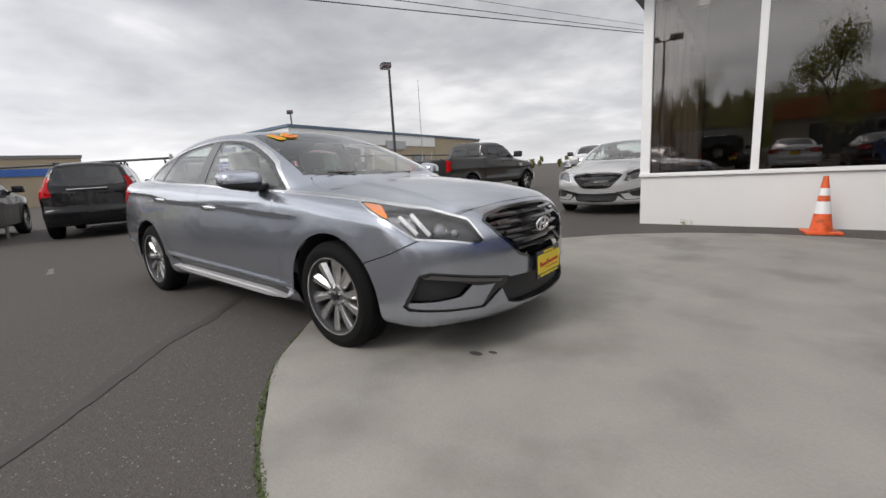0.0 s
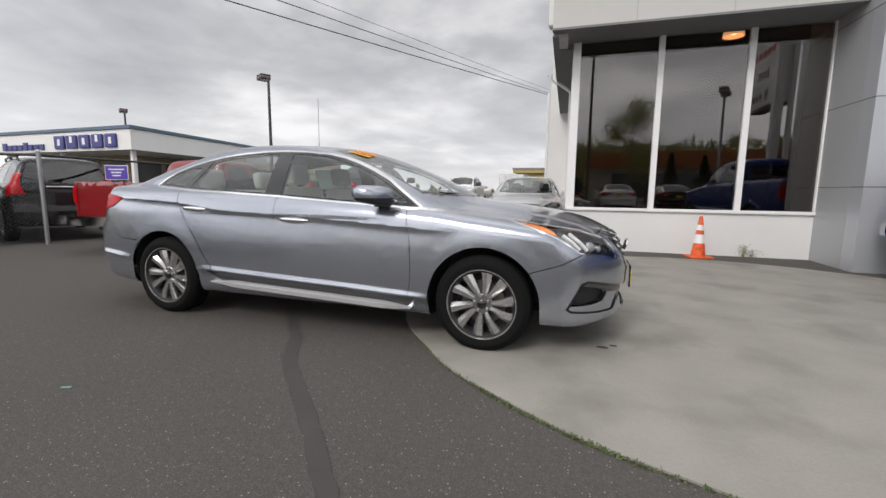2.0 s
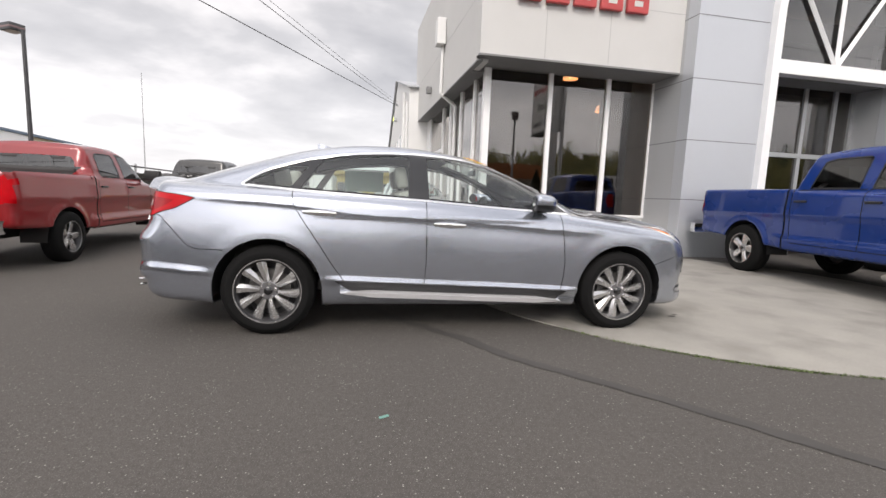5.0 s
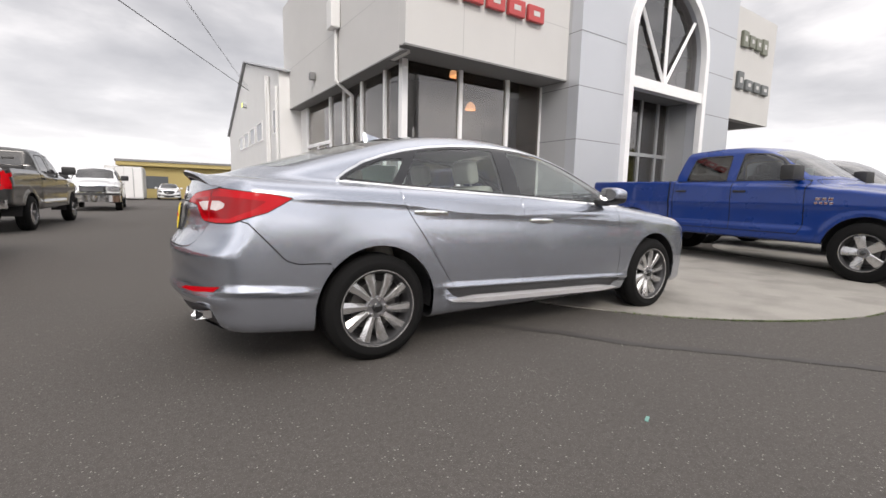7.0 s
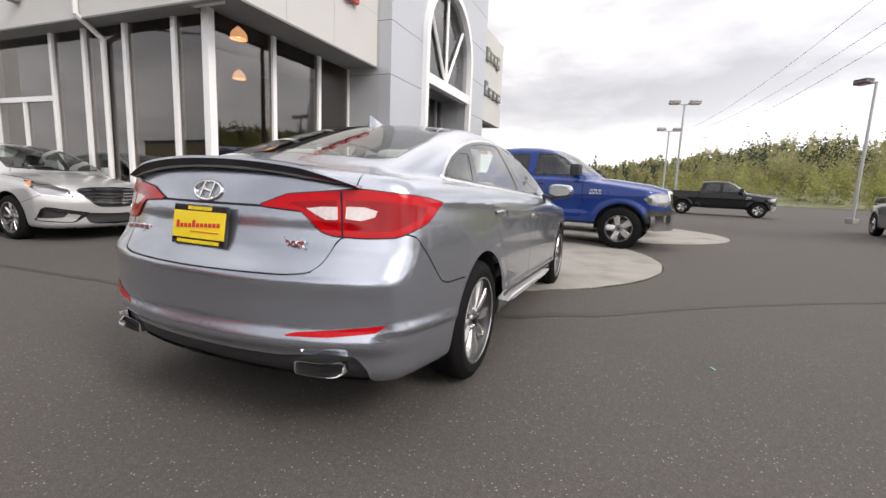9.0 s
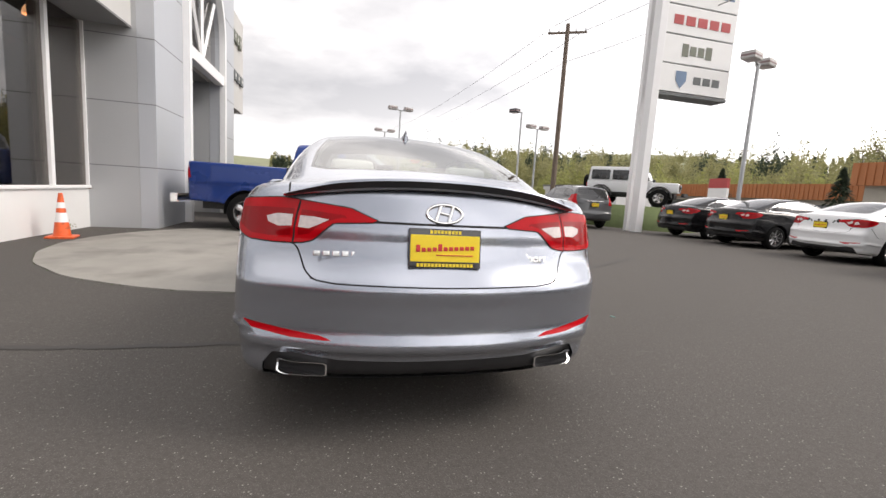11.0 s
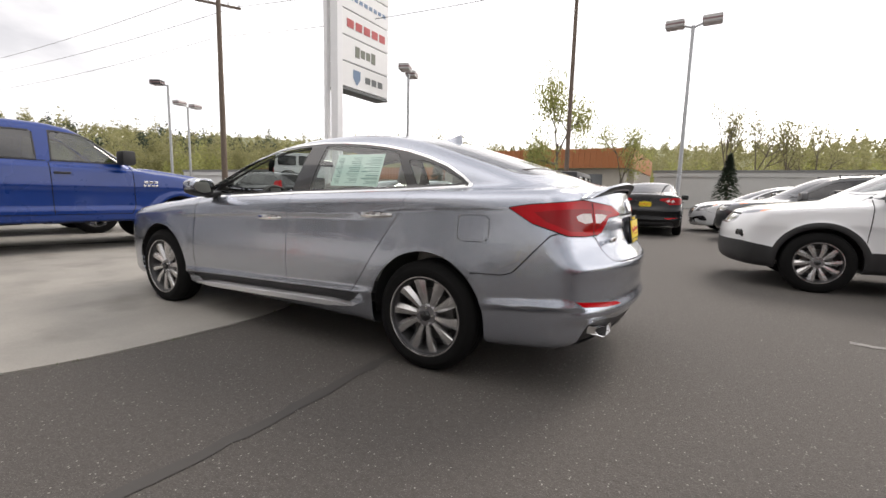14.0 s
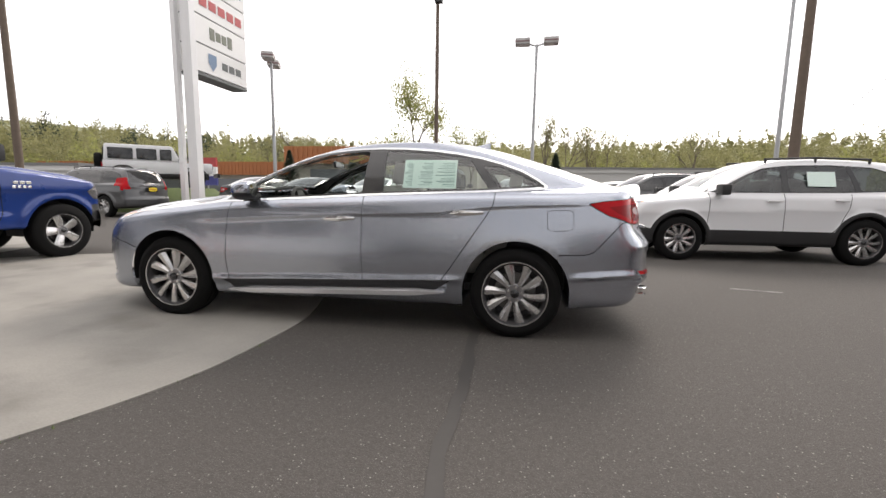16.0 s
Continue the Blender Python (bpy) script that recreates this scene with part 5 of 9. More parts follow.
def sedan_features(paint=None, glass=None, cheap=False):
    side = lambda x, y, z: (y > 0.5) & (z < 1.13) & (x < 1.0) & (x > -1.4)
    glasshouse = lambda x, y, z: (y > 0.40) & (z > 0.93) & (x < 1.1) & (x > -1.75)
    F = feature
    M_PAINT_, M_GLASS_ = paint or M_PAINT, glass or M_GLASSC
    return [
        F("hood", "top", HOOD, M_PAINT_, lambda x, y, z: (z > 0.70) & (x > 0.85), gap=0.0035, thick=0.02),
        F("cowl", "top", COWL, M_BLACKPL, lambda x, y, z: (z > 0.98) & (x > 0.78) & (x > 1.135 - 0.62 * y * y) & (x < 1.142 - 0.60 * y * y), offset=-0.01),
        F("windshield_seal", "top", [(a + (0.02 if a > 0.5 else -0.02), b + (0.02 if b > 0.4 else 0)) for a, b in WINDSHIELD], M_GLOSSBLACK, lambda x, y, z: (z > 0.97) & (x > -0.1)),
        F("windshield", "top", WINDSHIELD, M_GLASS_, lambda x, y, z: (z > 0.97) & (x > -0.1), label="clear windshield"),
        F("rear_window_seal", "top", [(a + (0.02 if a > -1.3 else -0.012), b + (0.018 if b > 0.4 else 0)) for a, b in REAR_WINDOW], M_GLOSSBLACK, lambda x, y, z: (z > 1.05) & (x < -0.9)),
        F("rear_window", "top", REAR_WINDOW, M_GLASS_, lambda x, y, z: (z > 1.05) & (x < -0.9), label="slanted clear rear window"),
        F("front_bumper", "side", FRONT_BUMPER, M_PAINT_, lambda x, y, z: (x > 1.6) & (z < 0.9), gap=0.003),
        F("rear_bumper", "side", REAR_BUMPER, M_PAINT_, lambda x, y, z: (x < -1.6) & (z < 0.9), gap=0.003),
        F("trunk_lid", "rear", TRUNK, M_PAINT_, lambda x, y, z: (x < -2.02), gap=0.0035, thick=0.02),
        F("trunk_line", "rear", [(-0.3, 0.952), (0.36, 0.952), (0.36, 0.962), (-0.3, 0.962)], M_GAP, lambda x, y, z: x < -2.2, offset=-0.002, fine=0 if cheap else 2),
        F("front_door", "side", FRONT_DOOR, M_PAINT_, side, twin=True, gap=0.003, thick=0.02),
        F("rear_door", "side", REAR_DOOR, M_PAINT_, side, twin=True, gap=0.003, thick=0.02),
        F("sill_insert", "side", SILL_INSERT, M_BLACKPL, lambda x, y, z: (y > 0.5) & (z < 0.45) & (x < 1.0) & (x > -1.0), twin=True, offset=-0.002, label="black sill insert", fine=0 if cheap else 1),
        F("fuel_door", "side", FUEL, M_PAINT_, lambda x, y, z: (y > 0.7) & (z < 1.0) & (x < -1.5), gap=0.0018, only=1),
        F("window_surround", "side", DLO, M_GLOSSBLACK, glasshouse, trim=(0.013, "window_trim", M_CHROME), twin=True),
        F("front_window", "side", [(0.845, 1.0), (0.70, 1.105), (0.50, 1.212), (0.37, 1.266), (0.1, 1.340), (-0.1, 1.362), (-0.235, 1.370), (-0.225, 1.048), (0.2, 1.022), (0.66, 0.997)], M_GLASS_, glasshouse, twin=True, offset=-0.003),
        F("rear_side_window", "side", [(-0.385, 1.056), (-0.375, 1.373), (-0.52, 1.371), (-0.74, 1.356), (-0.93, 1.332), (-1.035, 1.312), (-1.085, 1.24), (-1.19, 1.092), (-0.7, 1.070)], M_GLASS_, glasshouse, twin=True, offset=-0.003),
        F("quarter_window", "side", [(-1.255, 1.100), (-1.135, 1.262), (-1.27, 1.253), (-1.40, 1.205), (-1.52, 1.148), (-1.555, 1.118)], M_GLASS_, glasshouse, twin=True, offset=-0.003),
        F("fender_trim", "side", [(0.92, 0.957), (0.92, 0.972), (1.2, 0.945), (1.45, 0.921), (1.64, 0.898), (1.64, 0.889), (1.45, 0.909), (1.2, 0.932)], M_CHROME, lambda x, y, z: (y > 0.5) & (x > 0.88) & (x < 1.66), twin=True, offset=0.002, thick=0.004, fine=0 if cheap else 2),
        F("headlight", "nose", HEADLIGHT, M_LENS, lambda x, y, z: (x > 1.45) & (z > 0.6), twin=True, trim=(0.010, "headlight_seal", M_CHROME), label="clear projector headlight with amber corner"),
        F("amber_reflector", "nose", AMBER, M_AMBER, lambda x, y, z: (x > 1.45) & (z > 0.6), twin=True, label="amber side reflector", fine=0 if cheap else 1),
        F("taillight", "tail", TAIL, M_REDLENS, lambda x, y, z: (x < -1.8) & (z > 0.8), twin=True, offset=0.006, trim=(0.005, "taillight_seal", M_GAP), thick=0.02, label="wrap-round red tail lamp"),
        F("taillight_core", "tail", [(1.17, 0.972), (1.30, 0.985), (1.47, 0.992), (1.64, 0.992), (1.64, 0.882), (1.53, 0.875), (1.40, 0.880), (1.24, 0.925)], M_REDDEEP, lambda x, y, z: (x < -1.8) & (z > 0.8), twin=True, offset=0.006, fine=0 if cheap else 1),
        F("taillight_core_inner", "tail", [(1.68, 0.885), (1.68, 0.990), (1.80, 0.985), (1.93, 0.974), (1.86, 0.958), (1.80, 0.935), (1.74, 0.893)], M_REDDEEP, lambda x, y, z: (x < -1.8) & (z > 0.8), twin=True, offset=0.006, fine=0 if cheap else 1),
        F("reverse_lamp", "tail", REVERSE, M_CLEARLAMP, lambda x, y, z: (x < -1.8) & (z > 0.8), twin=True, offset=0.006, fine=0 if cheap else 2),
        F("reverse_lamp_inner", "tail", REVERSE_IN, M_CLEARLAMP, lambda x, y, z: (x < -1.8) & (z > 0.8), twin=True, offset=0.006, fine=0 if cheap else 2),
        F("lamp_split", "tail", [(1.652, 0.84), (1.652, 1.04), (1.664, 1.04), (1.664, 0.84)], M_GAP, lambda x, y, z: (x < -1.8) & (z > 0.853) & (z < 1.025), twin=True, offset=0.004, fine=0 if cheap else 1),
        F("grille", "front", GRILLE, M_GLOSSBLACK, lambda x, y, z: x > 2.0, offset=-0.05, trim=(0.014, "grille_frame", M_DARKCHROME)),
        F("lower_intake", "front", INTAKE, M_BLACKPL, lambda x, y, z: x > 2.0, offset=-0.04),
        F("fog_surround", "nose", FOG_FRAME, M_GLOSSBLACK, lambda x, y, z: (x > 1.8) & (z < 0.6), twin=True, offset=-0.012, fine=0 if cheap else 2),
        F("bumper_insert", "nose", FOG_PANEL, M_PAINT_, lambda x, y, z: (x > 1.8) & (z < 0.6), twin=True, offset=-0.008),
        F("fog_pocket", "nose", FOG_POCKET, M_BLACKPL, lambda x, y, z: (x > 1.8) & (z < 0.6), twin=True, offset=-0.045),
        F("running_light", "nose", DRL, M_DARKCHROME, lambda x, y, z: (x > 1.8) & (z < 0.6), twin=True, offset=-0.002, thick=0.01, fine=0 if cheap else 2),
        F("reflector", "rear", REFLECTOR, M_REDLENS, lambda x, y, z: (x < -2.0) & (z < 0.6), twin=True, offset=0.002, fine=0 if cheap else 2),
        F("diffuser", "rear", DIFFUSER, M_BLACKPL, lambda x, y, z: (x < -1.95) & (z < 0.45), offset=-0.012),
    ]


def add_seat(root, x, y, wide, mat, back=0.62, head=True):
    bm = bmesh.new()
    bm_box(bm, (x - 0.25, y - wide / 2, 0.42), (x + 0.27, y + wide / 2, 0.57), 0.05)
    part("seat_cushion", bm, mat, root, smooth=60)
    bm = bmesh.new()
    vs = bm_box(bm, (-0.08, -wide / 2, 0), (0.07, wide / 2, back), 0.05)
    part("seat_back", bm, mat, root, smooth=60, at=pose(x - 0.26, y, 0.50, 0, -14, 0))
    if head:
        for dy in ((0,) if wide < 0.8 else (-0.36, 0.36)):
            bm = bmesh.new()
            bm_box(bm, (-0.05, -0.13, 0), (0.05, 0.13, 0.18), 0.04)
            bm_tube(bm, (0, -0.06, -0.06), (0, -0.06, 0.02), 0.007, n=6)
            bm_tube(bm, (0, 0.06, -0.06), (0, 0.06, 0.02), 0.007, n=6)
            part("headrest", bm, mat, root, smooth=60, at=pose(x - 0.42, y + dy, 0.52 + back * 0.97, 0, -12, 0))


def add_interior(root, x_dash=0.72, half=0.70, wheel_y=0.37):
    boxes("cabin_floor", M_DASH, [((-1.75, -half, 0.30), (0.95, half, 0.36)), ((-1.15, -0.1, 0.36), (0.6, 0.1, 0.62))], root)
    bm = bmesh.new()
    bm_box(bm, (x_dash - 0.12, -half, 0.60), (x_dash + 0.30, half, 0.955), 0.06)
    bm_box(bm, (x_dash - 0.16, wheel_y - 0.2, 0.9), (x_dash + 0.1, wheel_y + 0.2, 0.985), 0.04)
    part("dashboard", bm, M_DASH, root, smooth=60)
    boxes("parcel_shelf", M_DASH, [((-1.95, -half, 0.98), (-1.45, half, 1.03))], root, bevel=0.01)
    for y in (-0.37, 0.37):
        add_seat(root, 0.02, y, 0.52, M_SEATS)
    add_seat(root, -0.95, 0.0, 1.30, M_SEATS, 0.58)
    bm = bmesh.new()
    bmesh.ops.create_circle(bm, segments=24, radius=0.185)
    ring = bm.edges[:]
    bm2 = bmesh.new()
    n, k = 28, 8
    vs = [[bm2.verts.new(((0.185 + 0.016 * math.cos(b)) * math.cos(a), (0.185 + 0.016 * math.cos(b)) * math.sin(a), 0.016 * math.sin(b))) for b in (2 * math.pi * j / k for j in range(k))] for a in (2 * math.pi * i / n for i in range(n))]
    for i in range(n):
        for j in range(k):
            bm2.faces.new((vs[i][j], vs[(i + 1) % n][j], vs[(i + 1) % n][(j + 1) % k], vs[i][(j + 1) % k]))
    bm_box(bm2, (-0.17, -0.03, -0.015), (0.17, 0.03, 0.01), 0.008)
    bm_box(bm2, (-0.06, -0.17, -0.02), (0.06, 0.06, 0.012), 0.01)
    bm.free()
    part("steering_wheel", bm2, M_DASH, root, smooth=50, at=pose(x_dash - 0.25, wheel_y, 0.90, 0, -68, 0) @ pose(0, 0, 0, 0, 0, 90))
    bm = bmesh.new()
    bm_box(bm, (-0.012, -0.11, -0.03), (0.012, 0.11, 0.03), 0.01)
    part("inner_mirror", bm, M_GLOSSBLACK, root, at=pose(0.30, 0.0, 1.30, 0, 12, 0))


def add_liner(root, ax, az, r, y0=0.50, y1=0.893):
    """A dark wheel house behind the arch."""
    for s in (-1, 1):
        bm = bmesh.new()
        a = [[bm.verts.new((ax + (r) * math.cos(t), s * (y - 0.05 * max(0.0, 0.6 - math.sin(t)) * (y > y0)), az + (r) * math.sin(t))) for t in np.linspace(-0.12, math.pi + 0.12, 24)] for y in (y0, y1)]
        for i in range(23):
            bm.faces.new((a[0][i], a[0][i + 1], a[1][i + 1], a[1][i]))
        bm.faces.new(a[0])
        part("wheel_house", bm, M_BLACKPL, root)


def plate(root, at, seedn=3):
    """A yellow dealer plate in a dark frame, its lettering as bars; it faces -x of its own pose."""
    p = new("dealer_plate")
    p.parent, p.matrix_basis = root, at
    bm = bmesh.new()
    bm_box(bm, (-0.006, -0.157, -0.083), (0.006, 0.157, 0.083), 0.004)
    part("plate_frame", bm, M_GLOSSBLACK, p)
    bm = bmesh.new()
    bm_box(bm, (-0.010, -0.150, -0.056), (-0.004, 0.150, 0.056), 0.002)
    part("plate_face", bm, M_YELLOW, p, "yellow dealer plate")
    bm = bmesh.new()
    for i in range(11):
        h = 0.030 if i in (0, 4) else 0.017
        y = 0.118 - i * 0.0235
        vs = bm_box(bm, (-0.0125, y - 0.0085, -0.016 + 0.0012 * i), (-0.009, y + 0.0085, -0.016 + h + 0.0012 * i), 0.003)
    bm_box(bm, (-0.0125, -0.12, -0.030), (-0.009, 0.04, -0.026))
    tagged(part("plate_print", bm, M_REDINK, p), kind="stuff")
    bm = bmesh.new()
    for z, n in ((0.069, 9), (-0.070, 16)):
        for i in range(n):
            y = (i - (n - 1) / 2) * (0.0155)
            bm_box(bm, (-0.0085, y - 0.0055, z - 0.007), (-0.005, y + 0.0055, z + 0.007))
    tagged(part("frame_print", bm, M_YELLOW, p), kind="stuff")
    return p


def make_sonata():
    car = thing("sedan", "blue-grey metallic four-door sedan with alloy wheels on the lot", "car")
    spec = sonata_curves()
    made = build_shell(car, spec, sedan_features(), M_PAINT, [(1.4025, 0.335, 0.385), (-1.4025, 0.335, 0.385)], 0.022, -1.7, 1.6, 0.62, 0.012)
    f, p, tag, faces = made["cells"]
    # the driver's window stands open: only a low strip of its pane shows
    pane_l = made.pop(("front_window", 1))
    bpy.data.objects.remove(pane_l)
    # lining behind the roof and the pillars, its grey darkened for the cabin shade
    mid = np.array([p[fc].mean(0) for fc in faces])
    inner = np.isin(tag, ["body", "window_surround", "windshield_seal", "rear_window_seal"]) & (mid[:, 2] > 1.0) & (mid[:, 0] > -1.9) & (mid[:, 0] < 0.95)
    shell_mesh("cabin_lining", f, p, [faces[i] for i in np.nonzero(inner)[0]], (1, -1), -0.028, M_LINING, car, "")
    # lamp housings behind the clear lenses
    lamp = [faces[i] for i in np.nonzero(tag == "headlight")[0]]
    cen = np.array([p[fc].mean(0) for fc in lamp])
    s_ = cen[:, 0] - cen[:, 1]
    for sd in (1, -1):
        lens = made[("headlight", sd)]
        for mat, side_ in ((M_HOUSING2, s_ < 1.235), (M_HOUSING, s_ >= 1.235)):
            shell_mesh("lamp_housing", f, p, [q for q, a in zip(lamp, side_) if a], (sd,), -0.045, mat, lens, "")
    for sd in (1, -1):
        lens = made[("headlight", sd)]
        for (s0, z0), r in (((1.405, 0.745), 0.040), ((1.52, 0.725), 0.026)):
            sel = np.argmin((s_ - s0) ** 2 + (cen[:, 2] - z0) ** 2)
            q = Vector(cen[sel])
            n = Vector(field_normals(f, cen[sel][None])[0])
            q = q - n * 0.035
            q.y *= sd
            way = Vector((0.92, 0.38 * sd, 0.0)).normalized()
            bm = bmesh.new()
            bmesh.ops.create_uvsphere(bm, u_segments=20, v_segments=12, radius=r * 0.82)
            part("projector", bm, M_PROJ, lens, smooth=180, at=Matrix.Translation(q))
            bm = bmesh.new()
            bm_tube(bm, q - way * 0.01, q + way * 0.006, r * 1.05, r * 1.1, 24)
            part("projector_ring", bm, M_CHROME, lens, smooth=40)
        for off in (0.0, 0.10):
            bm = bmesh.new()
            pts = []
            for s0, z0 in ((1.115 + off, 0.835), (1.17 + off, 0.775), (1.235 + off, 0.722)):
                sel = np.argmin((s_ - s0) ** 2 + (cen[:, 2] - z0 + 0.06 * off) ** 2)
                q = cen[sel] - field_normals(f, cen[sel][None])[0] * 0.018
                pts.append(Vector((q[0], q[1] * sd, q[2])))
            for a, b in zip(pts, pts[1:]):
                bm_tube(bm, a, b, 0.013, 0.013, 8)
            part("light_bar", bm, M_LIGHTBAR, lens, smooth=50)
    # grille bars
    for i, z in enumerate((0.575, 0.625, 0.675, 0.725, 0.770)):
        half = 0.275 + 0.33 * (z - 0.555) / 0.22 * 0.5 - 0.03
        bm = bmesh.new()
        n = 18
        rows = []
        for k in range(n + 1):
            y = -half + 2 * half * k / n
            x = spec["x_front"] + float(spec["front"](z)) - spec["front_bow"] * (abs(y) / 0.9) ** 2.4 - 0.032
            rows.append([bm.verts.new((x + dx, y, z + dz)) for dx, dz in ((0.0, -0.012), (0.014, -0.006), (0.016, 0.004), (0.0, 0.014))])
        for a, b in zip(rows, rows[1:]):
            for j in range(4):
                bm.faces.new((a[j], b[j], b[(j + 1) % 4], a[(j + 1) % 4]))
        part("grille_bar", bm, M_GLOSSBLACK, car, smooth=40)
    # oval badges: front, rear
    for x, z, face in ((2.352, 0.688, 1), (-2.361, 1.005, -1)):
        bm = bmesh.new()
        n, k = 32, 8
        vs = [[bm.verts.new((face * 0.007 * math.sin(b), (0.078 + 0.0075 * math.cos(b)) * math.cos(a), (0.040 + 0.0075 * math.cos(b)) * math.sin(a))) for b in (2 * math.pi * j / k for j in range(k))] for a in (2 * math.pi * i / n for i in range(n))]
        for i in range(n):
            for j in range(k):
                bm.faces.new((vs[i][j], vs[(i + 1) % n][j], vs[(i + 1) % n][(j + 1) % k], vs[i][(j + 1) % k]))
        for s in (-1, 1):
            bm_tube(bm, (0, s * 0.028 + 0.010, -0.033), (0, s * 0.028 - 0.010, 0.033), 0.008, n=8)
        bm_tube(bm, (0, -0.028, -0.006), (0, 0.028, 0.006), 0.007, n=8)
        part("badge", bm, M_CHROME, car, "oval chrome emblem", smooth=50, at=pose(x, 0, z, 0, 13, 0) if face < 0 else pose(x, 0, z, 0, 14, 0))
    # door handles, mirrors, sill strips
    for sd in (1, -1):
        for key, x, z in (("front_door", -0.066, 0.850), ("rear_door", -1.036, 0.913)):
            door = made[(key, sd)]
            y = 0.931
            for _ in range(12):
                y += float(-f(np.array([[x, y, z]]))[0])
            bm = bmesh.new()
            n = 14
            rows = []
            for k in range(n + 1):
                t = k / n
                xx = x - 0.125 + 0.25 * t
                lift = 0.024 * math.sin(math.pi * min(max(t, 0.02), 0.98)) ** 0.5
                h = 0.012 + 0.009 * math.sin(math.pi * t)
                rows.append([bm.verts.new((xx, sd * (y - 0.004 + a * lift), z + b * h + 0.006 * (0.5 - t))) for a, b in ((0.2, -1), (0.8, -0.9), (1.05, 0), (0.8, 0.9), (0.2, 1))])
            for a, b in zip(rows, rows[1:]):
                for j in range(4):
                    q = (a[j], b[j], b[j + 1], a[j + 1])
                    bm.faces.new(q if sd < 0 else q[::-1])
            bmesh.ops.recalc_face_normals(bm, faces=bm.faces[:])
            part("door_handle", bm, M_CHROME, door, "chrome door handle", smooth=60)
            # flat darker disc on the skin, painted for the shade in the handle hollow
            bm = bmesh.new()
            bmesh.ops.create_uvsphere(bm, u_segments=20, v_segments=10, radius=1, matrix=Matrix.LocRotScale((x, sd * (y - 0.001), z), None, (0.055, 0.004, 0.034)))
            part("handle_recess", bm, M_RECESS, door, smooth=180)
        # mirror
        mir = new("door_mirror")
        mir.parent = car
        mir.matrix_basis = pose(0.63, sd * 0.995, 1.055)
        def pod(grow, z_lo, z_hi):
            """A boxy rounded mirror pod that narrows outwards, cut level between two heights."""
            bm = bmesh.new()
            bmesh.ops.create_uvsphere(bm, u_segments=32, v_segments=20, radius=1)
            for v in bm.verts:
                c = [math.copysign(abs(q) ** 0.55, q) for q in v.co]
                out = c[1] * sd
                x = c[0] * 0.120 * (1 - 0.18 * out) if c[0] > 0 else c[0] * 0.062
                v.co = Vector((x * grow - 0.030 * out, c[1] * 0.118 * grow, c[2] * 0.066 * grow * (1 - 0.16 * out) + 0.008 * out - 0.16 * max(0, x)))
            for z, no in ((z_lo, 1), (z_hi, -1)):
                bmesh.ops.bisect_plane(bm, geom=bm.verts[:] + bm.edges[:] + bm.faces[:], plane_co=(0, 0, z), plane_no=(0, 0, no), clear_inner=True)
            return bm

        part("mirror_shell", pod(1.0, -0.022, 1.0), M_PAINT, mir, smooth=50)
        part("mirror_base", pod(0.965, -1.0, 1.0), M_BLACKPL, mir, smooth=50)
        bm = bmesh.new()
        bm_box(bm, (-0.03, -0.06, -0.02), (0.06, 0.06, 0.015), 0.012)
        part("mirror_arm", bm, M_BLACKPL, mir, at=pose(0.02, -sd * 0.125, -0.055, sd * -14, 0, 0))
        bm = bmesh.new()
        bmesh.ops.create_circle(bm, cap_ends=True, segments=24, radius=1, matrix=pose(-0.0635, 0, 0.004, 0, -90, 0) @ Matrix.Diagonal((0.050, 0.098, 1, 1)))
        for v in bm.verts:
            v.co.x -= 0.25 * (v.co.y * sd)
        part("mirror_glass", bm, M_MIRROR, mir)
        # bright strip along the sill
        bm = bmesh.new()
        rows = []
        for k in range(25):
            t = k / 24
            x = -0.885 + 1.77 * t
            y = 0.93
            z = 0.318 - 0.066 * t
            for _ in range(12):
                y += float(-f(np.array([[x, y, z]]))[0])
            h = 0.027 * min(1, 0.25 + 6 * t, 0.2 + 7 * (1 - t))
            rows.append([bm.verts.new((x + 0.03 * (b < 0) * (t < 0.1), sd * (y + a), z + b * h)) for a, b in ((-0.03, 1), (0.030, 1), (0.046, 0.5), (0.040, -0.8), (-0.02, -1))])
        for a, b in zip(rows, rows[1:]):
            for j in range(4):
                bm.faces.new((a[j], b[j], b[j + 1], a[j + 1]))
        bm.faces.new(rows[0]), bm.faces.new(rows[-1])
        bmesh.ops.recalc_face_normals(bm, faces=bm.faces[:])
        part("sill_strip", bm, M_SATIN, car, "bright satin-metal sill strip", smooth=50)
        # exhaust tip
        bm = bmesh.new()
        out = []
        for k, (dx, sc) in enumerate(((0.10, 0.94), (0.0, 1.0), (-0.004, 0.985), (-0.004, 0.915), (0.016, 0.89))):
            out.append([bm.verts.new((-2.378 + dx + 0.05 * abs(math.cos(a)) ** 3 * (math.cos(a) > 0), sd * (0.572 + sc * 0.103 * max(-1, min(1, 1.25 * math.cos(a)))), 0.343 + sc * 0.029 * max(-1, min(1, 1.35 * math.sin(a))) + 0.012 * math.cos(a))) for a in (2 * math.pi * i / 32 for i in range(32))])
        for a, b in zip(out, out[1:]):
            for i in range(32):
                bm.faces.new((a[i], a[(i + 1) % 32], b[(i + 1) % 32], b[i]))
        # flat cap, black in place of the shade inside the pipe
        hole = bmesh.new()
        hole.faces.new([hole.verts.new(v.co) for v in out[-1]])
        part("exhaust_bore", hole, M_GAP, car)
        bmesh.ops.recalc_face_normals(bm, faces=bm.faces[:])
        part("exhaust_tip", bm, M_CHROME, car, "flat chrome exhaust tip", smooth=40)
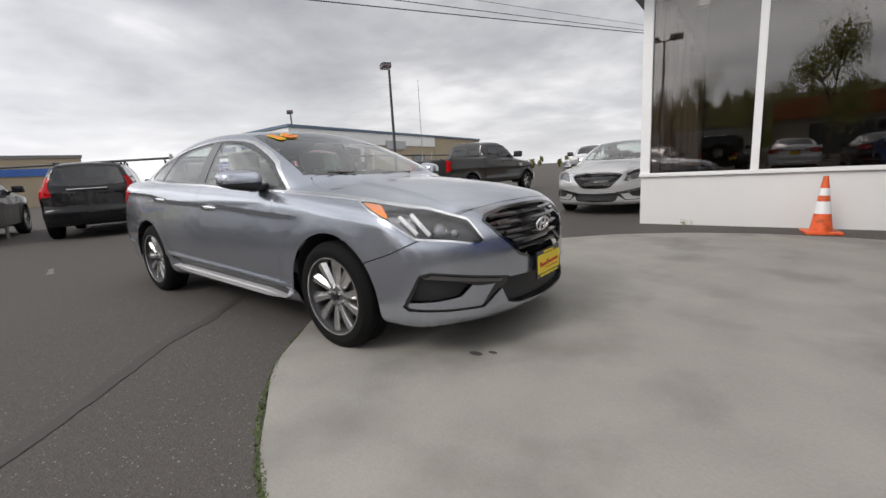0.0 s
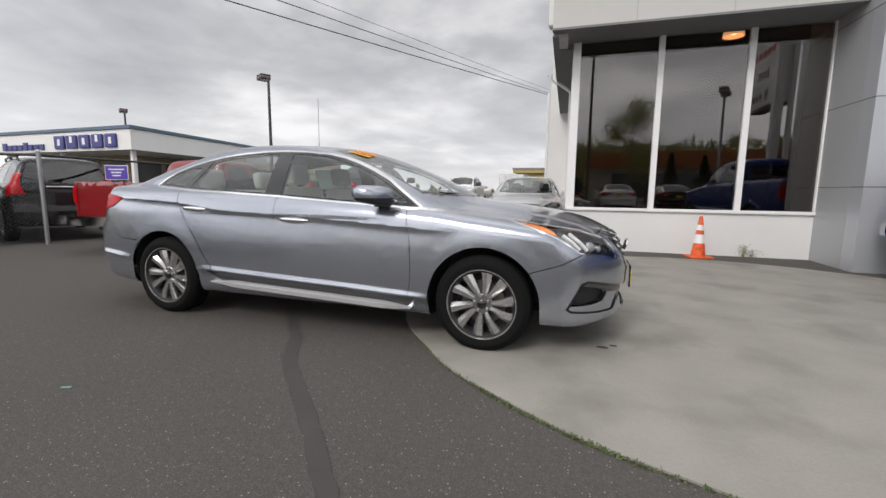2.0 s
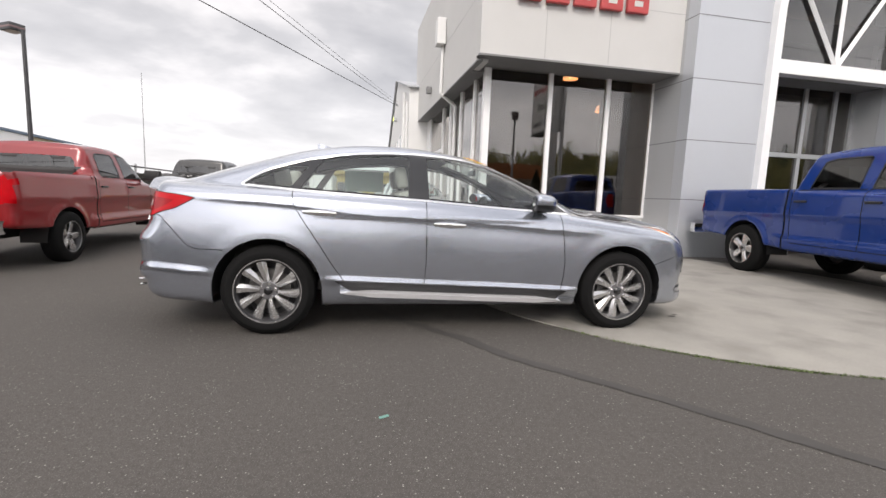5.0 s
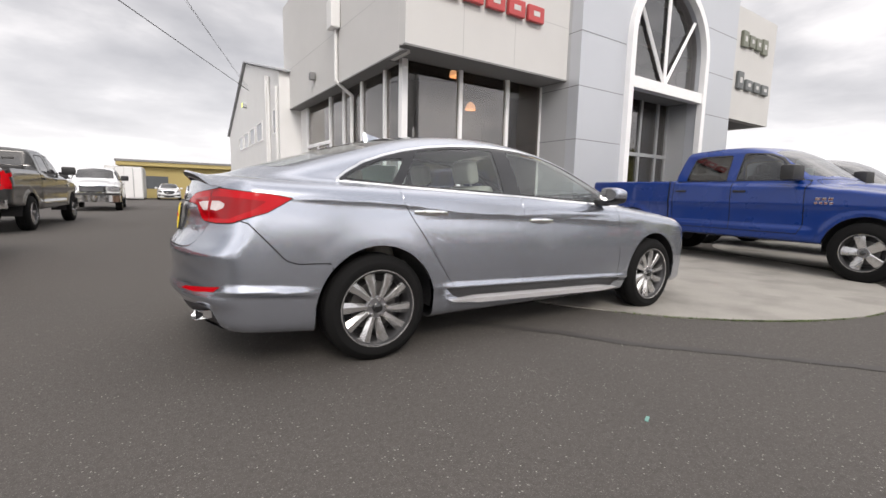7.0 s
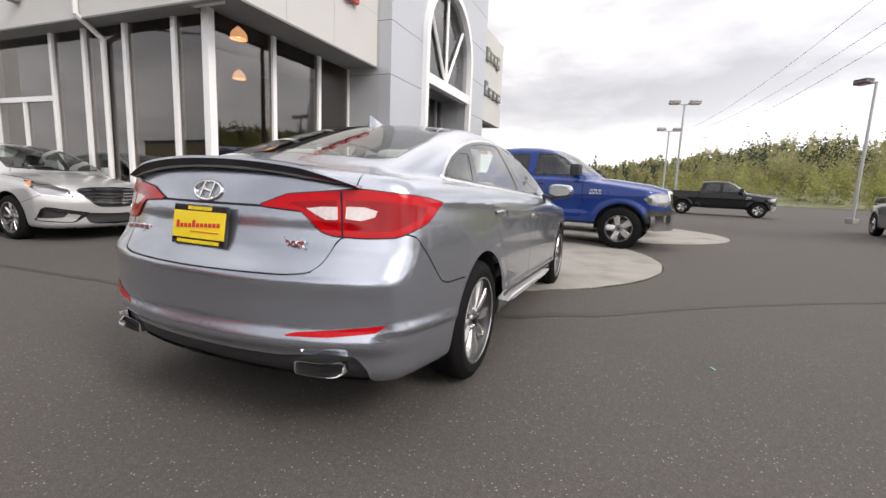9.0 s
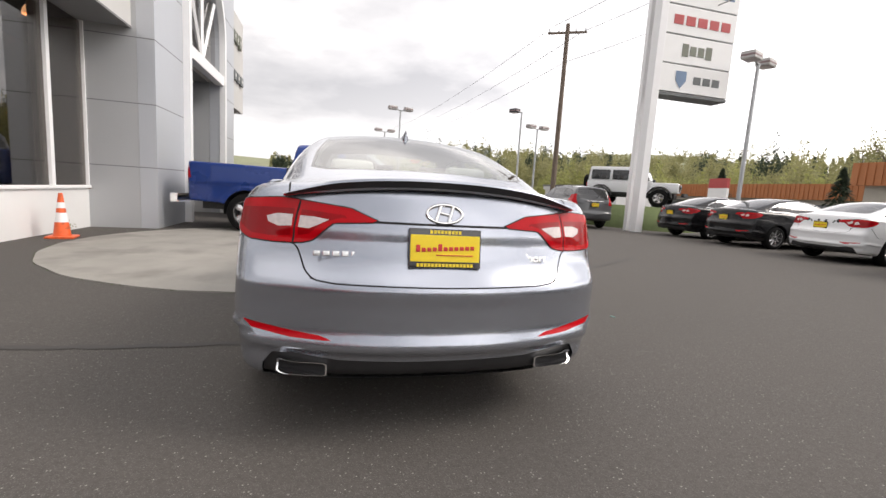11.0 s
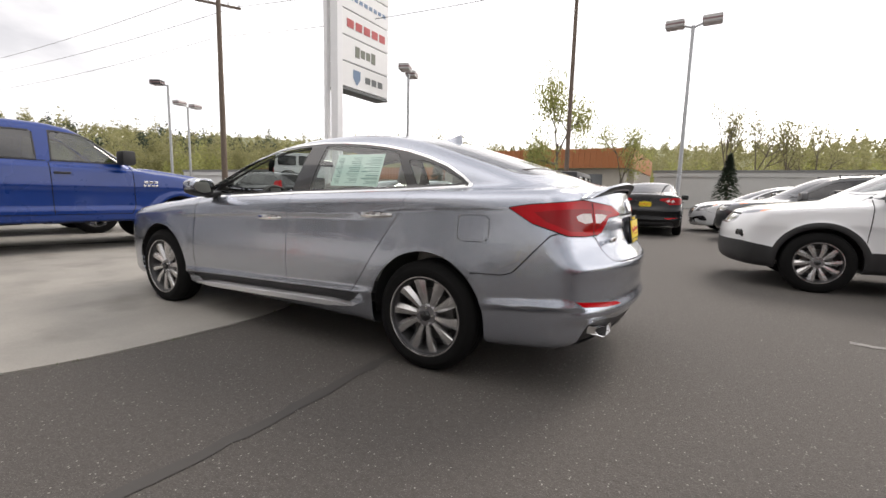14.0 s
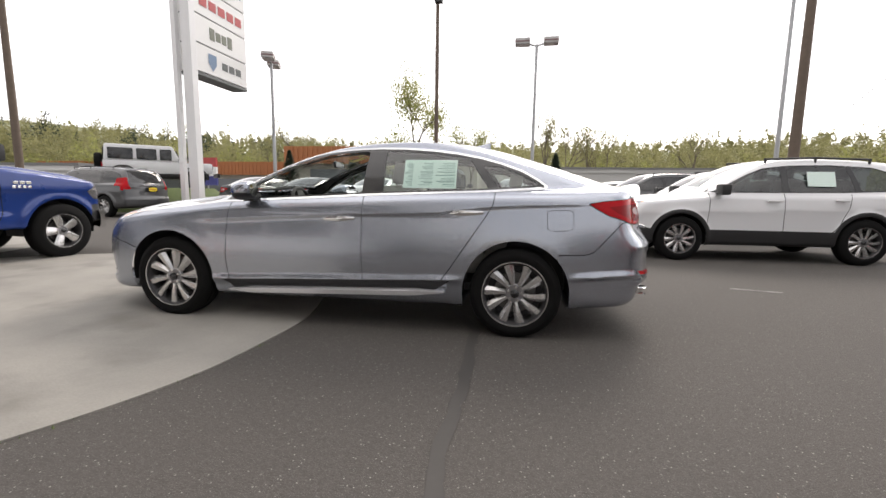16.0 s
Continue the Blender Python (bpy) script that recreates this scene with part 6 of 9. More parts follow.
        # wheels
        for ax in (1.4025, -1.4025):
            make_wheel(car, pose(ax, sd * 0.805, 0.330, 0, 20 * ax, 180 if sd > 0 else 0), 0.333, 0.215, 0.234, ("twin", 5), M_ALLOY, M_GLOSSBLACK)
        # wiper
        bm = bmesh.new()
        bm_tube(bm, (1.12, sd * 0.1 + 0.08, 1.045), (0.98, sd * 0.1 - 0.42, 1.075), 0.007, 0.005, 6)
        part("wiper", bm, M_BLACKPL, car)
    for ax in (1.4025, -1.4025):
        add_liner(car, ax, 0.335, 0.392)
    # boot lip spoiler
    bm = bmesh.new()
    n = 40
    rows = []
    for k in range(n + 1):
        y = -0.665 + 1.33 * k / n
        e = min(1.0, 3.2 * (1 - abs(y) / 0.668))
        x = -2.343 + 0.20 * (abs(y) / 0.9) ** 2.2
        z = 1.114 - 0.070 * (abs(y) / 0.67) ** 2.2
        rows.append([bm.verts.new((x + dx, y, z + dz * (0.25 + 0.75 * e))) for dx, dz in ((0.16, -0.012), (0.08, 0.012), (0.0, 0.028), (-0.024, 0.034), (-0.028, 0.024), (-0.012, 0.006), (0.0, -0.012))])
    for a, b in zip(rows, rows[1:]):
        for j in range(6):
            bm.faces.new((a[j], b[j], b[j + 1], a[j + 1]))
    bm.faces.new(rows[0]), bm.faces.new(rows[-1])
    bmesh.ops.recalc_face_normals(bm, faces=bm.faces[:])
    lip = part("boot_spoiler", bm, M_PAINT, car, smooth=32)
    bm = bmesh.new()
    rows = []
    for k in range(n + 1):
        y = -0.655 + 1.31 * k / n
        x = -2.343 + 0.20 * (abs(y) / 0.9) ** 2.2
        z = 1.114 - 0.070 * (abs(y) / 0.67) ** 2.2
        e = 0.25 + 0.75 * min(1.0, 3.2 * (1 - abs(y) / 0.668))
        rows.append([bm.verts.new((x + dx, y, z + dz * e)) for dx, dz in ((-0.031, 0.023), (-0.025, 0.016), (-0.010, 0.002), (0.002, -0.013))])
    for a, b in zip(rows, rows[1:]):
        for j in range(3):
            bm.faces.new((a[j], b[j], b[j + 1], a[j + 1]))
    part("spoiler_underside", bm, M_BLACKPL, lip)
    # shark-fin aerial
    bm = bmesh.new()
    rows = [[bm.verts.new((x, s * w, z)) for s in (-1, 1)] + [bm.verts.new((x, 0, z + h))] for x, w, h, z in ((-0.93, 0.008, 0.006, 1.452), (-1.0, 0.028, 0.022, 1.444), (-1.08, 0.034, 0.055, 1.431), (-1.135, 0.026, 0.082, 1.420), (-1.15, 0.010, 0.078, 1.417))]
    for a, b in zip(rows, rows[1:]):
        for j in range(3):
            bm.faces.new((a[j], b[j], b[(j + 1) % 3], a[(j + 1) % 3]))
    bm.faces.new(rows[-1])
    bmesh.ops.recalc_face_normals(bm, faces=bm.faces[:])
    part("roof_aerial", bm, M_PAINT, car, smooth=45)
    plate(car, pose(-2.405, 0, 0.862, 0, 8, 0))
    plate(car, pose(2.385, 0, 0.455, 0, 0, 180))
    for y0, n, w in ((0.43, 6, 0.038),):
        bm = bmesh.new()
        for i in range(n):
            yy = y0 + ((n - 1) / 2 - i) * w
            bm_box(bm, (-0.004, yy - w * 0.36, -0.011), (0.004, yy + w * 0.36, 0.011), 0.003)
        model = part("model_badge", bm, M_CHROME, car, at=pose(-2.412 + 0.055, 0, 0.822, 0, 8, 0))
    sport = text_on("Sport", 0.052, M_CHROME, car, "trim_badge", extrude=0.004, fat=0.001)
    sport.matrix_basis = Matrix(((0, 0, -1, -2.350), (-1, 0, 0, -0.44), (0, 1, 0, 0.822), (0, 0, 0, 1))) @ pose(0, 0, 0, -8, 0, 0)
    add_interior(car)
    # year decal on the windshield, price sheet in the rear side window
    pts = np.array([[0.25, -0.37, z] for z in np.linspace(1.2, 1.5, 300)])
    spot = Vector((0.25, -0.37, pts[np.argmax(f(pts) > 0)][2]))
    nn = Vector(field_normals(f, np.array([spot]))[0])
    up = Vector((-1, 0, 0)) - nn * Vector((-1, 0, 0)).dot(nn)
    up.normalize()
    m = Matrix((up.cross(nn), up, nn)).transposed().to_4x4()
    for lift, fat, mat in ((0.006, 0.020, M_YELLOW), (0.009, 0.006, M_ORANGE)):
        m.translation = spot + nn * lift
        dec = text_on("16", 0.22, mat, car, "year_decal", fat=fat)
        dec.matrix_basis = m
        tagged(dec, "orange year numerals with yellow edge on the windshield")
    bm = bmesh.new()
    bm_box(bm, (-0.205, -0.001, -0.118), (0.205, 0.001, 0.118))
    sheet = part("price_sheet", bm, M_PAPER, car, "pale green printed price sheet behind the rear side window", at=pose(-0.735, 0.722, 1.195, 23, 0, 0))
    bm = bmesh.new()
    rng = random.Random(4)
    for col, x0, x1 in ((0, -0.19, -0.04), (1, -0.02, 0.10), (2, 0.135, 0.195)):
        z = 0.09
        while z > -0.10:
            h = rng.choice((0.003, 0.003, 0.006))
            bm_box(bm, (x0, 0.0012, z - h), (x0 + (x1 - x0) * rng.uniform(0.5, 1.0), 0.0022, z))
            z -= h + rng.uniform(0.005, 0.012)
    tagged(part("sheet_print", bm, M_INK, sheet), kind="stuff")
    return car


def text_on(words, size, mat, parent, name, extrude=0.001, fat=0.004):
    cu = bpy.data.curves.new(name, "FONT")
    cu.body, cu.size, cu.extrude = words, size, extrude
    cu.align_x, cu.align_y, cu.offset = "CENTER", "CENTER", fat
    tmp = bpy.data.objects.new(name, cu)
    me = bpy.data.meshes.new_from_object(tmp)
    bpy.data.objects.remove(tmp)
    me.materials.clear()
    me.materials.append(mat)
    ob = new(name, me)
    ob.parent = parent
    return ob


M_LIGHTBAR = surf("white_light_guide", (0.85, 0.85, 0.86), 0.2, coat=0.5)
M_HOUSING = surf("lamp_housing", (0.05, 0.05, 0.053), 0.2, metal=0.4, var=0.3, scale=25)
M_HOUSING2 = surf("lamp_reflector", (0.36, 0.36, 0.37), 0.2, metal=0.85, var=0.2, scale=18)
M_PROJ = surf("projector_glass", (0.25, 0.27, 0.30), 0.05, coat=1.0)
# paint tone darkened for the shade in the handle hollow
M_RECESS = surf("handle_recess_shade", (0.10, 0.11, 0.125), 0.4, metal=0.4)
M_MIRROR = surf("mirror_silver", (0.85, 0.85, 0.86), 0.02, metal=1.0, var=0.0, fine=0.0)
M_SATIN = surf("satin_metal", (0.82, 0.82, 0.83), 0.25, metal=0.6, var=0.04)
sonata = make_sonata()

# ---- the other vehicles ----
M_SILVER = car_paint("silver_paint", (0.50, 0.50, 0.50), 0.5, 0.3)
M_WHITEP = car_paint("white_car_paint", (0.78, 0.79, 0.80), 0.0, 0.35, 0.01)
M_BLACKP = car_paint("black_car_paint", (0.008, 0.008, 0.009), 0.0, 0.25, 0.02, 0.5)
M_BLUEP = car_paint("deep_blue_paint", (0.0018, 0.031, 0.195), 0.15, 0.28, 0.02, 0.6)
M_BLUEP.node_tree.nodes["Principled BSDF"].inputs["Specular IOR Level"].default_value = 0.4
M_BLACKP.node_tree.nodes["Principled BSDF"].inputs["Specular IOR Level"].default_value = 0.2
M_REDP = car_paint("red_car_paint", (0.23, 0.006, 0.009), 0.1, 0.3)
M_GREYP = car_paint("dark_grey_paint", (0.020, 0.0195, 0.019), 0.25, 0.3)
M_MAROON = car_paint("maroon_paint", (0.10, 0.014, 0.016), 0.3, 0.3)
M_VAN = car_paint("charcoal_van_paint", (0.07, 0.072, 0.076), 0.45, 0.3)


def zero2(x, y):
    return 0.0 * x


def suv_curves(k=1.0):
    """A five-door utility car; k stretches the body behind the front seats."""
    r = lambda x: x if x > 0 else x * k
    X = lambda rows: [(r(a), b) for a, b in rows]

    def relief(x, z):
        e = z - (0.82 - 0.03 * x)
        out = -0.018 * np.where(e < 0, 1 - np.exp(e / 0.08), 0)
        for ax in (1.35, -1.35 * k):
            rr = np.hypot(x - ax, z - 0.36)
            out = out + 0.022 * np.exp(-(((rr - 0.43) / 0.05) ** 2)) * (z > 0.25)
        return out

    return dict(
        top=curve(X([(2.45, 0.55), (2.26, 0.80), (2.15, 0.92), (1.95, 0.99), (1.6, 1.045), (1.2, 1.085), (0.8, 1.10), (0, 1.10), (-1, 1.12), (-2.0, 1.14), (-2.5, 1.1)]), 0.05),
        crown=curve([(-2.5, 0.02), (0.6, 0.04), (1.2, 0.06), (2.3, 0.05)], 0.1), lid_relief=zero2,
        wide=curve(X([(-2.6, 0.72), (-2.2, 0.86), (-1.7, 0.905), (-1, 0.915), (0.8, 0.91), (1.4, 0.915), (1.8, 0.895), (2.05, 0.83), (2.4, 0.66)]), 0.1),
        tall=curve([(0.0, -0.10), (0.25, -0.03), (0.45, 0), (0.8, 0), (1.0, -0.02), (1.1, -0.04), (1.25, -0.1)], 0.04, 0, 2),
        relief=relief, x_front=2.28, x_rear=-2.25 * k, front_bow=0.30, rear_bow=0.22, bow_power=2.3,
        front=curve([(0.0, -0.2), (0.3, -0.02), (0.4, 0), (0.65, 0), (0.8, -0.03), (0.95, -0.12), (1.1, -0.3)], 0.03, 0, 2),
        rear=curve([(0.0, -0.2), (0.3, -0.04), (0.42, 0), (0.62, 0.0), (0.68, -0.05), (1.0, -0.07), (1.2, -0.12), (2, -0.5)], 0.02, 0, 2),
        floor=curve([(-2.6, 0.36), (-1.8, 0.27), (1.8, 0.25), (2.4, 0.28)], 0.06),
        roof=curve(X([(1.55, 0.88), (1.15, 1.11), (0.5, 1.475), (0.2, 1.60), (-0.2, 1.66), (-0.8, 1.68), (-1.5, 1.655), (-2.0, 1.60), (-2.5, 1.52)]), 0.09),
        cabin_wide=curve(X([(-2.5, 0.74), (-2.0, 0.80), (-1.2, 0.845), (0, 0.855), (0.6, 0.85), (1.0, 0.81), (1.5, 0.7)]), 0.1),
        cab_rear=curve([(0.5, -2.2 * k), (1.08, -2.17 * k), (1.6, -1.86 * k), (2.0, -1.6 * k)], 0.05, 0, 3),
        belt_z=1.08, tumble=0.30, tumble2=0.30, bow=0.16, mid=-0.2, roof_crown=0.03, cab_round=0.07, fillet=0.03, round=0.07,
    )


def suv_features(paint, glass, clad, k=1.0):
    r = lambda x: x if x > 0 else x * k
    X = lambda rows: [(r(a), b) for a, b in rows]
    gh = lambda x, y, z: (y > 0.42) & (z > 1.0) & (x < 1.2)
    side = lambda x, y, z: (y > 0.5) & (z < 1.2)
    F = feature
    out = [
        F("windshield", "top", [(1.02, -0.3), (1.02, 0), (0.93, 0.45), (0.80, 0.63), (0.35, 0.57), (0.18, 0.52), (0.2, 0), (0.2, -0.3)], glass, lambda x, y, z: (z > 1.05) & (x > 0.0)),
        F("hood", "top", [(1.06, -0.3), (1.06, 0), (0.97, 0.45), (0.86, 0.66), (1.5, 0.76), (1.95, 0.70), (2.12, 0.5), (2.16, 0), (2.16, -0.3)], paint, lambda x, y, z: (z > 0.8) & (x > 0.8), gap=0.005),
        F("front_door", "side", X([(0.92, 1.12), (0.95, 0.6), (0.86, 0.42), (-0.18, 0.42), (-0.16, 1.12)]), paint, side, twin=True, gap=0.005),
        F("rear_door", "side", X([(-0.16, 1.12), (-0.18, 0.42), (-0.80, 0.42), (-0.96, 0.60), (-1.08, 0.9), (-1.12, 1.13)]), paint, side, twin=True, gap=0.005),
        F("window_surround", "side", X([(0.90, 1.10), (0.35, 1.40), (0.1, 1.50), (-0.3, 1.545), (-0.9, 1.555), (-1.5, 1.52), (-1.86, 1.40), (-1.90, 1.28), (-1.80, 1.15), (-1, 1.12), (0, 1.105)]), M_GLOSSBLACK, gh, twin=True),
        F("front_window", "side", X([(0.80, 1.12), (0.33, 1.375), (0.1, 1.475), (-0.14, 1.508), (-0.14, 1.125)]), glass, gh, twin=True, offset=-0.003),
        F("rear_side_window", "side", X([(-0.24, 1.125), (-0.24, 1.52), (-0.8, 1.532), (-1.1, 1.525), (-1.18, 1.14)]), glass, gh, twin=True, offset=-0.003),
        F("quarter_window", "side", X([(-1.27, 1.15), (-1.18, 1.52), (-1.5, 1.50), (-1.8, 1.39), (-1.84, 1.28), (-1.75, 1.17)]), glass, gh, twin=True, offset=-0.003),
        F("rear_window", "rear", [(-0.3, 1.13), (0, 1.13), (0.66, 1.15), (0.54, 1.52), (0, 1.56), (-0.3, 1.56)], glass, lambda x, y, z: x < -1.6 * k),
        F("headlight", "nose", [(0.95, 0.99), (1.3, 0.985), (1.62, 0.93), (1.60, 0.89), (1.25, 0.91), (1.0, 0.955)], M_HOUSING2, lambda x, y, z: (x > 1.5) & (z > 0.7), twin=True),
        F("amber_marker", "nose", [(0.97, 0.982), (1.17, 0.978), (1.17, 0.925), (1.03, 0.953)], M_AMBER, lambda x, y, z: (x > 1.5) & (z > 0.7), twin=True),
        F("grille", "front", [(-0.3, 0.90), (0.5, 0.90), (0.54, 0.82), (0.42, 0.76), (-0.3, 0.76)], M_GLOSSBLACK, lambda x, y, z: x > 1.9, offset=-0.02),
        F("lower_bumper", "side", [(2.6, 0.1), (1.7, 0.1), (1.75, 0.5), (2.1, 0.56), (2.6, 0.56)], clad, lambda x, y, z: (x > 1.6) & (z < 0.7)),
        F("fog_lamp", "front", [(0.60, 0.62), (0.74, 0.62), (0.72, 0.70), (0.60, 0.69)], M_GLOSSBLACK, lambda x, y, z: x > 1.6, twin=True),
        F("sill_cladding", "side", X([(1.75, 0.58), (1.75, 0.1), (-1.75, 0.1), (-1.75, 0.58), (-0.95, 0.51), (0.95, 0.51)]), clad, lambda x, y, z: (y > 0.4) & (z < 0.6) & (np.abs(x) < 1.2), twin=True),
        F("rear_cladding", "side", X([(-2.6, 0.1), (-1.7, 0.1), (-1.7, 0.5), (-2.6, 0.52)]), clad, lambda x, y, z: (x < -1.6) & (z < 0.6)),
        F("taillight", "rear", [(0.62, 0.92), (0.86, 0.92), (0.86, 1.10), (0.74, 1.30), (0.66, 1.30), (0.68, 1.08)], M_REDLENS, lambda x, y, z: (x < -1.75 * k) & (z > 0.8), twin=True, offset=0.004),
    ]
    if clad is not paint:
        for nm, ax in (("front_arch_trim", 1.35), ("rear_arch_trim", -1.35 * k)):
            ring = [(ax + 0.47 * math.cos(a), 0.36 + 0.47 * math.sin(a)) for a in np.linspace(-0.3, math.pi + 0.3, 30)]
            out.append(F(nm, "side", ring, clad, lambda x, y, z: (y > 0.5) & (z < 0.9), twin=True))
    return out


def pickup_curves():
    def relief(x, z):
        out = -0.024 * np.where(z < 1.0, 1 - np.exp((z - 1.0) / 0.05), 0) + 0.020 * step01(0.70, 0.64, z) * step01(1.3, 1.1, x) * step01(-1.3, -1.1, x)
        for ax in (1.85, -1.85):
            rr = np.hypot(x - ax, z - 0.40)
            out = out + 0.020 * np.exp(-(((rr - 0.50) / 0.05) ** 2)) * (z > 0.3)
        return out

    return dict(
        top=curve([(3.1, 0.8), (2.86, 1.02), (2.75, 1.10), (2.3, 1.225), (1.6, 1.315), (1.2, 1.335), (0, 1.345), (-0.9, 1.355), (-1.0, 1.385), (-3.2, 1.405)], 0.03),
        crown=curve([(-3.2, 0.0), (-1.0, 0.0), (1.2, 0.05), (2.8, 0.06)], 0.1), lid_relief=lambda x, y: 0.022 * np.tanh((0.52 - y) / 0.04) * step01(1.2, 1.5, x),
        wide=curve([(-3.4, 0.94), (-2.9, 0.965), (-1, 0.985), (1.6, 0.985), (2.3, 0.965), (2.65, 0.92), (3.0, 0.8)], 0.08),
        tall=curve([(0.0, -0.06), (0.4, -0.02), (0.6, 0), (1.0, 0), (1.2, -0.015), (1.4, -0.03)], 0.04, 0, 2),
        relief=relief, x_front=2.72, x_rear=-3.05, front_bow=0.30, rear_bow=0.05, bow_power=2.6,
        front=curve([(0.0, 0.0), (0.5, 0.02), (0.9, 0.0), (1.1, -0.04), (1.3, -0.15)], 0.03, 0, 2),
        rear=curve([(0, 0), (0.7, 0.0), (1.3, 0.0), (1.5, 0)], 0.03, 0, 2),
        floor=curve([(-3.2, 0.62), (-1, 0.46), (2, 0.46), (3, 0.55)], 0.06),
        roof=curve([(1.75, 1.13), (1.38, 1.335), (0.74, 1.79), (0.45, 1.91), (0.1, 1.96), (-0.4, 1.97), (-0.9, 1.94), (-1.3, 1.89)], 0.06),
        cabin_wide=curve([(-1.3, 0.90), (0, 0.91), (0.7, 0.90), (1.2, 0.85), (1.6, 0.78)], 0.1),
        cab_rear=curve([(0.5, -1.02), (1.3, -1.02), (1.9, -0.90), (2.2, -0.8)], 0.03, 0, 3),
        belt_z=1.345, tumble=0.28, tumble2=0.15, bow=0.14, mid=0.2, roof_crown=0.03, cab_round=0.08, fillet=0.02, round=0.05,
        bed=(-2.98, -1.08, 0.86, 0.92),
    )


def pickup_features(paint, glass):
    gh = lambda x, y, z: (y > 0.42) & (z > 1.2) & (x < 1.3) & (x > -1.2)
    side = lambda x, y, z: (y > 0.6) & (z < 1.40)
    F = feature
    return [
        F("windshield", "top", [(1.26, -0.3), (1.26, 0), (1.16, 0.5), (1.05, 0.70), (0.52, 0.63), (0.50, 0), (0.50, -0.3)], glass, lambda x, y, z: (z > 1.24) & (x > 0.2)),
        F("hood", "top", [(1.32, -0.3), (1.32, 0), (1.22, 0.5), (1.14, 0.72), (1.9, 0.78), (2.5, 0.74), (2.72, 0.55), (2.74, 0), (2.74, -0.3)], paint, lambda x, y, z: (z > 1.05) & (x > 1.0), gap=0.005),
        F("front_door", "side", [(1.12, 1.37), (1.14, 0.7), (1.08, 0.58), (0.10, 0.58), (0.08, 1.37)], paint, side, twin=True, gap=0.006),
        F("rear_door", "side", [(0.08, 1.37), (0.10, 0.58), (-0.92, 0.58), (-0.96, 0.8), (-0.96, 1.37)], paint, side, twin=True, gap=0.006),
        F("front_window", "side", [(1.02, 1.385), (0.66, 1.71), (0.5, 1.78), (0.15, 1.805), (0.13, 1.39)], glass, gh, twin=True, offset=-0.004, trim=(0.02, "window_surround", M_BLACKPL)),
        F("rear_side_window", "side", [(-0.06, 1.39), (-0.06, 1.785), (-0.55, 1.785), (-0.68, 1.75), (-0.74, 1.40)], M_GLASST, gh, twin=True, offset=-0.004, trim=(0.02, "window_surround", M_BLACKPL)),
        F("cab_gap", "side", [(-1.062, 1.6), (-1.03, 1.6), (-1.03, 0.4), (-1.062, 0.4)], M_GAP, lambda x, y, z: (y > 0.6) & (z < 1.38), twin=True, offset=-0.012, fine=1),
        F("rear_window", "rear", [(-0.3, 1.40), (0.64, 1.40), (0.58, 1.74), (-0.3, 1.76)], glass, lambda x, y, z: (x < -0.7) & (x > -1.3) & (z > 1.3), offset=-0.004),
        F("tailgate", "rear", [(-0.3, 1.5), (0.76, 1.5), (0.76, 0.72), (-0.3, 0.72)], paint, lambda x, y, z: (x < -2.98) & (z > 0.6), gap=0.006),
        F("taillight", "rear", [(0.79, 1.30), (1.1, 1.30), (1.1, 0.95), (0.79, 0.95)], M_REDLENS, lambda x, y, z: (x < -2.95) & (z > 0.8), twin=True, offset=0.006),
        F("headlight", "nose", [(1.26, 0.99), (1.44, 1.06), (1.75, 1.09), (2.16, 1.07), (2.19, 0.89), (1.95, 0.83), (1.40, 0.86)], M_HOUSING2, lambda x, y, z: (x > 2.1) & (z > 0.8), twin=True, offset=0.004, label="clear rectangular headlight"),
        F("grille", "front", [(-0.3, 1.09), (0.46, 1.08), (0.44, 0.80), (-0.3, 0.78)], M_GLOSSBLACK, lambda x, y, z: x > 2.4, offset=-0.02, trim=(0.05, "grille_frame", M_CHROME)),
        F("lower_valance", "side", [(3.2, 0.1), (2.0, 0.1), (2.27, 0.55), (2.29, 0.78), (3.2, 0.78)], M_BLACKPL, lambda x, y, z: (x > 2.2) & (z < 0.9)),
    ]


def chrome_bar(root, name, x, z, half, h, deep, bow, mat, drop=0.0):
    bm = bmesh.new()
    n = 16
    rows = []
    for k in range(n + 1):
        y = -half + 2 * half * k / n
        xx = x - math.copysign(bow * (abs(y) / half) ** 2.6, x)
        rows.append([bm.verts.new((xx + math.copysign(a, x), y, z + b * h)) for a, b in ((-deep, -1), (0, -0.9), (0.03, -0.4), (0.03, 0.5), (0.0, 1), (-deep, 1))])
    for a, b in zip(rows, rows[1:]):
        for j in range(6):
            bm.faces.new((a[j], b[j], b[(j + 1) % 6], a[(j + 1) % 6]))
    bm.faces.new(rows[0]), bm.faces.new(rows[-1])
    bmesh.ops.recalc_face_normals(bm, faces=bm.faces[:])
    return part(name, bm, mat, root, smooth=40)


def add_mirrors(root, x, y, z, size, mat):
    for sd in (1, -1):
        bm = bmesh.new()
        bm_box(bm, (-0.06 * size, -0.12 * size, -0.08 * size), (0.09 * size, 0.12 * size, 0.10 * size), 0.035 * size)
        bm_box(bm, (-0.02, -sd * 0.12 * size - 0.07, -0.07 * size), (0.05, -sd * 0.12 * size + 0.07, -0.02 * size), 0.01)
        part("door_mirror", bm, mat, root, smooth=50, at=pose(x, sd * y, z))


def add_handles(root, rows, y, mat):
    for sd in (1, -1):
        for x, z in rows:
            bm = bmesh.new()
            bm_box(bm, (x - 0.10, sd * y - 0.018, z - 0.016), (x + 0.10, sd * y + 0.020, z + 0.016), 0.012)
            part("door_handle", bm, mat, root, smooth=50)


def rear_plate(root, x, z):
    plate(root, pose(x, 0, z, 0, 0, 0))


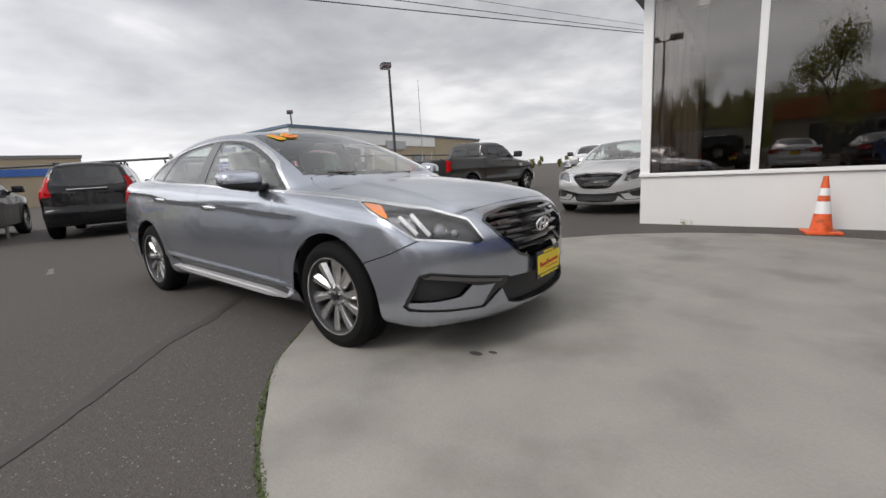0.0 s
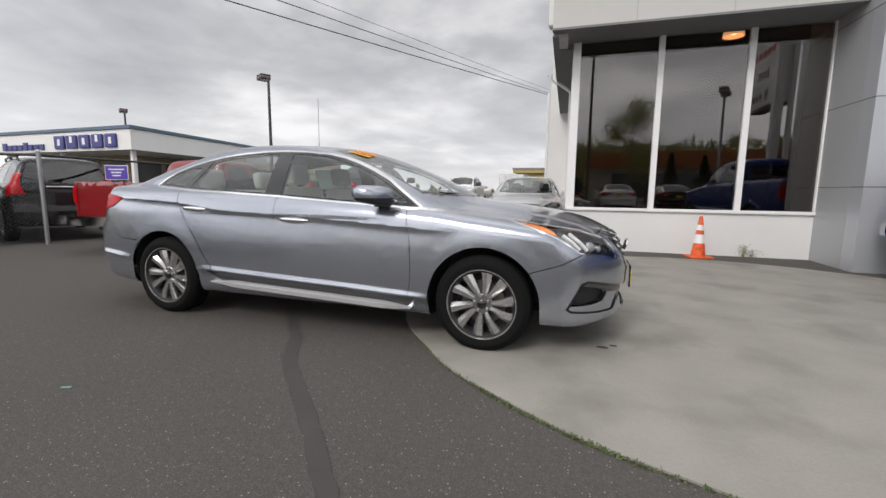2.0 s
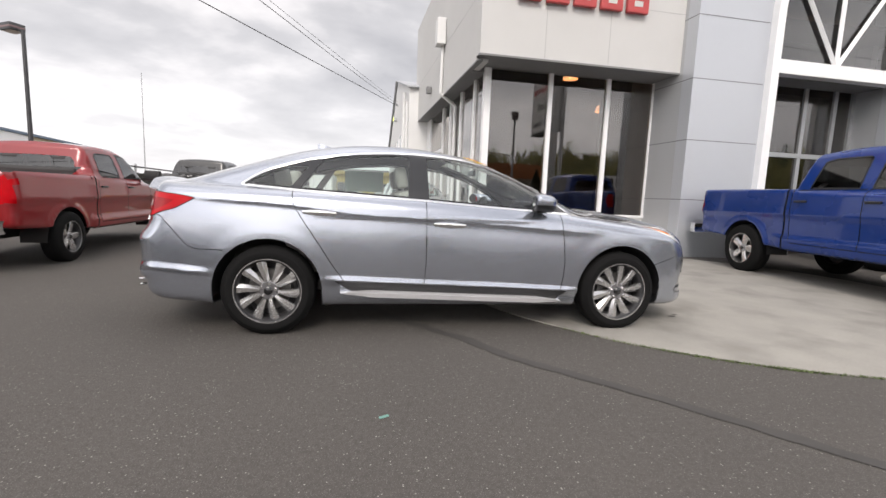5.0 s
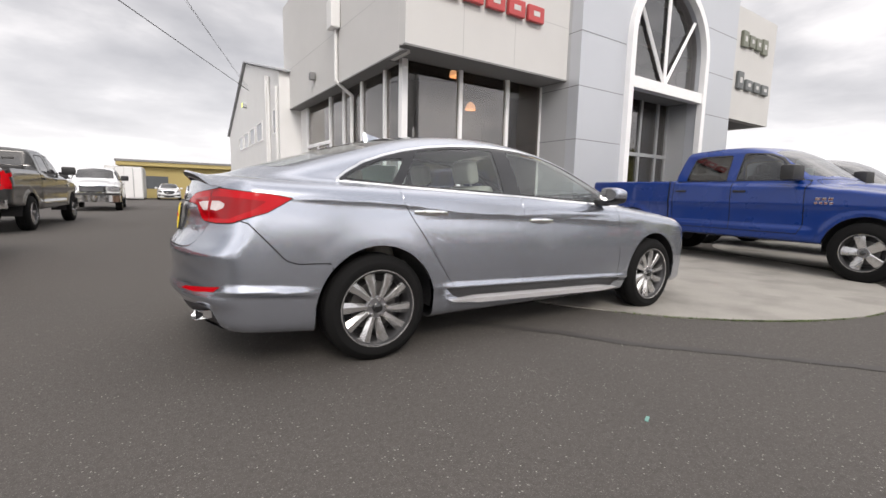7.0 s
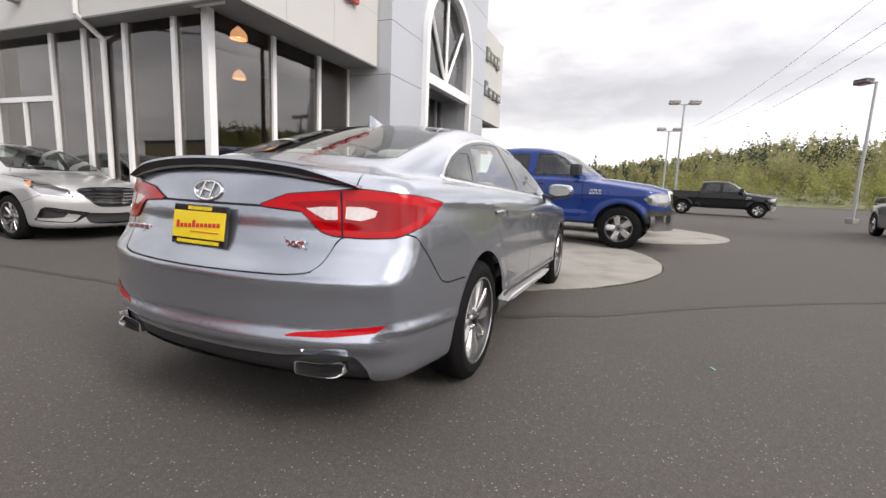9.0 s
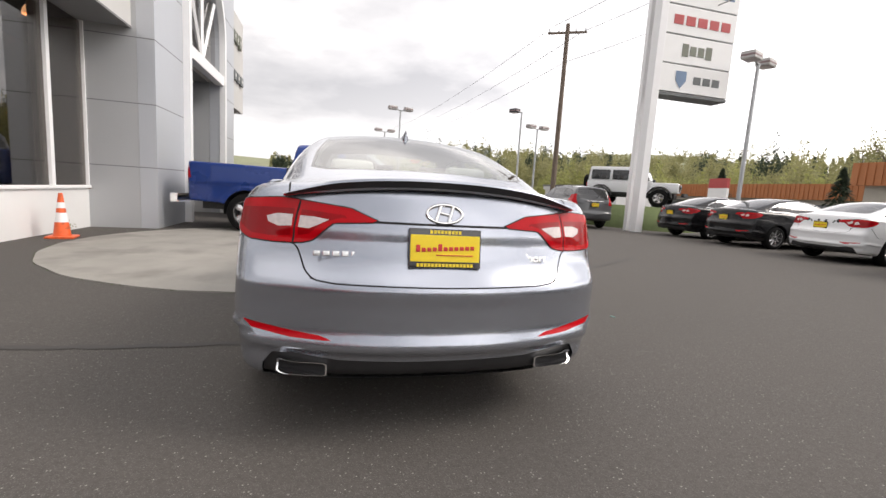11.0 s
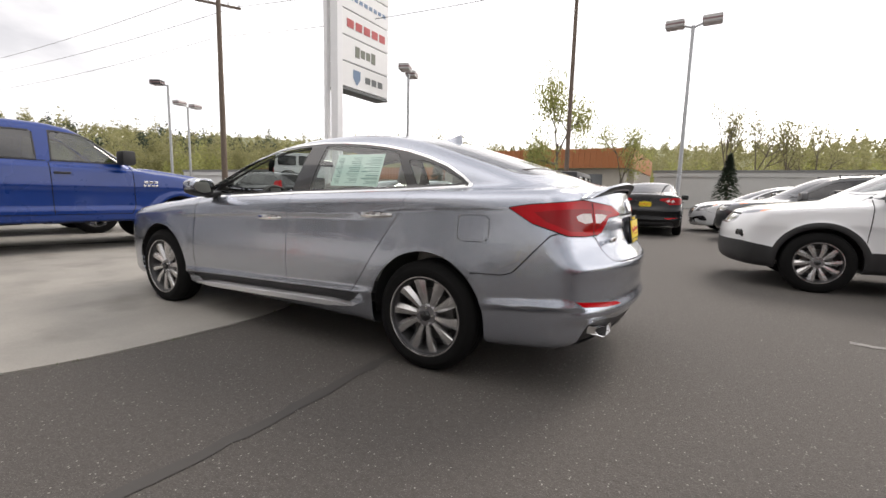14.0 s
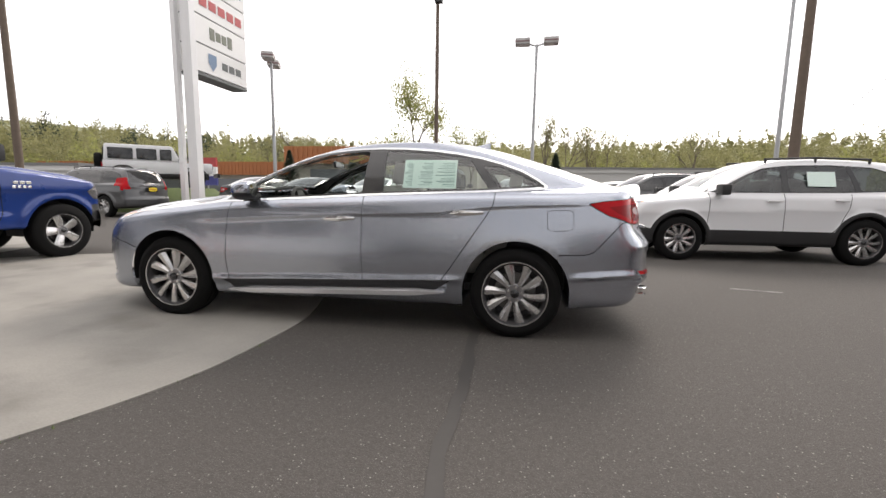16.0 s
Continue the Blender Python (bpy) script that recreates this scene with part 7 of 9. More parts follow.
def make_pickup(name, label, paint, glass, at, scale=1.0, cell=0.05, group="", rim=None, bars=True):
    car = thing(name, label, "pickup truck", group)
    made = build_shell(car, pickup_curves(), pickup_features(paint, glass), paint, [(1.85, 0.40, 0.47), (-1.85, 0.40, 0.47)], cell, -2.3, 2.1, 0.78, 0.015)
    for sd in (1, -1):
        for ax in (1.85, -1.85):
            make_wheel(car, pose(ax, sd * 0.855, 0.395, 0, 30 * ax, 180 if sd > 0 else 0), 0.400, 0.26, 0.245, ("chunky", 5), rim or M_ALLOY, M_GLOSSBLACK)
    for ax in (1.85, -1.85):
        add_liner(car, ax, 0.40, 0.475, 0.55, 0.93)
    boxes("bed_liner", M_BLACKPL, [((-2.98, -0.86, 0.90), (-1.08, 0.86, 0.925)), ((-2.99, -0.865, 0.92), (-2.975, 0.865, 1.33)), ((-1.09, -0.865, 0.92), (-1.075, 0.865, 1.30)), ((-2.97, 0.852, 0.92), (-1.09, 0.866, 1.33)), ((-2.97, -0.866, 0.92), (-1.09, -0.852, 1.33))], car)
    chrome_bar(car, "front_bumper", 2.64, 0.535, 0.975, 0.145, 0.10, 0.28, M_CHROME)
    chrome_bar(car, "rear_bumper", -3.20, 0.64, 0.92, 0.09, 0.16, 0.02, M_CHROME)
    chrome_bar(car, "grille_crossbar", 2.63, 0.94, 0.44, 0.035, 0.04, 0.03, M_CHROME)
    bm = bmesh.new()
    bm_box(bm, (2.55, -0.035, 0.78), (2.66, 0.035, 1.08), 0.01)
    part("grille_post", bm, M_CHROME, car)
    add_mirrors(car, 0.98, 1.09, 1.455, 1.25, M_BLACKPL)
    add_handles(car, ((0.22, 1.20), (-0.80, 1.20)), 0.985, M_BLACKPL)
    boxes("chassis", M_BLACKPL, [((-2.9, -0.45, 0.42), (2.6, 0.45, 0.62))], car)
    boxes("cabin_trim", M_DASH, [((-0.92, -0.78, 0.7), (1.0, 0.78, 1.22)), ((0.9, -0.78, 1.0), (1.15, 0.78, 1.26))], car)
    for y in (-0.4, 0.4):
        add_seat(car, 0.25, y, 0.5, M_DASH, 1.05)
    add_seat(car, -0.45, 0, 1.3, M_DASH, 1.05)
    if bars:
        for sd in (1, -1):
            bm = bmesh.new()
            for i in range(3):
                bm_box(bm, (1.45 - 0.075 * i - 0.03, sd * 0.972, 1.075), (1.45 - 0.075 * i + 0.03, sd * 0.99, 1.115), 0.006)
            for i in range(4):
                bm_box(bm, (1.46 - 0.06 * i - 0.022, sd * 0.972, 1.02), (1.46 - 0.06 * i + 0.022, sd * 0.99, 1.055), 0.006)
            part("model_badge", bm, M_CHROME, car)
    if bars:
        bm = bmesh.new()
        bm_box(bm, (-0.06, -0.004, -0.15), (0.06, 0.004, 0.15), 0.002)
        part("window_sticker", bm, M_PAPER, car, "pale price sticker", at=pose(0.36, 0.80, 1.50, 16, 0, 0))
    car.matrix_basis = at @ Matrix.Scale(scale, 4)
    return car


def make_suv(name, label, paint, glass, clad, at, k=1.0, scale=1.0, cell=0.05, group="", rails=True, tall_lamps=False, plate_on=True, category="car"):
    car = thing(name, label, category, group)
    feats = suv_features(paint, glass, clad, k)
    build_shell(car, suv_curves(k), feats, paint, [(1.35, 0.36, 0.405), (-1.35 * k, 0.36, 0.405)], cell, -1.6 * k, 1.5, 0.72, 0.015)
    for sd in (1, -1):
        for ax in (1.35, -1.35 * k):
            make_wheel(car, pose(ax, sd * 0.80, 0.355, 0, 25 * ax, 180 if sd > 0 else 0), 0.360, 0.23, 0.235, ("twin", 5), M_ALLOY, M_GLOSSBLACK)
        if rails:
            bm = bmesh.new()
            for a, b in ((0.05, -0.7), (-0.7, -1.5 * k)):
                bm_tube(bm, (a, sd * 0.60, 1.672 if a < 0 else 1.645), (b, sd * 0.60, 1.672 if b > -1 else 1.645), 0.016, n=8)
            for a in (0.03, -0.7, -1.48 * k):
                bm_tube(bm, (a, sd * 0.60, 1.58), (a, sd * 0.60, 1.66), 0.018, n=8)
            part("roof_rail", bm, M_BLACKPL, car)
    for ax in (1.35, -1.35 * k):
        add_liner(car, ax, 0.36, 0.41, 0.5, 0.87)
    add_mirrors(car, 0.78, 0.99, 1.14, 0.95, paint if clad is paint else M_BLACKPL)
    add_handles(car, ((0.0, 0.98), (-0.95 * k, 1.0)), 0.925, paint)
    boxes("cabin_trim", M_DASH, [((-1.7 * k, -0.72, 0.45), (0.8, 0.72, 0.98))], car)
    for y in (-0.38, 0.38):
        add_seat(car, 0.0, y, 0.5, M_DASH, 0.85)
    add_seat(car, -0.85 * k, 0, 1.3, M_DASH, 0.85)
    if plate_on:
        rear_plate(car, -2.275 * k, 0.93)
    bm = bmesh.new()
    bm_box(bm, (-2.25 * k, -0.35, 1.05), (-2.18 * k, 0.35, 1.08), 0.01)
    part("hatch_trim", bm, M_CHROME, car)
    car.matrix_basis = at @ Matrix.Scale(scale, 4)
    return car


def make_sedan(name, label, paint, glass, at, scale=1.0, cell=0.05, group="", grille=True):
    car = thing(name, label, "car", group)
    made = build_shell(car, sonata_curves(), sedan_features(paint, glass, True), paint, [(1.4025, 0.335, 0.385), (-1.4025, 0.335, 0.385)], cell, -1.7, 1.6, 0.62, 0.012)
    f, p, tag, faces = made["cells"]
    lamp = [faces[i] for i in np.nonzero(tag == "headlight")[0]]
    for sd in (1, -1):
        shell_mesh("lamp_housing", f, p, lamp, (sd,), -0.05, M_HOUSING2, made[("headlight", sd)], "")
        for ax in (1.4025, -1.4025):
            make_wheel(car, pose(ax, sd * 0.805, 0.330, 0, 25 * ax, 180 if sd > 0 else 0), 0.333, 0.215, 0.225, ("plain", 9), M_ALLOY, M_GLOSSBLACK)
    for ax in (1.4025, -1.4025):
        add_liner(car, ax, 0.335, 0.392)
    if grille:
        for z in (0.575, 0.625, 0.675, 0.725, 0.770):
            chrome_bar(car, "grille_bar", 2.335 - 0.25 * max(0, z - 0.62), z, 0.24 + (z - 0.55) * 0.8, 0.010, 0.03, 0.06, M_CHROME)
    add_mirrors(car, 0.63, 0.98, 1.05, 0.85, paint)
    add_handles(car, ((-0.066, 0.85), (-1.036, 0.913)), 0.925, paint)
    boxes("cabin_trim", M_DASH, [((-1.6, -0.70, 0.40), (0.7, 0.70, 0.90))], car)
    for y in (-0.38, 0.38):
        add_seat(car, 0.0, y, 0.5, M_DASH, 0.62)
    add_seat(car, -0.95, 0, 1.3, M_DASH, 0.58)
    rear_plate(car, -2.405, 0.86)
    car.matrix_basis = at @ Matrix.Scale(scale, 4)
    return car


def make_wrangler(name, label, paint, at, scale=1.0):
    """A boxy off-roader with a spare wheel on its tailgate."""
    car = thing(name, label, "off-roader")
    bm = bmesh.new()
    bm_box(bm, (-2.05, -0.78, 0.62), (0.95, 0.78, 1.16), 0.05)
    bm_box(bm, (0.9, -0.66, 0.68), (2.05, 0.66, 1.14), 0.07)
    part("body_tub", bm, paint, car, smooth=40)
    bm = bmesh.new()
    vs = bm_box(bm, (-2.02, -0.76, 1.15), (0.62, 0.76, 1.84), 0.07)
    for v in bm.verts:
        t = (v.co.z - 1.15) / 0.69
        v.co.y *= 1 - 0.10 * t
        if v.co.x > 0:
            v.co.x -= 0.32 * t - 0.18
        else:
            v.co.x += 0.06 * t
    part("hard_top", bm, paint if paint is not M_BLACKP else M_BLACKPL, car, smooth=40)
    for sd in (1, -1):
        for x0, x1 in ((0.0, 0.62), (-0.85, -0.12), (-1.85, -0.98)):
            bm = bmesh.new()
            bm_box(bm, (x0, -0.008, -0.25), (x1 - (0.18 if x0 == 0 else 0), 0.008, 0.22), 0.03)
            part("side_window", bm, M_GLASST2, car, smooth=30, at=pose(0, sd * 0.742, 1.46, sd * 6.3, 0, 0))
        for ax in (1.30, -1.35):
            bm = bmesh.new()
            n = 12
            rows = [[bm.verts.new((ax + r * math.cos(a), sd * y, 0.42 + r * math.sin(a))) for r, y in ((0.50, 0.66), (0.50, 0.95), (0.54, 0.95), (0.55, 0.66))] for a in np.linspace(0.1, math.pi - 0.1, n)]
            for a, b in zip(rows, rows[1:]):
                for j in range(4):
                    bm.faces.new((a[j], b[j], b[(j + 1) % 4], a[(j + 1) % 4]))
            bm.faces.new(rows[0]), bm.faces.new(rows[-1])
            bmesh.ops.recalc_face_normals(bm, faces=bm.faces[:])
            part("fender_flare", bm, M_BLACKPL, car)
            make_wheel(car, pose(ax, sd * 0.80, 0.415, 0, 18 * ax, 180 if sd > 0 else 0), 0.42, 0.29, 0.225, ("chunky", 5), M_ALLOYD if paint is M_BLACKP else M_ALLOY, M_GLOSSBLACK)
        bm = bmesh.new()
        bm_box(bm, (-2.09, sd * 0.70 - 0.06, 0.86), (-2.03, sd * 0.70 + 0.06, 1.04), 0.015)
        part("taillight", bm, M_REDLENS, car)
        bm = bmesh.new()
        bm_box(bm, (-0.9, sd * 0.80 - 0.05, 0.52), (0.75, sd * 0.80 + 0.05, 0.58), 0.02)
        part("side_step", bm, M_BLACKPL, car)
        bm = bmesh.new()
        bmesh.ops.create_cone(bm, cap_ends=True, segments=20, radius1=0.10, radius2=0.085, depth=0.05, matrix=pose(2.06, sd * 0.46, 0.98, 0, 90, 0))
        part("headlight", bm, M_HOUSING2, car)
    add_mirrors(car, 0.75, 0.92, 1.26, 0.9, M_BLACKPL)
    bm = bmesh.new()
    bm_box(bm, (-0.008, -0.60, -0.22), (0.008, 0.60, 0.20), 0.03)
    part("rear_window", bm, M_GLASST2, car, at=pose(-2.012, 0, 1.50, 0, 5, 0))
    bm = bmesh.new()
    bm_box(bm, (-0.008, -0.62, -0.24), (0.008, 0.62, 0.24), 0.03)
    part("windshield", bm, M_GLASST2, car, at=pose(0.70, 0, 1.44, 0, -24, 0))
    make_wheel(car, pose(-2.24, 0.06, 1.06, 0, 10, -90), 0.41, 0.27, 0.215, ("chunky", 5), M_ALLOYD, M_GLOSSBLACK)
    chrome_bar(car, "rear_bumper", -2.22, 0.60, 0.86, 0.09, 0.14, 0.03, M_BLACKPL)
    chrome_bar(car, "front_bumper", 2.24, 0.60, 0.86, 0.09, 0.14, 0.05, M_BLACKPL)
    boxes("chassis", M_BLACKPL, [((-1.9, -0.5, 0.40), (1.9, 0.5, 0.66))], car)
    for i in range(7):
        bm = bmesh.new()
        bm_box(bm, (2.03, -0.27 + 0.09 * i - 0.022, 0.78), (2.06, -0.27 + 0.09 * i + 0.022, 1.08), 0.012)
        part("grille_slot", bm, M_GLOSSBLACK, car)
    plate(car, pose(-2.10, 0.62, 0.80, 0, 0, 0))
    car.matrix_basis = at @ Matrix.Scale(scale, 4)
    return car


M_GLASST2 = surf("smoked_glass", (0.018, 0.02, 0.022), 0.06, coat=0.5)

# ---- parked vehicles, placed on the lot ----
def stand(x, y, heading, z=0.0):
    return pose(x, y, z, 0, 0, heading)


blue_truck = make_pickup("pickup_truck", "deep blue crew-cab pickup with chrome bumpers on the apron", M_BLUEP, M_GLASSM, stand(6.40, 0.30, -96.1), 1.0, 0.035)
silver = make_sedan("sedan", "silver sedan with chrome-barred grille beside the showroom wall", M_SILVER, M_GLASSC, stand(0.55, 8.25, -87.5), 1.0, 0.04)
white_suv = make_suv("utility_car", "white compact utility car with black lower cladding", M_WHITEP, M_GLASSM, M_BLACKPL, stand(-5.36, -4.46, 1.8), 1.0, 1.0, 0.035)
bm = bmesh.new()
bm_box(bm, (-0.20, -0.002, -0.12), (0.20, 0.002, 0.12))
part("price_sheet", bm, M_PAPER, white_suv, "pale green price sheet behind the side window", at=pose(-0.70, 0.79, 1.33, 18, 0, 0))
red_truck = make_pickup("pickup_truck", "red compact pickup truck with grey bumper", M_REDP, M_GLASST, stand(-5.50, 3.92, 93), 0.84, 0.06, bars=False)
grey_truck = make_pickup("pickup_truck", "dark grey crew-cab pickup with chrome bumper", M_GREYP, M_GLASST, stand(-6.0, 12.2, 87), 1.0, 0.06)
black_suv = make_suv("utility_car", "black utility car with tall red tail lamps behind the fence", M_BLACKP, M_GLASST, M_BLACKP, stand(-10.27, 1.04, 159), 1.0, 1.0, 0.06, plate_on=False)
copy_thing(black_suv, stand(-9.75, 3.05, 159))
copy_thing(black_suv, stand(-11.3, -1.55, 159))
wr_black = make_wrangler("off_roader", "black lifted off-roader with spare wheel on tailgate", M_BLACKP, stand(1.35, -13.2, -88))
white_sedan = make_sedan("sedan", "white sport sedan with full-width red tail lamps", M_WHITEP, M_GLASST, stand(4.0, -13.7, -91), 1.03, 0.06, grille=False)
black_sedan = make_sedan("sedan", "black sedan parked in the outer row", M_BLACKP, M_GLASST, stand(-1.45, -12.8, -88), 1.03, 0.06, grille=False)
van = make_suv("minivan", "charcoal minivan with yellow dealer plate", M_VAN, M_GLASST, M_VAN, stand(13.9, -9.85, -6), 1.15, 1.03, 0.06, category="minivan")
copy_thing(black_sedan, stand(6.85, -13.8, -92))
copy_thing(black_sedan, stand(9.3, -14.0, -93))
make_pickup("pickup_truck", "black crew-cab pickup parked across the far lot", M_BLACKP, M_GLASST, stand(26.4, -6.3, -98), 1.0, 0.08)
copy_thing(grey_truck, stand(9.4, 0.4, -98))
wr_white = make_wrangler("off_roader", "white off-roader raised on a display mound", M_WHITEP, stand(14.65, -13.8, -138, 1.0))
white_truck = make_pickup("pickup_truck", "white full-size pickup parked at the back of the lot", M_WHITEP, M_GLASST, stand(-5.3, 23.2, -88), 1.0, 0.08)
copy_thing(silver, stand(12.6, 0.2, -98))
copy_thing(white_sedan, stand(-2.4, 46.0, -90))
copy_thing(black_sedan, stand(1.6, 46.5, -90))
copy_thing(white_suv, stand(6.0, 42.3, -90))
copy_thing(white_suv, stand(-6.2, -8.0, 8))
copy_thing(van, stand(-5.6, -11.3, 8))
copy_thing(white_sedan, stand(-5.0, -14.6, 8))
# ---- lamp posts, poles, wires, pylon sign ----
def lamp_post(x, y, h, heading, heads, label, mat, double=True):
    ob = thing("lamp_post", label, "street lamp", "lot lamp posts")
    bm = bmesh.new()
    bm_tube(bm, (0, 0, 0), (0, 0, h - 0.05), 0.085, 0.06, 12)
    part("pole", bm, mat, ob, smooth=50)
    bm = bmesh.new()
    bm_box(bm, (-0.2, -0.2, 0), (0.2, 0.2, 0.25), 0.03)
    part("footing", bm, M_CONCRETE, ob)
    for s in (-1, 1) if double else (1,):
        bm = bmesh.new()
        bm_tube(bm, (0, 0, h - 0.12), (0, s * 0.35, h), 0.04, n=8)
        part("arm", bm, mat, ob)
        bm = bmesh.new()
        bm_box(bm, (-0.24, s * 0.62 - 0.32, h - 0.06), (0.24, s * 0.62 + 0.32, h + 0.20), 0.03)
        part("lamp_head", bm, heads, ob, smooth=30)
        bm = bmesh.new()
        bm_box(bm, (-0.19, s * 0.62 - 0.26, h - 0.075), (0.19, s * 0.62 + 0.26, h - 0.058), 0.005)
        part("lamp_lens", bm, M_CLEARLAMP, ob)
        bm = bmesh.new()
        bm_box(bm, (-0.244, s * 0.62 - 0.324, h + 0.02), (0.244, s * 0.62 + 0.324, h + 0.10), 0.02)
        part("lamp_band", bm, M_LAMPBAND, ob)
    ob.matrix_basis = pose(x, y, 0, 0, 0, heading)
    return ob


lamp_post(9.4, -14.5, 6.55, 20, M_HEADGREY, "galvanised lot lamp post with two box heads", M_STEEL)
lamp_post(-2.1, -16.7, 7.6, -92, M_HEADGREY, "galvanised lot lamp post with two box heads", M_STEEL)
lamp_post(-13.1, 14.8, 6.5, 60, M_DARKMETAL, "dark lot lamp post with a single flat head", M_DARKMETAL, False)
lamp_post(30.0, -4.2, 7.1, 10, M_HEADGREY, "galvanised lot lamp post with two box heads", M_STEEL)
lamp_post(38.0, -3.9, 6.4, 10, M_HEADGREY, "galvanised lot lamp post with two box heads", M_STEEL)
lamp_post(26.5, -14.0, 6.2, 15, M_HEADGREY, "galvanised lot lamp post with two box heads", M_STEEL)
lamp_post(25.0, -12.0, 7.0, -60, M_DARKMETAL, "lot lamp post with a single flat head", M_STEEL, False)
lamp_post(-30.0, 20.0, 6.5, 60, M_DARKMETAL, "dark lot lamp post with a single flat head", M_DARKMETAL, False)


def utility_pole(x, y, h, heading, lean, label, r=0.15, arms=1):
    ob = thing("utility_pole", label, "utility pole")
    bm = bmesh.new()
    bm_tube(bm, (0, 0, -0.1), (lean * h, 0, h), r, r * 0.7, 14)
    part("pole_shaft", bm, M_WOODPOLE, ob, smooth=50)
    for i in range(arms):
        bm = bmesh.new()
        z = h - 0.5 - 1.2 * i
        bm_box(bm, (lean * h - 0.05, -1.15, z - 0.06), (lean * h + 0.05, 1.15, z + 0.06), 0.01)
        part("crossarm", bm, M_WOODPOLE, ob)
        for yy in (-1.05, -0.5, 0.5, 1.05):
            bm = bmesh.new()
            bm_tube(bm, (lean * h, yy, z + 0.06), (lean * h, yy, z + 0.22), 0.04, 0.03, 8)
            part("insulator", bm, M_STEEL, ob)
    ob.matrix_basis = pose(x, y, 0, 0, 0, heading)
    return ob


utility_pole(21.2, -12.9, 11.6, -30, 0.0, "dark wooden utility pole with crossarm", 0.17)
utility_pole(-11.8, -14.8, 12.5, 10, 0.0, "brown wooden utility pole", 0.19)
utility_pole(2.5, -17.3, 10.2, 0, 0.0, "weathered wooden pole with a small lamp", 0.11, 0)
sp = thing("pole_lamp", "small flat lamp on top of the wooden pole", "street lamp")
bm = bmesh.new()
bm_box(bm, (2.25, -17.35, 9.72), (2.62, -17.05, 9.86), 0.03)
bm_tube(bm, (2.5, -17.22, 9.80), (2.5, -17.28, 9.84), 0.05, n=8)
part("lamp_head", bm, M_DARKMETAL, sp)
arm = thing("road_lamp", "curved-arm road lamp beside the utility pole", "street lamp")
bm = bmesh.new()
bm_tube(bm, (-11.0, -14.4, 0), (-11.0, -14.4, 8.2), 0.09, 0.06, 10)
bm_tube(bm, (-11.0, -14.4, 8.2), (-9.9, -14.0, 8.9), 0.045, 0.04, 8)
part("pole", bm, M_STEEL, arm, smooth=50)
for q in ((-9.75, -13.95, 8.88), (-10.05, -14.0, 8.2)):
    bm = bmesh.new()
    bm_box(bm, Vector(q) - Vector((0.28, 0.12, 0.06)), Vector(q) + Vector((0.28, 0.12, 0.08)), 0.05)
    part("lamp_head", bm, M_HEADGREY, arm, smooth=50)


def wire(p, q, sag, r=0.012, n=24):
    p, q = Vector(p), Vector(q)
    bm = bmesh.new()
    rows = []
    for i in range(n + 1):
        t = i / n
        c = p.lerp(q, t) - Vector((0, 0, 4 * sag * t * (1 - t)))
        rows.append([bm.verts.new(c + Vector((0, r * math.cos(a), r * math.sin(a)))) for a in (0, 1.57, 3.14, 4.71)])
    for a, b in zip(rows, rows[1:]):
        for j in range(4):
            bm.faces.new((a[j], b[j], b[(j + 1) % 4], a[(j + 1) % 4]))
    return tagged(part("overhead_wire", bm, M_WIRE), "thin dark overhead wire between poles", "wire")


wire((0.72, 18.0, 5.38), (-19.6, -27.7, 4.6), 0.15, 0.013)
wire((0.72, 18.1, 5.45), (-10.5, -30.5, 1.9), 0.25, 0.008)
wire((0.72, 18.2, 5.6), (-11.4, -30.3, 2.7), 0.25, 0.005)
for dz, dy in ((0.0, -1.0), (0.0, 1.0), (-1.9, 0.0)):
    wire((21.2, -12.9 + dy, 11.3 + dz), (-11.8, -14.8 + dy, 11.6 + dz), 0.8, 0.014)
    wire((-11.8, -14.8 + dy, 11.6 + dz), (-60.0, -20.0 + dy, 11.6 + dz), 0.8, 0.014)
    wire((21.2, -12.9 + dy, 11.3 + dz), (75.0, -10.0 + dy, 11.6 + dz), 0.8, 0.014)

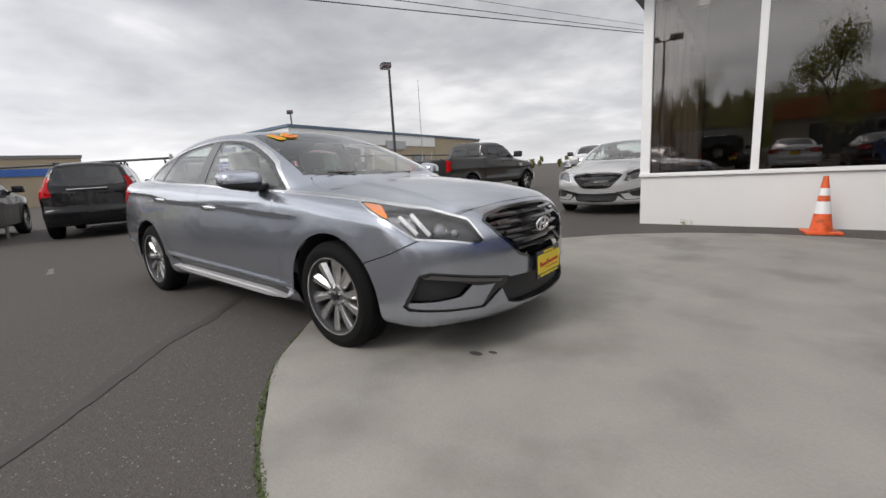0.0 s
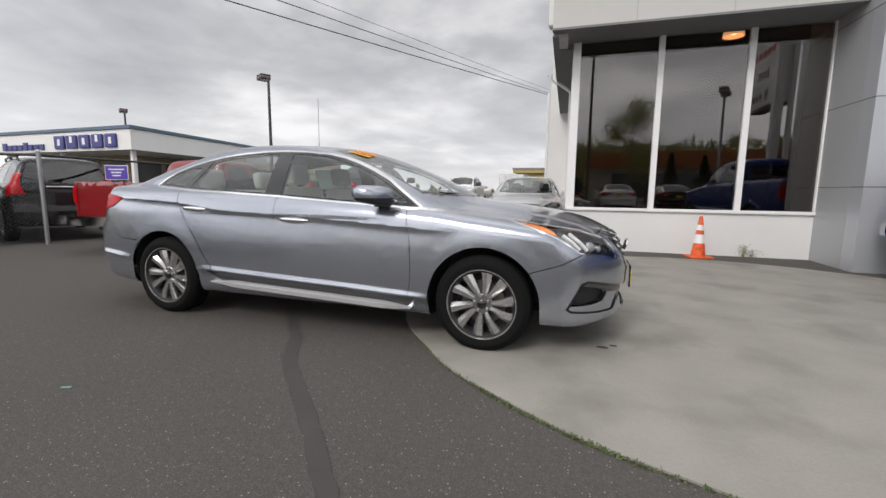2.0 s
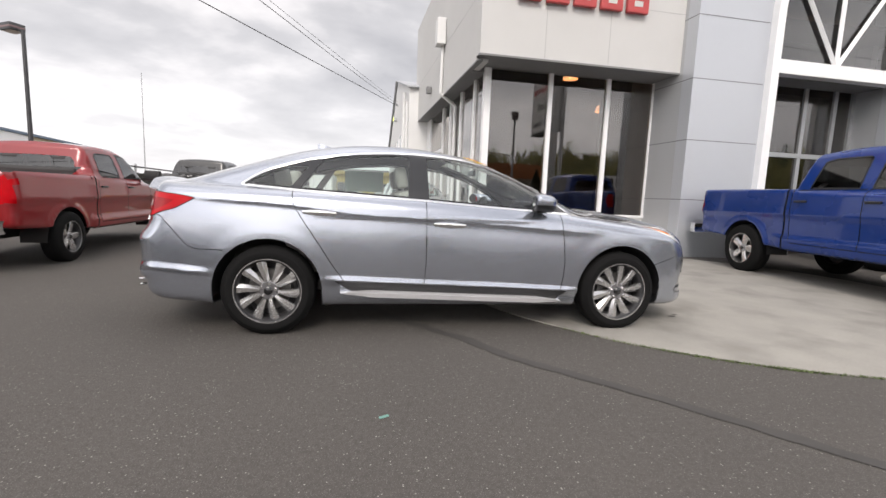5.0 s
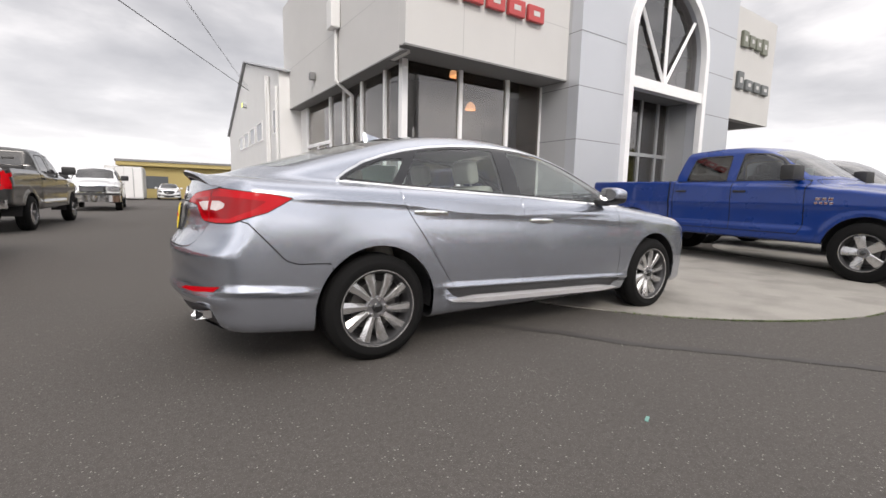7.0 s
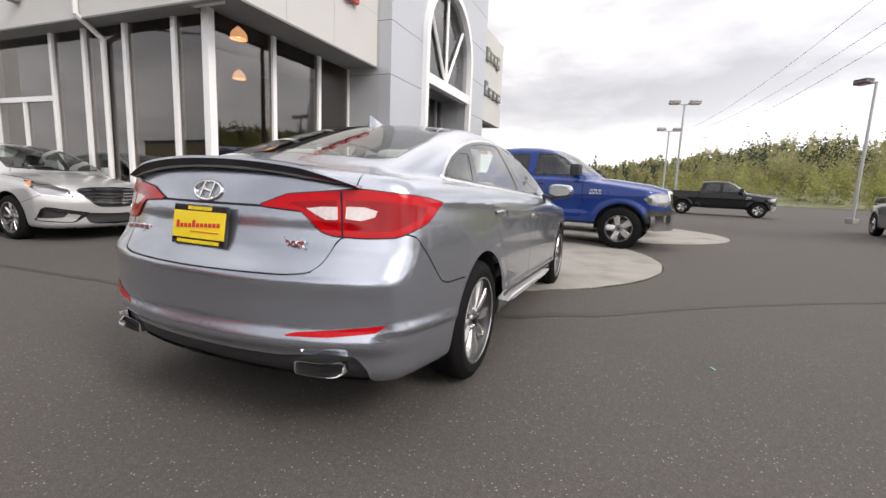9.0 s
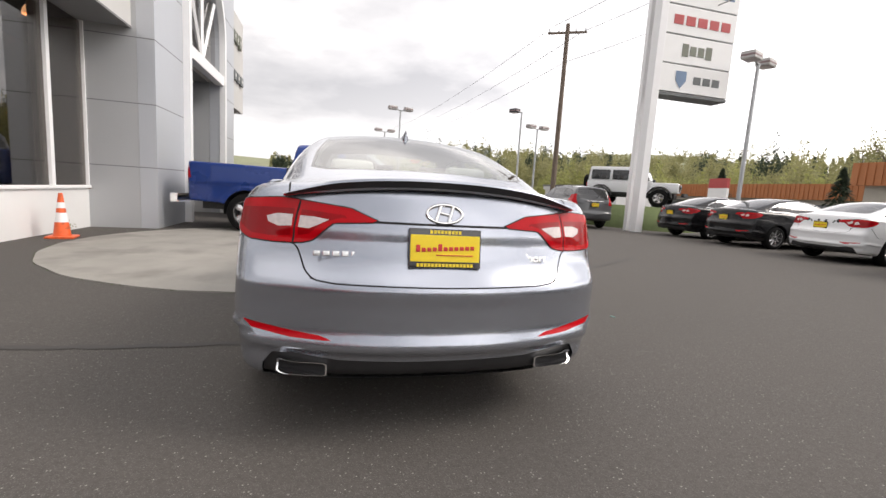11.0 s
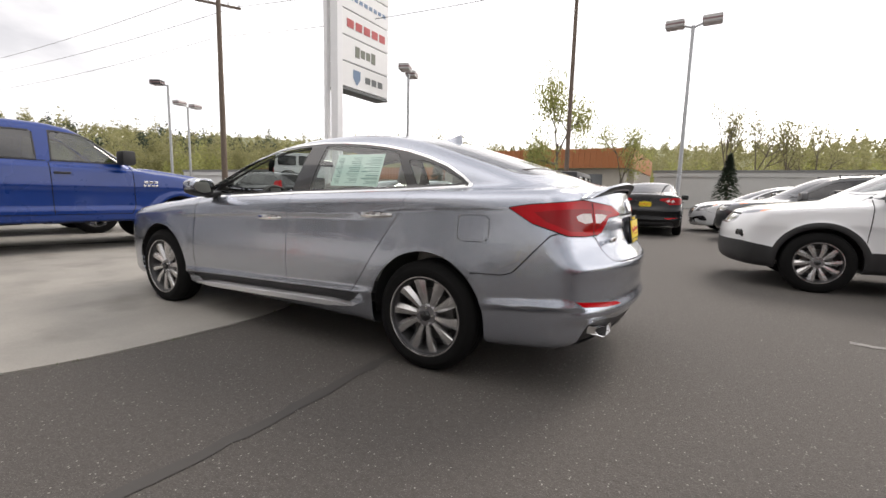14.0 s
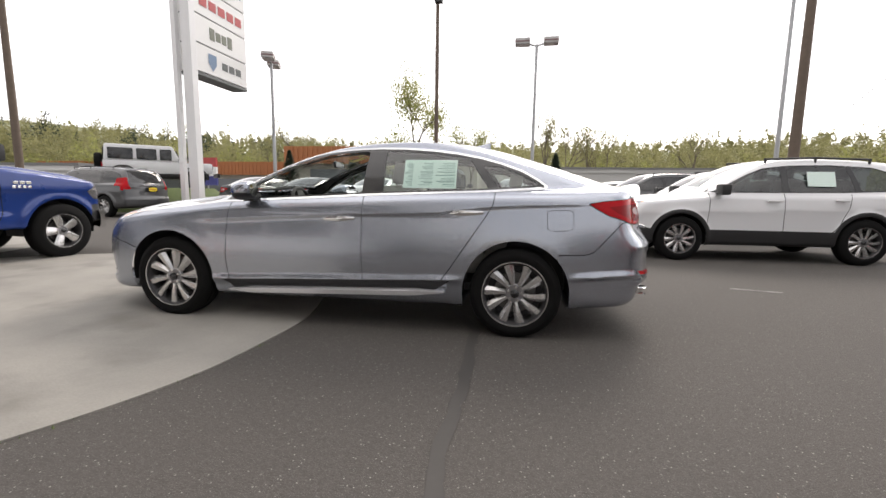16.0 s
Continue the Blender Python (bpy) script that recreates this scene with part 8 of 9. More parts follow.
pylon = thing("pylon_sign", "white pylon sign with stacked white name panels", "sign")
bm = bmesh.new()
bm_box(bm, (10.52, -11.30, 0), (10.90, -10.98, 12.6), 0.02)
part("pylon_post", bm, M_WHITE, pylon)
bm = bmesh.new()
bm_box(bm, (11.15, -11.22, 0), (11.34, -11.02, 12.6), 0.02)
part("pylon_post", bm, M_WHITE, pylon)
bm = bmesh.new()
bm_box(bm, (10.60, -14.5, 5.30), (11.3, -11.31, 5.42), 0.01)
part("sign_base", bm, M_GREYLET, pylon)
for i in range(6):
    z = 5.45 + 1.05 * i
    bm = bmesh.new()
    bm_box(bm, (10.60, -14.5, z), (11.3, -11.34, z + 1.0), 0.015)
    panel_ = part("name_panel", bm, M_SIGNWHITE, pylon, "white sign panel")
    bm = bmesh.new()
    bm_box(bm, (10.64, -14.48, z + 1.0), (11.26, -11.36, z + 1.05))
    part("panel_gap", bm, M_GREYLET, pylon)
    rows, mat = {0: ([(-13.0 - 0.44 * k, 0.34, 0.28) for k in range(3)], M_GREYLET), 1: ([(-12.3 - 0.36 * k, 0.28, 0.46 - 0.12 * (k in (1, 2))) for k in range(4)], M_GREENLET), 2: ([(-11.85 - 0.54 * k, 0.42, 0.34) for k in range(5)], M_RED), 3: ([(-11.9 - 0.32 * k, 0.22, 0.16) for k in range(8)], M_BLUEINK)}.get(i, ([], M_GREYLET))
    for y, w, h in rows:
        bm = bmesh.new()
        bm_box(bm, (10.585, y - w / 2, z + 0.5 - h / 2), (10.605, y + w / 2, z + 0.5 + h / 2), 0.008)
        part("name_shape", bm, mat, panel_)
    if i == 0:
        bm = bmesh.new()
        vs = [bm.verts.new((10.588, -12.25 + a, z + 0.48 + b)) for a, b in ((0.24, 0.30), (-0.24, 0.30), (-0.24, -0.05), (0.0, -0.34), (0.24, -0.05))]
        bm.faces.new(vs)
        part("shield_shape", bm, M_BLUEINK, panel_)

# ---- neighbouring buildings ----
def plain_building(name, label, x0, x1, y0, y1, h, wall, fascia, fz, over, at=None, roofmat=None):
    ob = thing(name, label, "building")
    boxes("wall", wall, [((x0, y0, 0), (x1, y1, fz))], ob)
    boxes("fascia", fascia, [((x0 - over, y0 - over, fz + 0.004), (x1 + over, y1 + over, h))], ob)
    boxes("roof", roofmat or M_SOFFIT, [((x0 - over - 0.08, y0 - over - 0.08, h + 0.004), (x1 + over + 0.08, y1 + over + 0.08, h + 0.22))], ob)
    if at is not None:
        ob.matrix_basis = at
    return ob


# white dealership with deep canopy across the fence
dealer = thing("dealership_building", "white flat-roofed dealership with deep canopy and blue roof edge", "building")
DX, DY = Vector((0.9986, -0.052, 0)), Vector((-0.164, 0.986, 0))


def dealer_box(name, mat, a, b, label="", bevel=0.0):
    ob = boxes(name, mat, [(a, b)], dealer, label, bevel)
    for v in ob.data.vertices:
        v.co = Vector((-22.4, 14.6, v.co.z)) + DX * v.co.x + DY * v.co.y
    return ob


dealer_box("canopy_fascia", M_SIGNWHITE, (-13.4, 0.0, 3.15), (0.0, 8.6, 4.30), "white canopy fascia", 0.02)
dealer_box("canopy_fascia", M_SIGNWHITE, (-13.4, 8.604, 3.35), (-0.02, 19.5, 4.30))
dealer_box("roof_edge", M_SLATEBLUE, (-13.5, -0.1, 4.304), (0.1, 31.1, 4.50), "slate blue roof edge", 0.02)
dealer_box("wall", M_TANWALL, (-12.5, 3.0, 0), (-4.0, 8.6, 3.146))
dealer_box("wall", M_TANWALL, (-12.5, 8.61, 0), (-0.10, 19.5, 3.346))
dealer_box("wall", M_TANWALL, (-12.5, 19.504, 0), (-0.06, 31.0, 4.30))
for i in range(2):
    dealer_box("shop_window", M_GLASST2B, (-3.996, 3.6 + 2.5 * i, 0.3), (-3.95, 5.6 + 2.5 * i, 2.8))
for i in range(3):
    dealer_box("shop_window", M_GLASST2B, (-11.8 + 2.6 * i, 2.95, 0.3), (-9.6 + 2.6 * i, 2.996, 2.8))
dealer_box("wall_panel", M_PANELD, (-0.098, 10.8, 3.0), (0.05, 13.9, 3.75), "grey panel on the fascia")
dealer_box("shop_window", M_GLASST2B, (-0.098, 15.2, 1.0), (-0.05, 17.4, 2.6))
for x, y in ((-0.5, 0.5), (-0.5, 7.9), (-7.0, 0.5), (-12.8, 0.5)):
    dealer_box("canopy_post", M_SIGNWHITE, (x - 0.12, y - 0.12, 0), (x + 0.12, y + 0.12, 3.146))
for i in range(5):
    dealer_box("sign_shape", M_NAVY, (-6.8 + 1.18 * i, -0.14, 3.30), (-5.85 + 1.18 * i, -0.004, 4.08), "", 0.06)
    dealer_box("shape_slot", M_SIGNWHITE, (-6.45 + 1.18 * i, -0.146, 3.5 + 0.14 * (i % 2)), (-6.2 + 1.18 * i, -0.138, 3.88 + 0.14 * (i % 2)), "", 0.003)
for i in range(8):
    dealer_box("sign_shape", M_NAVY, (-12.4 + 0.57 * i, -0.10, 3.30), (-11.95 + 0.57 * i, -0.004, 3.78 - 0.14 * (i not in (0, 4))), "", 0.03)
banner = thing("fence_sign", "small purple notice board with pale writing on the fence", "sign")
for nm, mt, a_, b_ in (("board", M_PURPLE, (-0.21, -0.012, -0.13), (0.21, 0.0, 0.13)), ("sign_border", M_SIGNWHITE, (-0.225, -0.004, -0.145), (0.225, 0.008, 0.145))):
    boxes(nm, mt, [(a_, b_)], banner, bevel=0.004)
for i, w in enumerate((0.30, 0.20, 0.16)):
    boxes("print_bar", M_SIGNWHITE, [((-w / 2, -0.0145, 0.05 - 0.06 * i), (w / 2, -0.0115, 0.075 - 0.06 * i))], banner)
banner.matrix_basis = pose(-6.85, 2.62, 1.36, 0, 0, 20)
tan = plain_building("tan_building", "long tan building with a blue band across the road", -75, -38, -14, 7.1, 3.35, M_TANWALL, M_TANWALL, 2.9, 0.0)
boxes("blue_band", M_BANDBLUE, [((-37.99, -14.1, 2.15), (-37.9, 7.2, 2.65))], tan)
yellow = plain_building("yellow_building", "low mustard-yellow building with dark flat roof", -6.2, 14.0, 52.0, 66.0, 3.70, M_MUSTARD, M_MUSTARD, 3.3, 0.6)
for i in range(4):
    boxes("window", M_GLASST2B, [((-4.4 + 4.5 * i, 51.95, 1.0), (-2.4 + 4.5 * i, 51.996, 2.3))], yellow)
box = thing("shipping_container", "white steel shipping container with ribbed sides by the mustard building", "container")
boxes("container_shell", M_PALEWALL, [((-6.9, 43.0, 0.12), (-4.3, 49.0, 2.85))], box)
for i in range(20):
    boxes("side_rib", M_PALEWALL, [((-4.298, 43.1 + 0.295 * i, 0.25), (-4.26, 43.25 + 0.295 * i, 2.72))], box)
for x0, x1 in ((-6.84, -5.62), (-5.58, -4.36)):
    door_ = boxes("container_door", M_WALL, [((x0, 42.95, 0.2), (x1, 42.996, 2.78))], box, "white container door")
    bm = bmesh.new()
    bm_tube(bm, ((x0 + x1) / 2, 42.92, 0.25), ((x0 + x1) / 2, 42.92, 2.72), 0.025, n=8)
    part("lock_rod", bm, M_STEEL, door_)
boxes("base_rail", M_DARKMETAL, [((-6.9, 42.98, 0), (-6.7, 49.0, 0.116)), ((-4.5, 42.98, 0), (-4.3, 49.0, 0.116))], box)
# orange-roofed shops across the street
shops = thing("orange_shops", "low beige shops with orange ribbed mansard fascia", "building")
for x0, x1, y0, y1, z in ((3.0, 26.0, -66.0, -45.0, 6.0), (30.0, 78.0, -72.0, -58.0, 5.0)):
    boxes("wall", M_BEIGE, [((x0 + 0.8, y0, 0), (x1 - 0.8, y1 - 0.8, z - 2.0))], shops)
    boxes("storefront", M_GLASST2B, [((x0 + 3.0, y1 - 0.79, 0.4), (x1 - 3.0, y1 - 0.7, z - 2.6))], shops)
    boxes("fascia_board", M_ORANGEROOF, [((x0, y1 - 0.35, z - 2.0), (x1, y1 - 0.1, z))], shops, "orange ribbed fascia")
    n = int((x1 - x0) / 0.6)
    rib = boxes("rib", M_ORANGEROOF, [((0, 0.002, 0.02), (0.16, 0.1, 1.98))], shops)
    rib.matrix_basis = pose(x0, y1 - 0.1, z - 2.0)
    for i in range(1, n):
        ob = new("rib", rib.data)
        ob.parent = shops
        ob.matrix_basis = pose(x0 + (x1 - x0) * i / n, y1 - 0.1, z - 2.0)
    boxes("fascia_side", M_ORANGEROOF, [((x0, y0, z - 2.0), (x0 + 0.3, y1 - 0.36, z - 0.004))], shops)
    boxes("roof", M_SOFFIT, [((x0 + 0.31, y0, z - 0.3), (x1, y1 - 0.36, z - 0.15))], shops)
boxes("wall", M_BEIGE, [((3.1, -66.0, 0), (3.79, -48.0, 4.0))], shops)
pale = plain_building("pale_warehouse", "long pale grey warehouse beyond the street", -40.0, 1.5, -66.0, -52.0, 3.9, M_PALEWALL, M_PALEWALL, 3.4, 0.1)
plain_building("white_shed", "low white shed beyond the street", 33.0, 48.0, -30.0, -26.0, 2.6, M_WALL, M_WALL, 2.2, 0.2)
# display mound under the raised off-roader
bm = bmesh.new()
bmesh.ops.create_uvsphere(bm, u_segments=28, v_segments=12, radius=1, matrix=Matrix.LocRotScale((14.65, -13.8, 0.0), None, (3.3, 2.6, 1.01)))
bmesh.ops.bisect_plane(bm, geom=bm.verts[:] + bm.edges[:] + bm.faces[:], plane_co=(0, 0, 0.0), plane_no=(0, 0, 1), clear_inner=True)
for v in bm.verts:
    v.co.z = 1.0 if v.co.z > 0.62 else v.co.z
tagged(part("display_mound", bm, M_GRASSY, smooth=60), "low grassy display mound", "mound")
small = thing("street_sign", "small red, white and blue street sign on a post", "sign")
bm = bmesh.new()
bm_tube(bm, (22.0, -26.5, 0), (22.0, -26.5, 2.2), 0.06, n=8)
part("post", bm, M_STEEL, small)
for z0, z1, mt in ((1.2, 1.9, M_NAVY), (1.9, 2.6, M_SIGNWHITE), (2.6, 3.3, M_RED)):
    boxes("panel", mt, [((21.2, -26.6, z0), (22.8, -26.4, z1 - 0.004))], small)

# ---- chain-link fence with top rail ----
fence = thing("chain_fence", "galvanised chain-link fence with dark top rail", "fence")
fpts = [(-17.5, -5.5), (-14.2, -3.2), (-10.9, -0.8), (-7.5, 1.70), (-7.75, 5.0), (-8.0, 8.4), (-8.3, 12.0), (-8.6, 16.0)]
for x, y in fpts:
    bm = bmesh.new()
    bm_tube(bm, (x, y, 0), (x, y, 1.70), 0.035, n=10)
    bm_tube(bm, (x, y, 1.70), (x, y, 1.74), 0.045, 0.02, 10)
    part("fence_post", bm, M_STEEL, fence, smooth=50)
for (x0, y0), (x1, y1) in zip(fpts, fpts[1:]):
    bm = bmesh.new()
    bm_tube(bm, (x0, y0, 1.64), (x1, y1, 1.64), 0.026, n=8)
    part("top_rail", bm, M_DARKMETAL, fence, smooth=50)
    bm = bmesh.new()
    d = Vector((x1 - x0, y1 - y0, 0))
    n = int(d.length / 0.075)
    for s in (1, -1):
        for i in range(-22, n):
            t0, t1 = i * 0.075, i * 0.075 + 1.55
            z0, z1 = 0.05, 1.6
            if t0 < 0:
                z0 += -t0
                t0 = 0
            if t1 > d.length:
                z1 -= t1 - d.length
                t1 = d.length
            if z1 <= z0:
                continue
            if s < 0:
                t0, t1 = d.length - t0, d.length - t1
            p, q = Vector((x0, y0, z0)) + d.normalized() * t0, Vector((x0, y0, z1)) + d.normalized() * t1
            o = Vector((0, 0, 0.0010))
            bm.faces.new([bm.verts.new(v) for v in (p - o, q - o, q + o, p + o)])
    part("mesh_panel", bm, M_STEEL, fence, "diamond wire mesh")

# ---- trees and the wooded skyline ----
def leaf_cloud(bm, c, r, n, size, rng, flat=0.8):
    for _ in range(n):
        v = Vector((rng.gauss(0, 1), rng.gauss(0, 1), rng.gauss(0, flat)))
        p = Vector(c) + v.normalized() * r * rng.random() ** 0.45
        a = Vector((rng.gauss(0, 1), rng.gauss(0, 1), rng.gauss(0, 1))).normalized() * size * rng.uniform(0.6, 1.3)
        b = a.cross(Vector((rng.gauss(0, 1), rng.gauss(0, 1), rng.gauss(0, 1)))).normalized() * size * rng.uniform(0.4, 0.8)
        bm.faces.new([bm.verts.new(p + q) for q in (-a * 0.6, b * 0.55, a * 0.7, -b * 0.5)])


def make_tree(x, y, h, spread, leaves, size, label, mat, seed, sparse=1.0):
    rng = random.Random(seed)
    ob = thing("tree", label, "tree")
    bm = bmesh.new()
    ends = []

    def limb(p, way, length, r, depth):
        q = p + way * length
        bm_tube(bm, p, q, r, r * 0.6, 7)
        if depth == 0:
            ends.append(q)
            return
        for _ in range(3 if depth > 1 else 4):
            w = (way + Vector((rng.gauss(0, 0.5), rng.gauss(0, 0.5), rng.gauss(0.1, 0.3)))).normalized()
            limb(p + way * length * rng.uniform(0.55, 1.0), w, length * rng.uniform(0.55, 0.8), r * 0.55, depth - 1)

    limb(Vector((0, 0, 0)), Vector((0.02, 0, 1)), h * 0.34, h * 0.016, 3)
    part("trunk", bm, M_BARK, ob, smooth=50)
    bm = bmesh.new()
    top = max(e.z for e in ends)
    for e in ends:
        leaf_cloud(bm, (e.x, e.y, e.z), spread * 0.22, int(leaves / len(ends)), size, rng)
    part("crown", bm, mat, ob, "loose fresh green leaves")
    ob.matrix_basis = pose(x, y, 0, 0, 0, seed * 40) @ Matrix.Diagonal((spread / h * 1.5, spread / h * 1.5, h / max(top, 0.1), 1))
    return ob


make_tree(6.4, -29.5, 8.6, 5.0, 5200, 0.13, "young maple with sparse fresh yellow-green leaves", M_LEAFY, 3)
make_tree(2.4, -33.0, 5.6, 3.4, 2000, 0.12, "young street tree with thin fresh leaves", M_LEAFY, 5)
for i, (x, y, h) in enumerate(((-6.0, -55, 13.0), (-9.5, -57, 12.0), (-13.0, -58, 11.0), (-16.5, -60, 10.5), (38, -62, 12.5), (42, -64, 13.0), (46, -62, 11.5), (-30, -60, 11))):
    make_tree(x, y - 14, h, 6.5, 900, 0.26, "tall half-bare tree against the sky", M_LEAFD, 20 + i)
for i, (x, y, h, w) in enumerate(((19.8, -35.0, 4.6, 1.5), (14.2, -37.0, 4.9, 1.6), (11.2, -37.5, 5.2, 1.5), (-4.6, -33.5, 4.2, 1.2), (31, -36, 5.0, 1.8))):
    rng = random.Random(60 + i)
    ob = thing("conifer", "dark green conical conifer by the street", "tree")
    bm = bmesh.new()
    bm_tube(bm, (0, 0, 0), (0, 0, h), 0.12, 0.02, 7)
    part("trunk", bm, M_BARK, ob)
    bm = bmesh.new()
    for _ in range(900):
        t = rng.random() ** 0.7
        z = 0.3 + t * (h - 0.3)
        r = w * (1 - t) * rng.uniform(0.55, 1.05) + 0.05
        a = rng.uniform(0, 6.283)
        p = Vector((r * math.cos(a), r * math.sin(a), z))
        out = Vector((math.cos(a), math.sin(a), -0.45)) * 0.28
        sd = Vector((-math.sin(a), math.cos(a), 0)) * 0.10
        bm.faces.new([bm.verts.new(q) for q in (p - out * 0.7, p + sd, p + out * 0.6, p - sd)])
    part("crown", bm, M_FIR, ob)
    ob.matrix_basis = pose(x, y, 0)


def woods(name, label, a0, a1, r0, r1, h0, h1, n, mat, seed, size, leaves=150):
    """A far belt of trees between two bearings, of many small leaf clumps round drooping limbs."""
    rng = np.random.default_rng(seed)
    a, r = np.radians(rng.uniform(a0, a1, n)), rng.uniform(r0, r1, n)
    swell = np.array([noise.noise(Vector((q * 14, w * 0.03, seed))) for q, w in zip(a, r)])
    h = rng.uniform(h0, h1, n) * (0.85 + 0.5 * swell) * np.interp(np.degrees(a), [-14, 4], [1.0, 0.5])
    w = h * rng.uniform(0.18, 0.30, n)
    v = rng.normal(size=(n, leaves, 3))
    v /= np.linalg.norm(v, axis=2, keepdims=True)
    v *= rng.random((n, leaves, 1)) ** 0.4
    lump = rng.normal(size=(n, 9, 3)) * 0.42
    v = v * 0.55 + lump[np.arange(n)[:, None], rng.integers(0, 9, (n, leaves))]
    taper = 1.0 - 0.45 * np.clip(v[:, :, 2], -1, 1)
    base = np.interp(r, [92, 180, 260, 420], [0, 8.5, 17, 38]) * np.interp(np.degrees(a), [-14, 4], [1.0, 0.55])
    p = np.stack([(r * np.cos(a))[:, None] + v[:, :, 0] * w[:, None] * taper, (r * np.sin(a))[:, None] + v[:, :, 1] * w[:, None] * taper, base[:, None] + np.maximum(h[:, None] * (0.52 + 0.46 * v[:, :, 2]), 0.2)], -1).reshape(-1, 3)
    e, f = (rng.normal(size=(len(p), 3)) * size * k for k in (0.5, 0.38))
    verts = np.stack([p - e, p + f, p + e, p - f], 1).reshape(-1, 3)
    me = bpy.data.meshes.new(name)
    me.from_pydata(verts.tolist(), [], np.arange(len(verts)).reshape(-1, 4).tolist())
    me.materials.append(mat)
    return tagged(new(name, me), label, "woods", kind="stuff")


woods("far_woods", "belt of fresh green spring woods on the skyline", -152, 4, 98, 150, 7.5, 12.5, 840, M_LEAFD, 7, 0.30, 340)
woods("far_woods", "belt of lighter half-bare spring trees", -152, -4, 86, 104, 5, 11, 340, M_LEAFY, 8, 0.24, 220)
woods("far_woods", "hazy woods covering the distant hillside", -158, 8, 175, 410, 8, 14, 1250, M_LEAFD, 11, 0.7, 130)
woods("far_firs", "dark firs on the wooded skyline", -60, 8, 150, 175, 9, 15, 200, M_FIR, 9, 0.40, 260)
woods("far_woods", "low trees behind the rear lot", 88, 150, 85, 120, 2.2, 4.5, 70, M_LEAFD, 10, 0.45)
bm = bmesh.new()
rows = []
for i in range(61):
    a = radians(-165 + 180 * i / 60)
    h = 20 + 9 * noise.noise(Vector((i * 0.13, 0, 3)))
    k = float(np.interp(-165 + 180 * i / 60, [-14, 4], [1.0, 0.55]))
    rows.append([bm.verts.new((r * math.cos(a), r * math.sin(a), z * k)) for r, z in ((92, 0), (120, 2.6), (150, 5.4), (180, 8.3), (260, 0.84 * h), (420, h * 1.85), (560, h * 1.95))])
for a, b in zip(rows, rows[1:]):
    for j in range(6):
        bm.faces.new((a[j], b[j], b[j + 1], a[j + 1]))
bmesh.ops.recalc_face_normals(bm, faces=bm.faces[:])
tagged(part("wooded_hill", bm, M_HILL, smooth=60), "distant green wooded hill", "hill", kind="structure")

# ---- small things round the lot ----
mast = thing("mast", "thin pale mast beyond the fence", "pole")
bm = bmesh.new()
bm_tube(bm, (-7.1, 10.0, 0), (-7.1, 10.0, 4.22), 0.018, 0.010, 8)
part("mast_rod", bm, M_STEEL, mast, smooth=50)
bm = bmesh.new()
bm_box(bm, (-7.25, 9.85, 0), (-6.95, 10.15, 0.08), 0.02)
part("mast_foot", bm, M_CONCRETE, mast)


def make_weed(x, y, h, blades, seed):
    """A tuft of thin bent blades growing from a crack."""
    rng = random.Random(seed)
    ob = thing("weed", "small wild weed growing at the foot of the wall", "plant")
    bm = bmesh.new()
    for _ in range(blades):
        a, lean, k = rng.uniform(0, 6.283), rng.uniform(0.1, 0.7), rng.uniform(0.5, 1.0)
        side = Vector((-math.sin(a), math.cos(a), 0)) * 0.004
        foot = Vector((rng.gauss(0, 0.02), rng.gauss(0, 0.012), 0))
        last = None
        for i in range(5):
            t = i / 4
            c = foot + Vector((math.cos(a) * lean * h * k * t * t, math.sin(a) * lean * h * k * t * t * 0.5, h * k * t))
            w = side * (1.05 - t)
            row = [bm.verts.new(c - w), bm.verts.new(c + w)]
            if last:
                bm.faces.new((last[0], last[1], row[1], row[0]))
            last = row
    part("stem", bm, M_LEAFD, ob)
    bm = bmesh.new()
    for _ in range(blades * 3):
        c = Vector((rng.gauss(0, 0.05), rng.gauss(0, 0.025), h * rng.uniform(0.25, 0.95)))
        u = Vector((rng.gauss(0, 1), rng.gauss(0, 1), rng.gauss(0, 0.6))).normalized() * 0.018
        v = u.cross(Vector((rng.gauss(0, 1), rng.gauss(0, 1), rng.gauss(0, 1)))).normalized() * 0.007
        bm.faces.new([bm.verts.new(c + q) for q in (-u, v, u, -v)])
    part("leaf", bm, M_LEAFD, ob)
    ob.matrix_basis = pose(x, y, 0)
    return ob


make_weed(4.66, 4.97, 0.24, 16, 1)
make_weed(4.80, 4.98, 0.15, 10, 2)
make_weed(2.35, 4.95, 0.10, 7, 3)

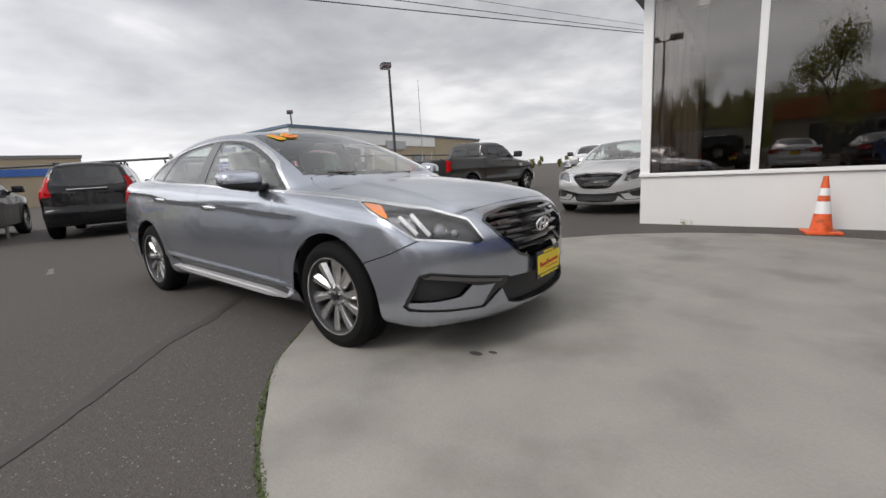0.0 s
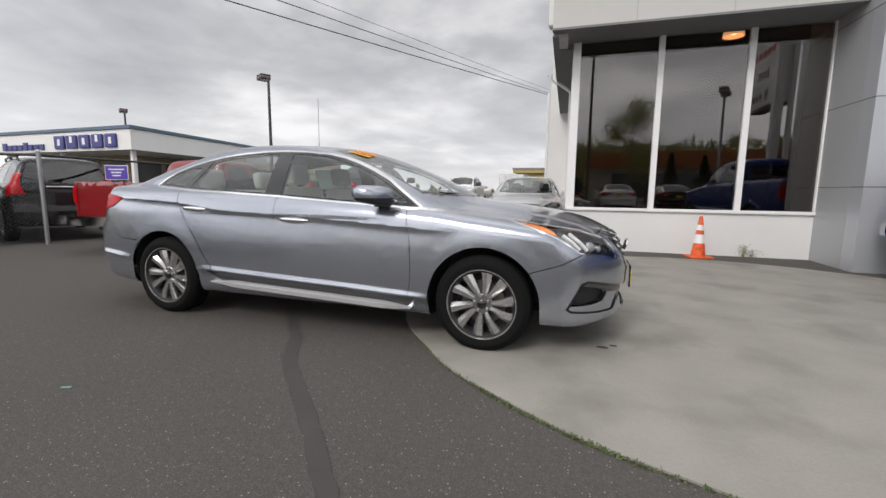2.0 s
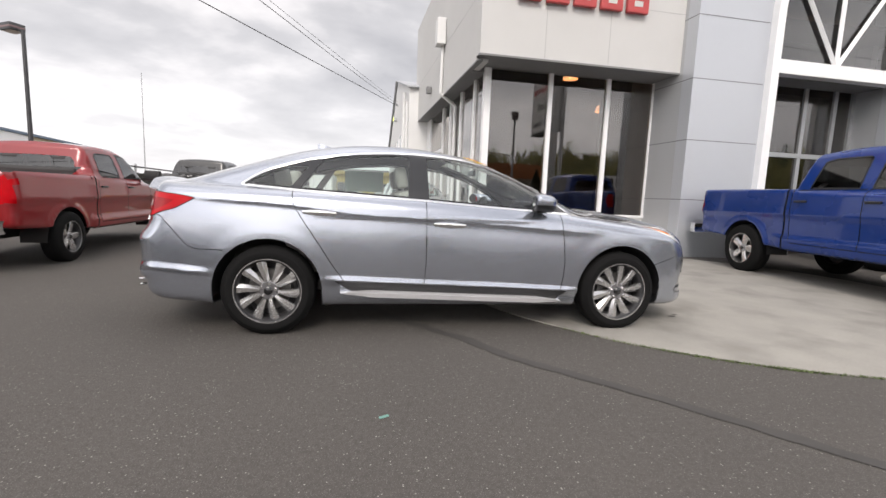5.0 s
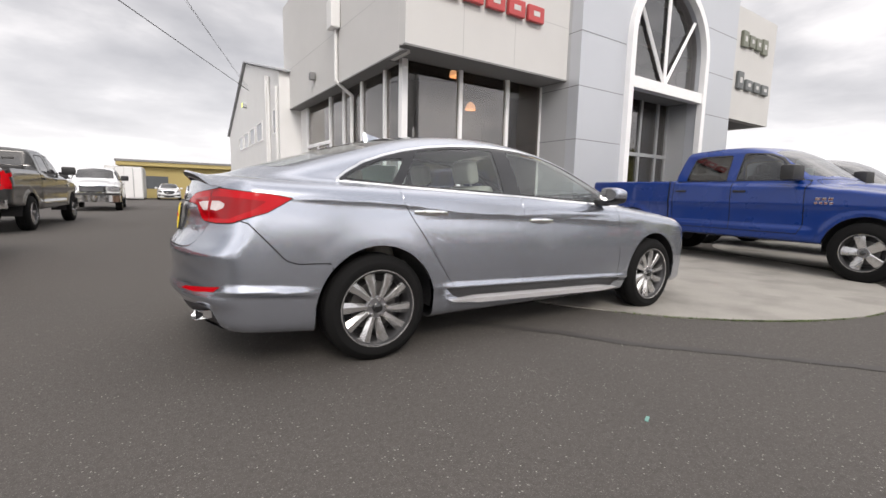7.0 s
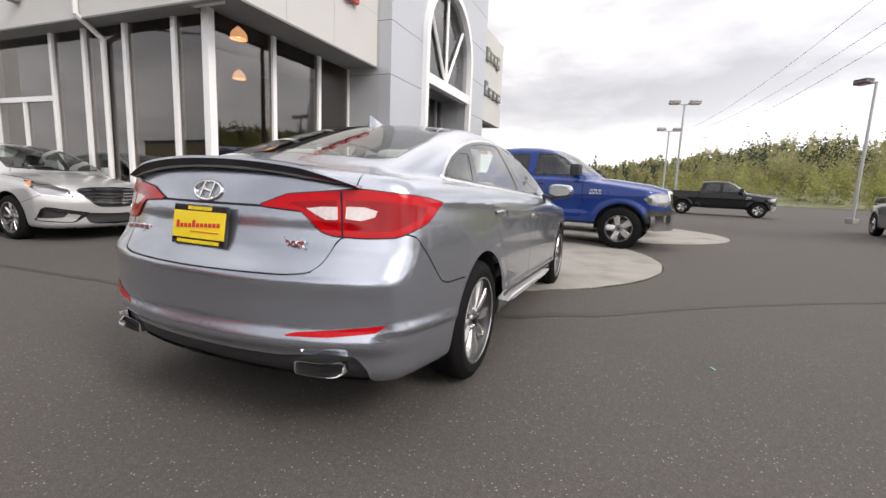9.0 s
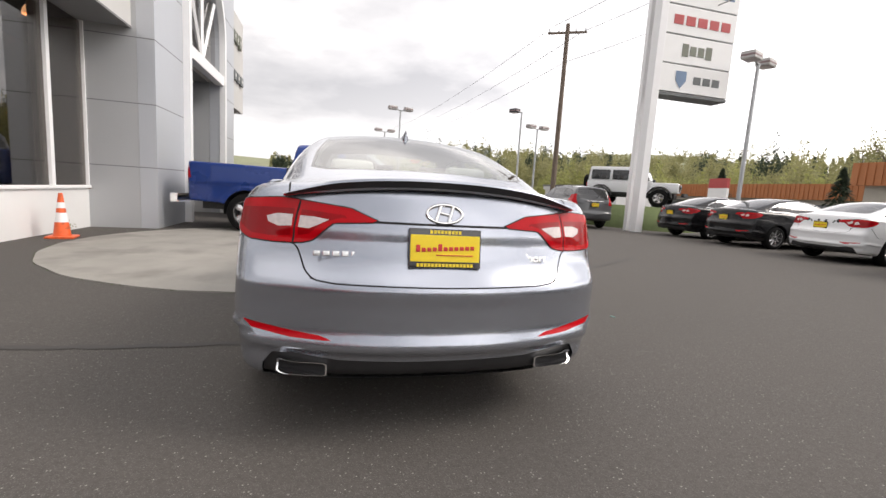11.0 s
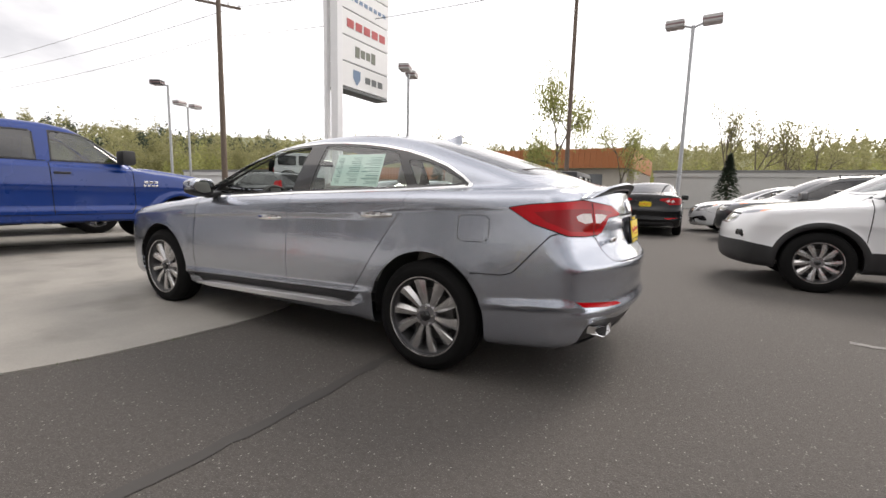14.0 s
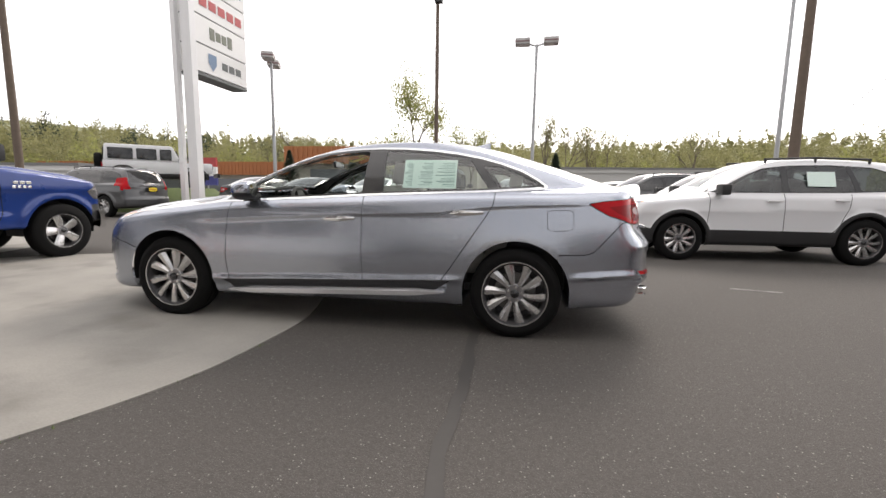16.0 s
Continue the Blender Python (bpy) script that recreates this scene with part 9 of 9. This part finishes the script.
# moss and grit in the joint round the apron
rng = random.Random(12)
bm = bmesh.new()
for _ in range(900):
    a = rng.choice((rng.gauss(-2.25, 0.10), rng.gauss(-2.02, 0.05), rng.gauss(-1.9, 0.3), rng.uniform(-3.1, 3.1)))
    r = 3.24 + rng.gauss(0, 0.008)
    c = Vector((3.52 + r * math.cos(a), 1.10 + r * math.sin(a), 0.005))
    u = Vector((rng.gauss(0, 1), rng.gauss(0, 1), 0.4)).normalized() * rng.uniform(0.004, 0.014)
    v = Vector((-u.y, u.x, 0.006)) * 0.5
    bm.faces.new([bm.verts.new(c + q) for q in (-u, v, u + Vector((0, 0, 0.008)), -v)])
tagged(part("joint_moss", bm, M_GRASSY), "moss and grass blades in the joint round the apron", "moss", kind="stuff")

# crates and bollards by the rear hall
M_CRATE = surf("brown_crate_board", (0.20, 0.125, 0.085), 0.8, var=0.2, scale=4)
for x, y, w, h, turn in ((0.15, 16.75, 1.15, 0.95, 8), (-0.15, 18.2, 1.0, 0.75, -6)):
    ob = thing("crate", "brown wooden storage crate with pale lid beside the hall", "crate")
    for k, (a, b) in enumerate((((-w / 2, -w / 2, 0), (w / 2, -w / 2 + 0.03, h)), ((-w / 2, w / 2 - 0.03, 0), (w / 2, w / 2, h)), ((-w / 2, -w / 2 + 0.034, 0), (-w / 2 + 0.03, w / 2 - 0.034, h)), ((w / 2 - 0.03, -w / 2 + 0.034, 0), (w / 2, w / 2 - 0.034, h)))):
        boxes("crate_side", M_CRATE, [(a, b)], ob, bevel=0.006)
    boxes("crate_lid", M_BEIGE, [((-w / 2 - 0.03, -w / 2 - 0.03, h + 0.002), (w / 2 + 0.03, w / 2 + 0.03, h + 0.05))], ob, "pale lid", bevel=0.01)
    ob.matrix_basis = pose(x, y, 0, 0, 0, turn)
for y in (16.1, 18.9):
    ob = thing("bollard", "yellow steel bollard in front of the hall", "bollard", "hall bollards")
    bm = bmesh.new()
    bm_tube(bm, (0.40, y, 0), (0.40, y, 1.02), 0.075, n=16)
    bmesh.ops.create_uvsphere(bm, u_segments=16, v_segments=8, radius=0.075, matrix=Matrix.Translation((0.40, y, 1.02)))
    part("bollard_post", bm, M_YELLOW, ob, smooth=50)
scrap = boxes("paper_scrap", M_PAPER, [((-0.22, -0.12, 0.002), (0.22, 0.12, 0.02))], bevel=0.004)
scrap.matrix_basis = pose(-0.55, 15.9, 0, 0, 0, 20)
tagged(scrap, "pale flattened scrap lying on the asphalt", "litter")
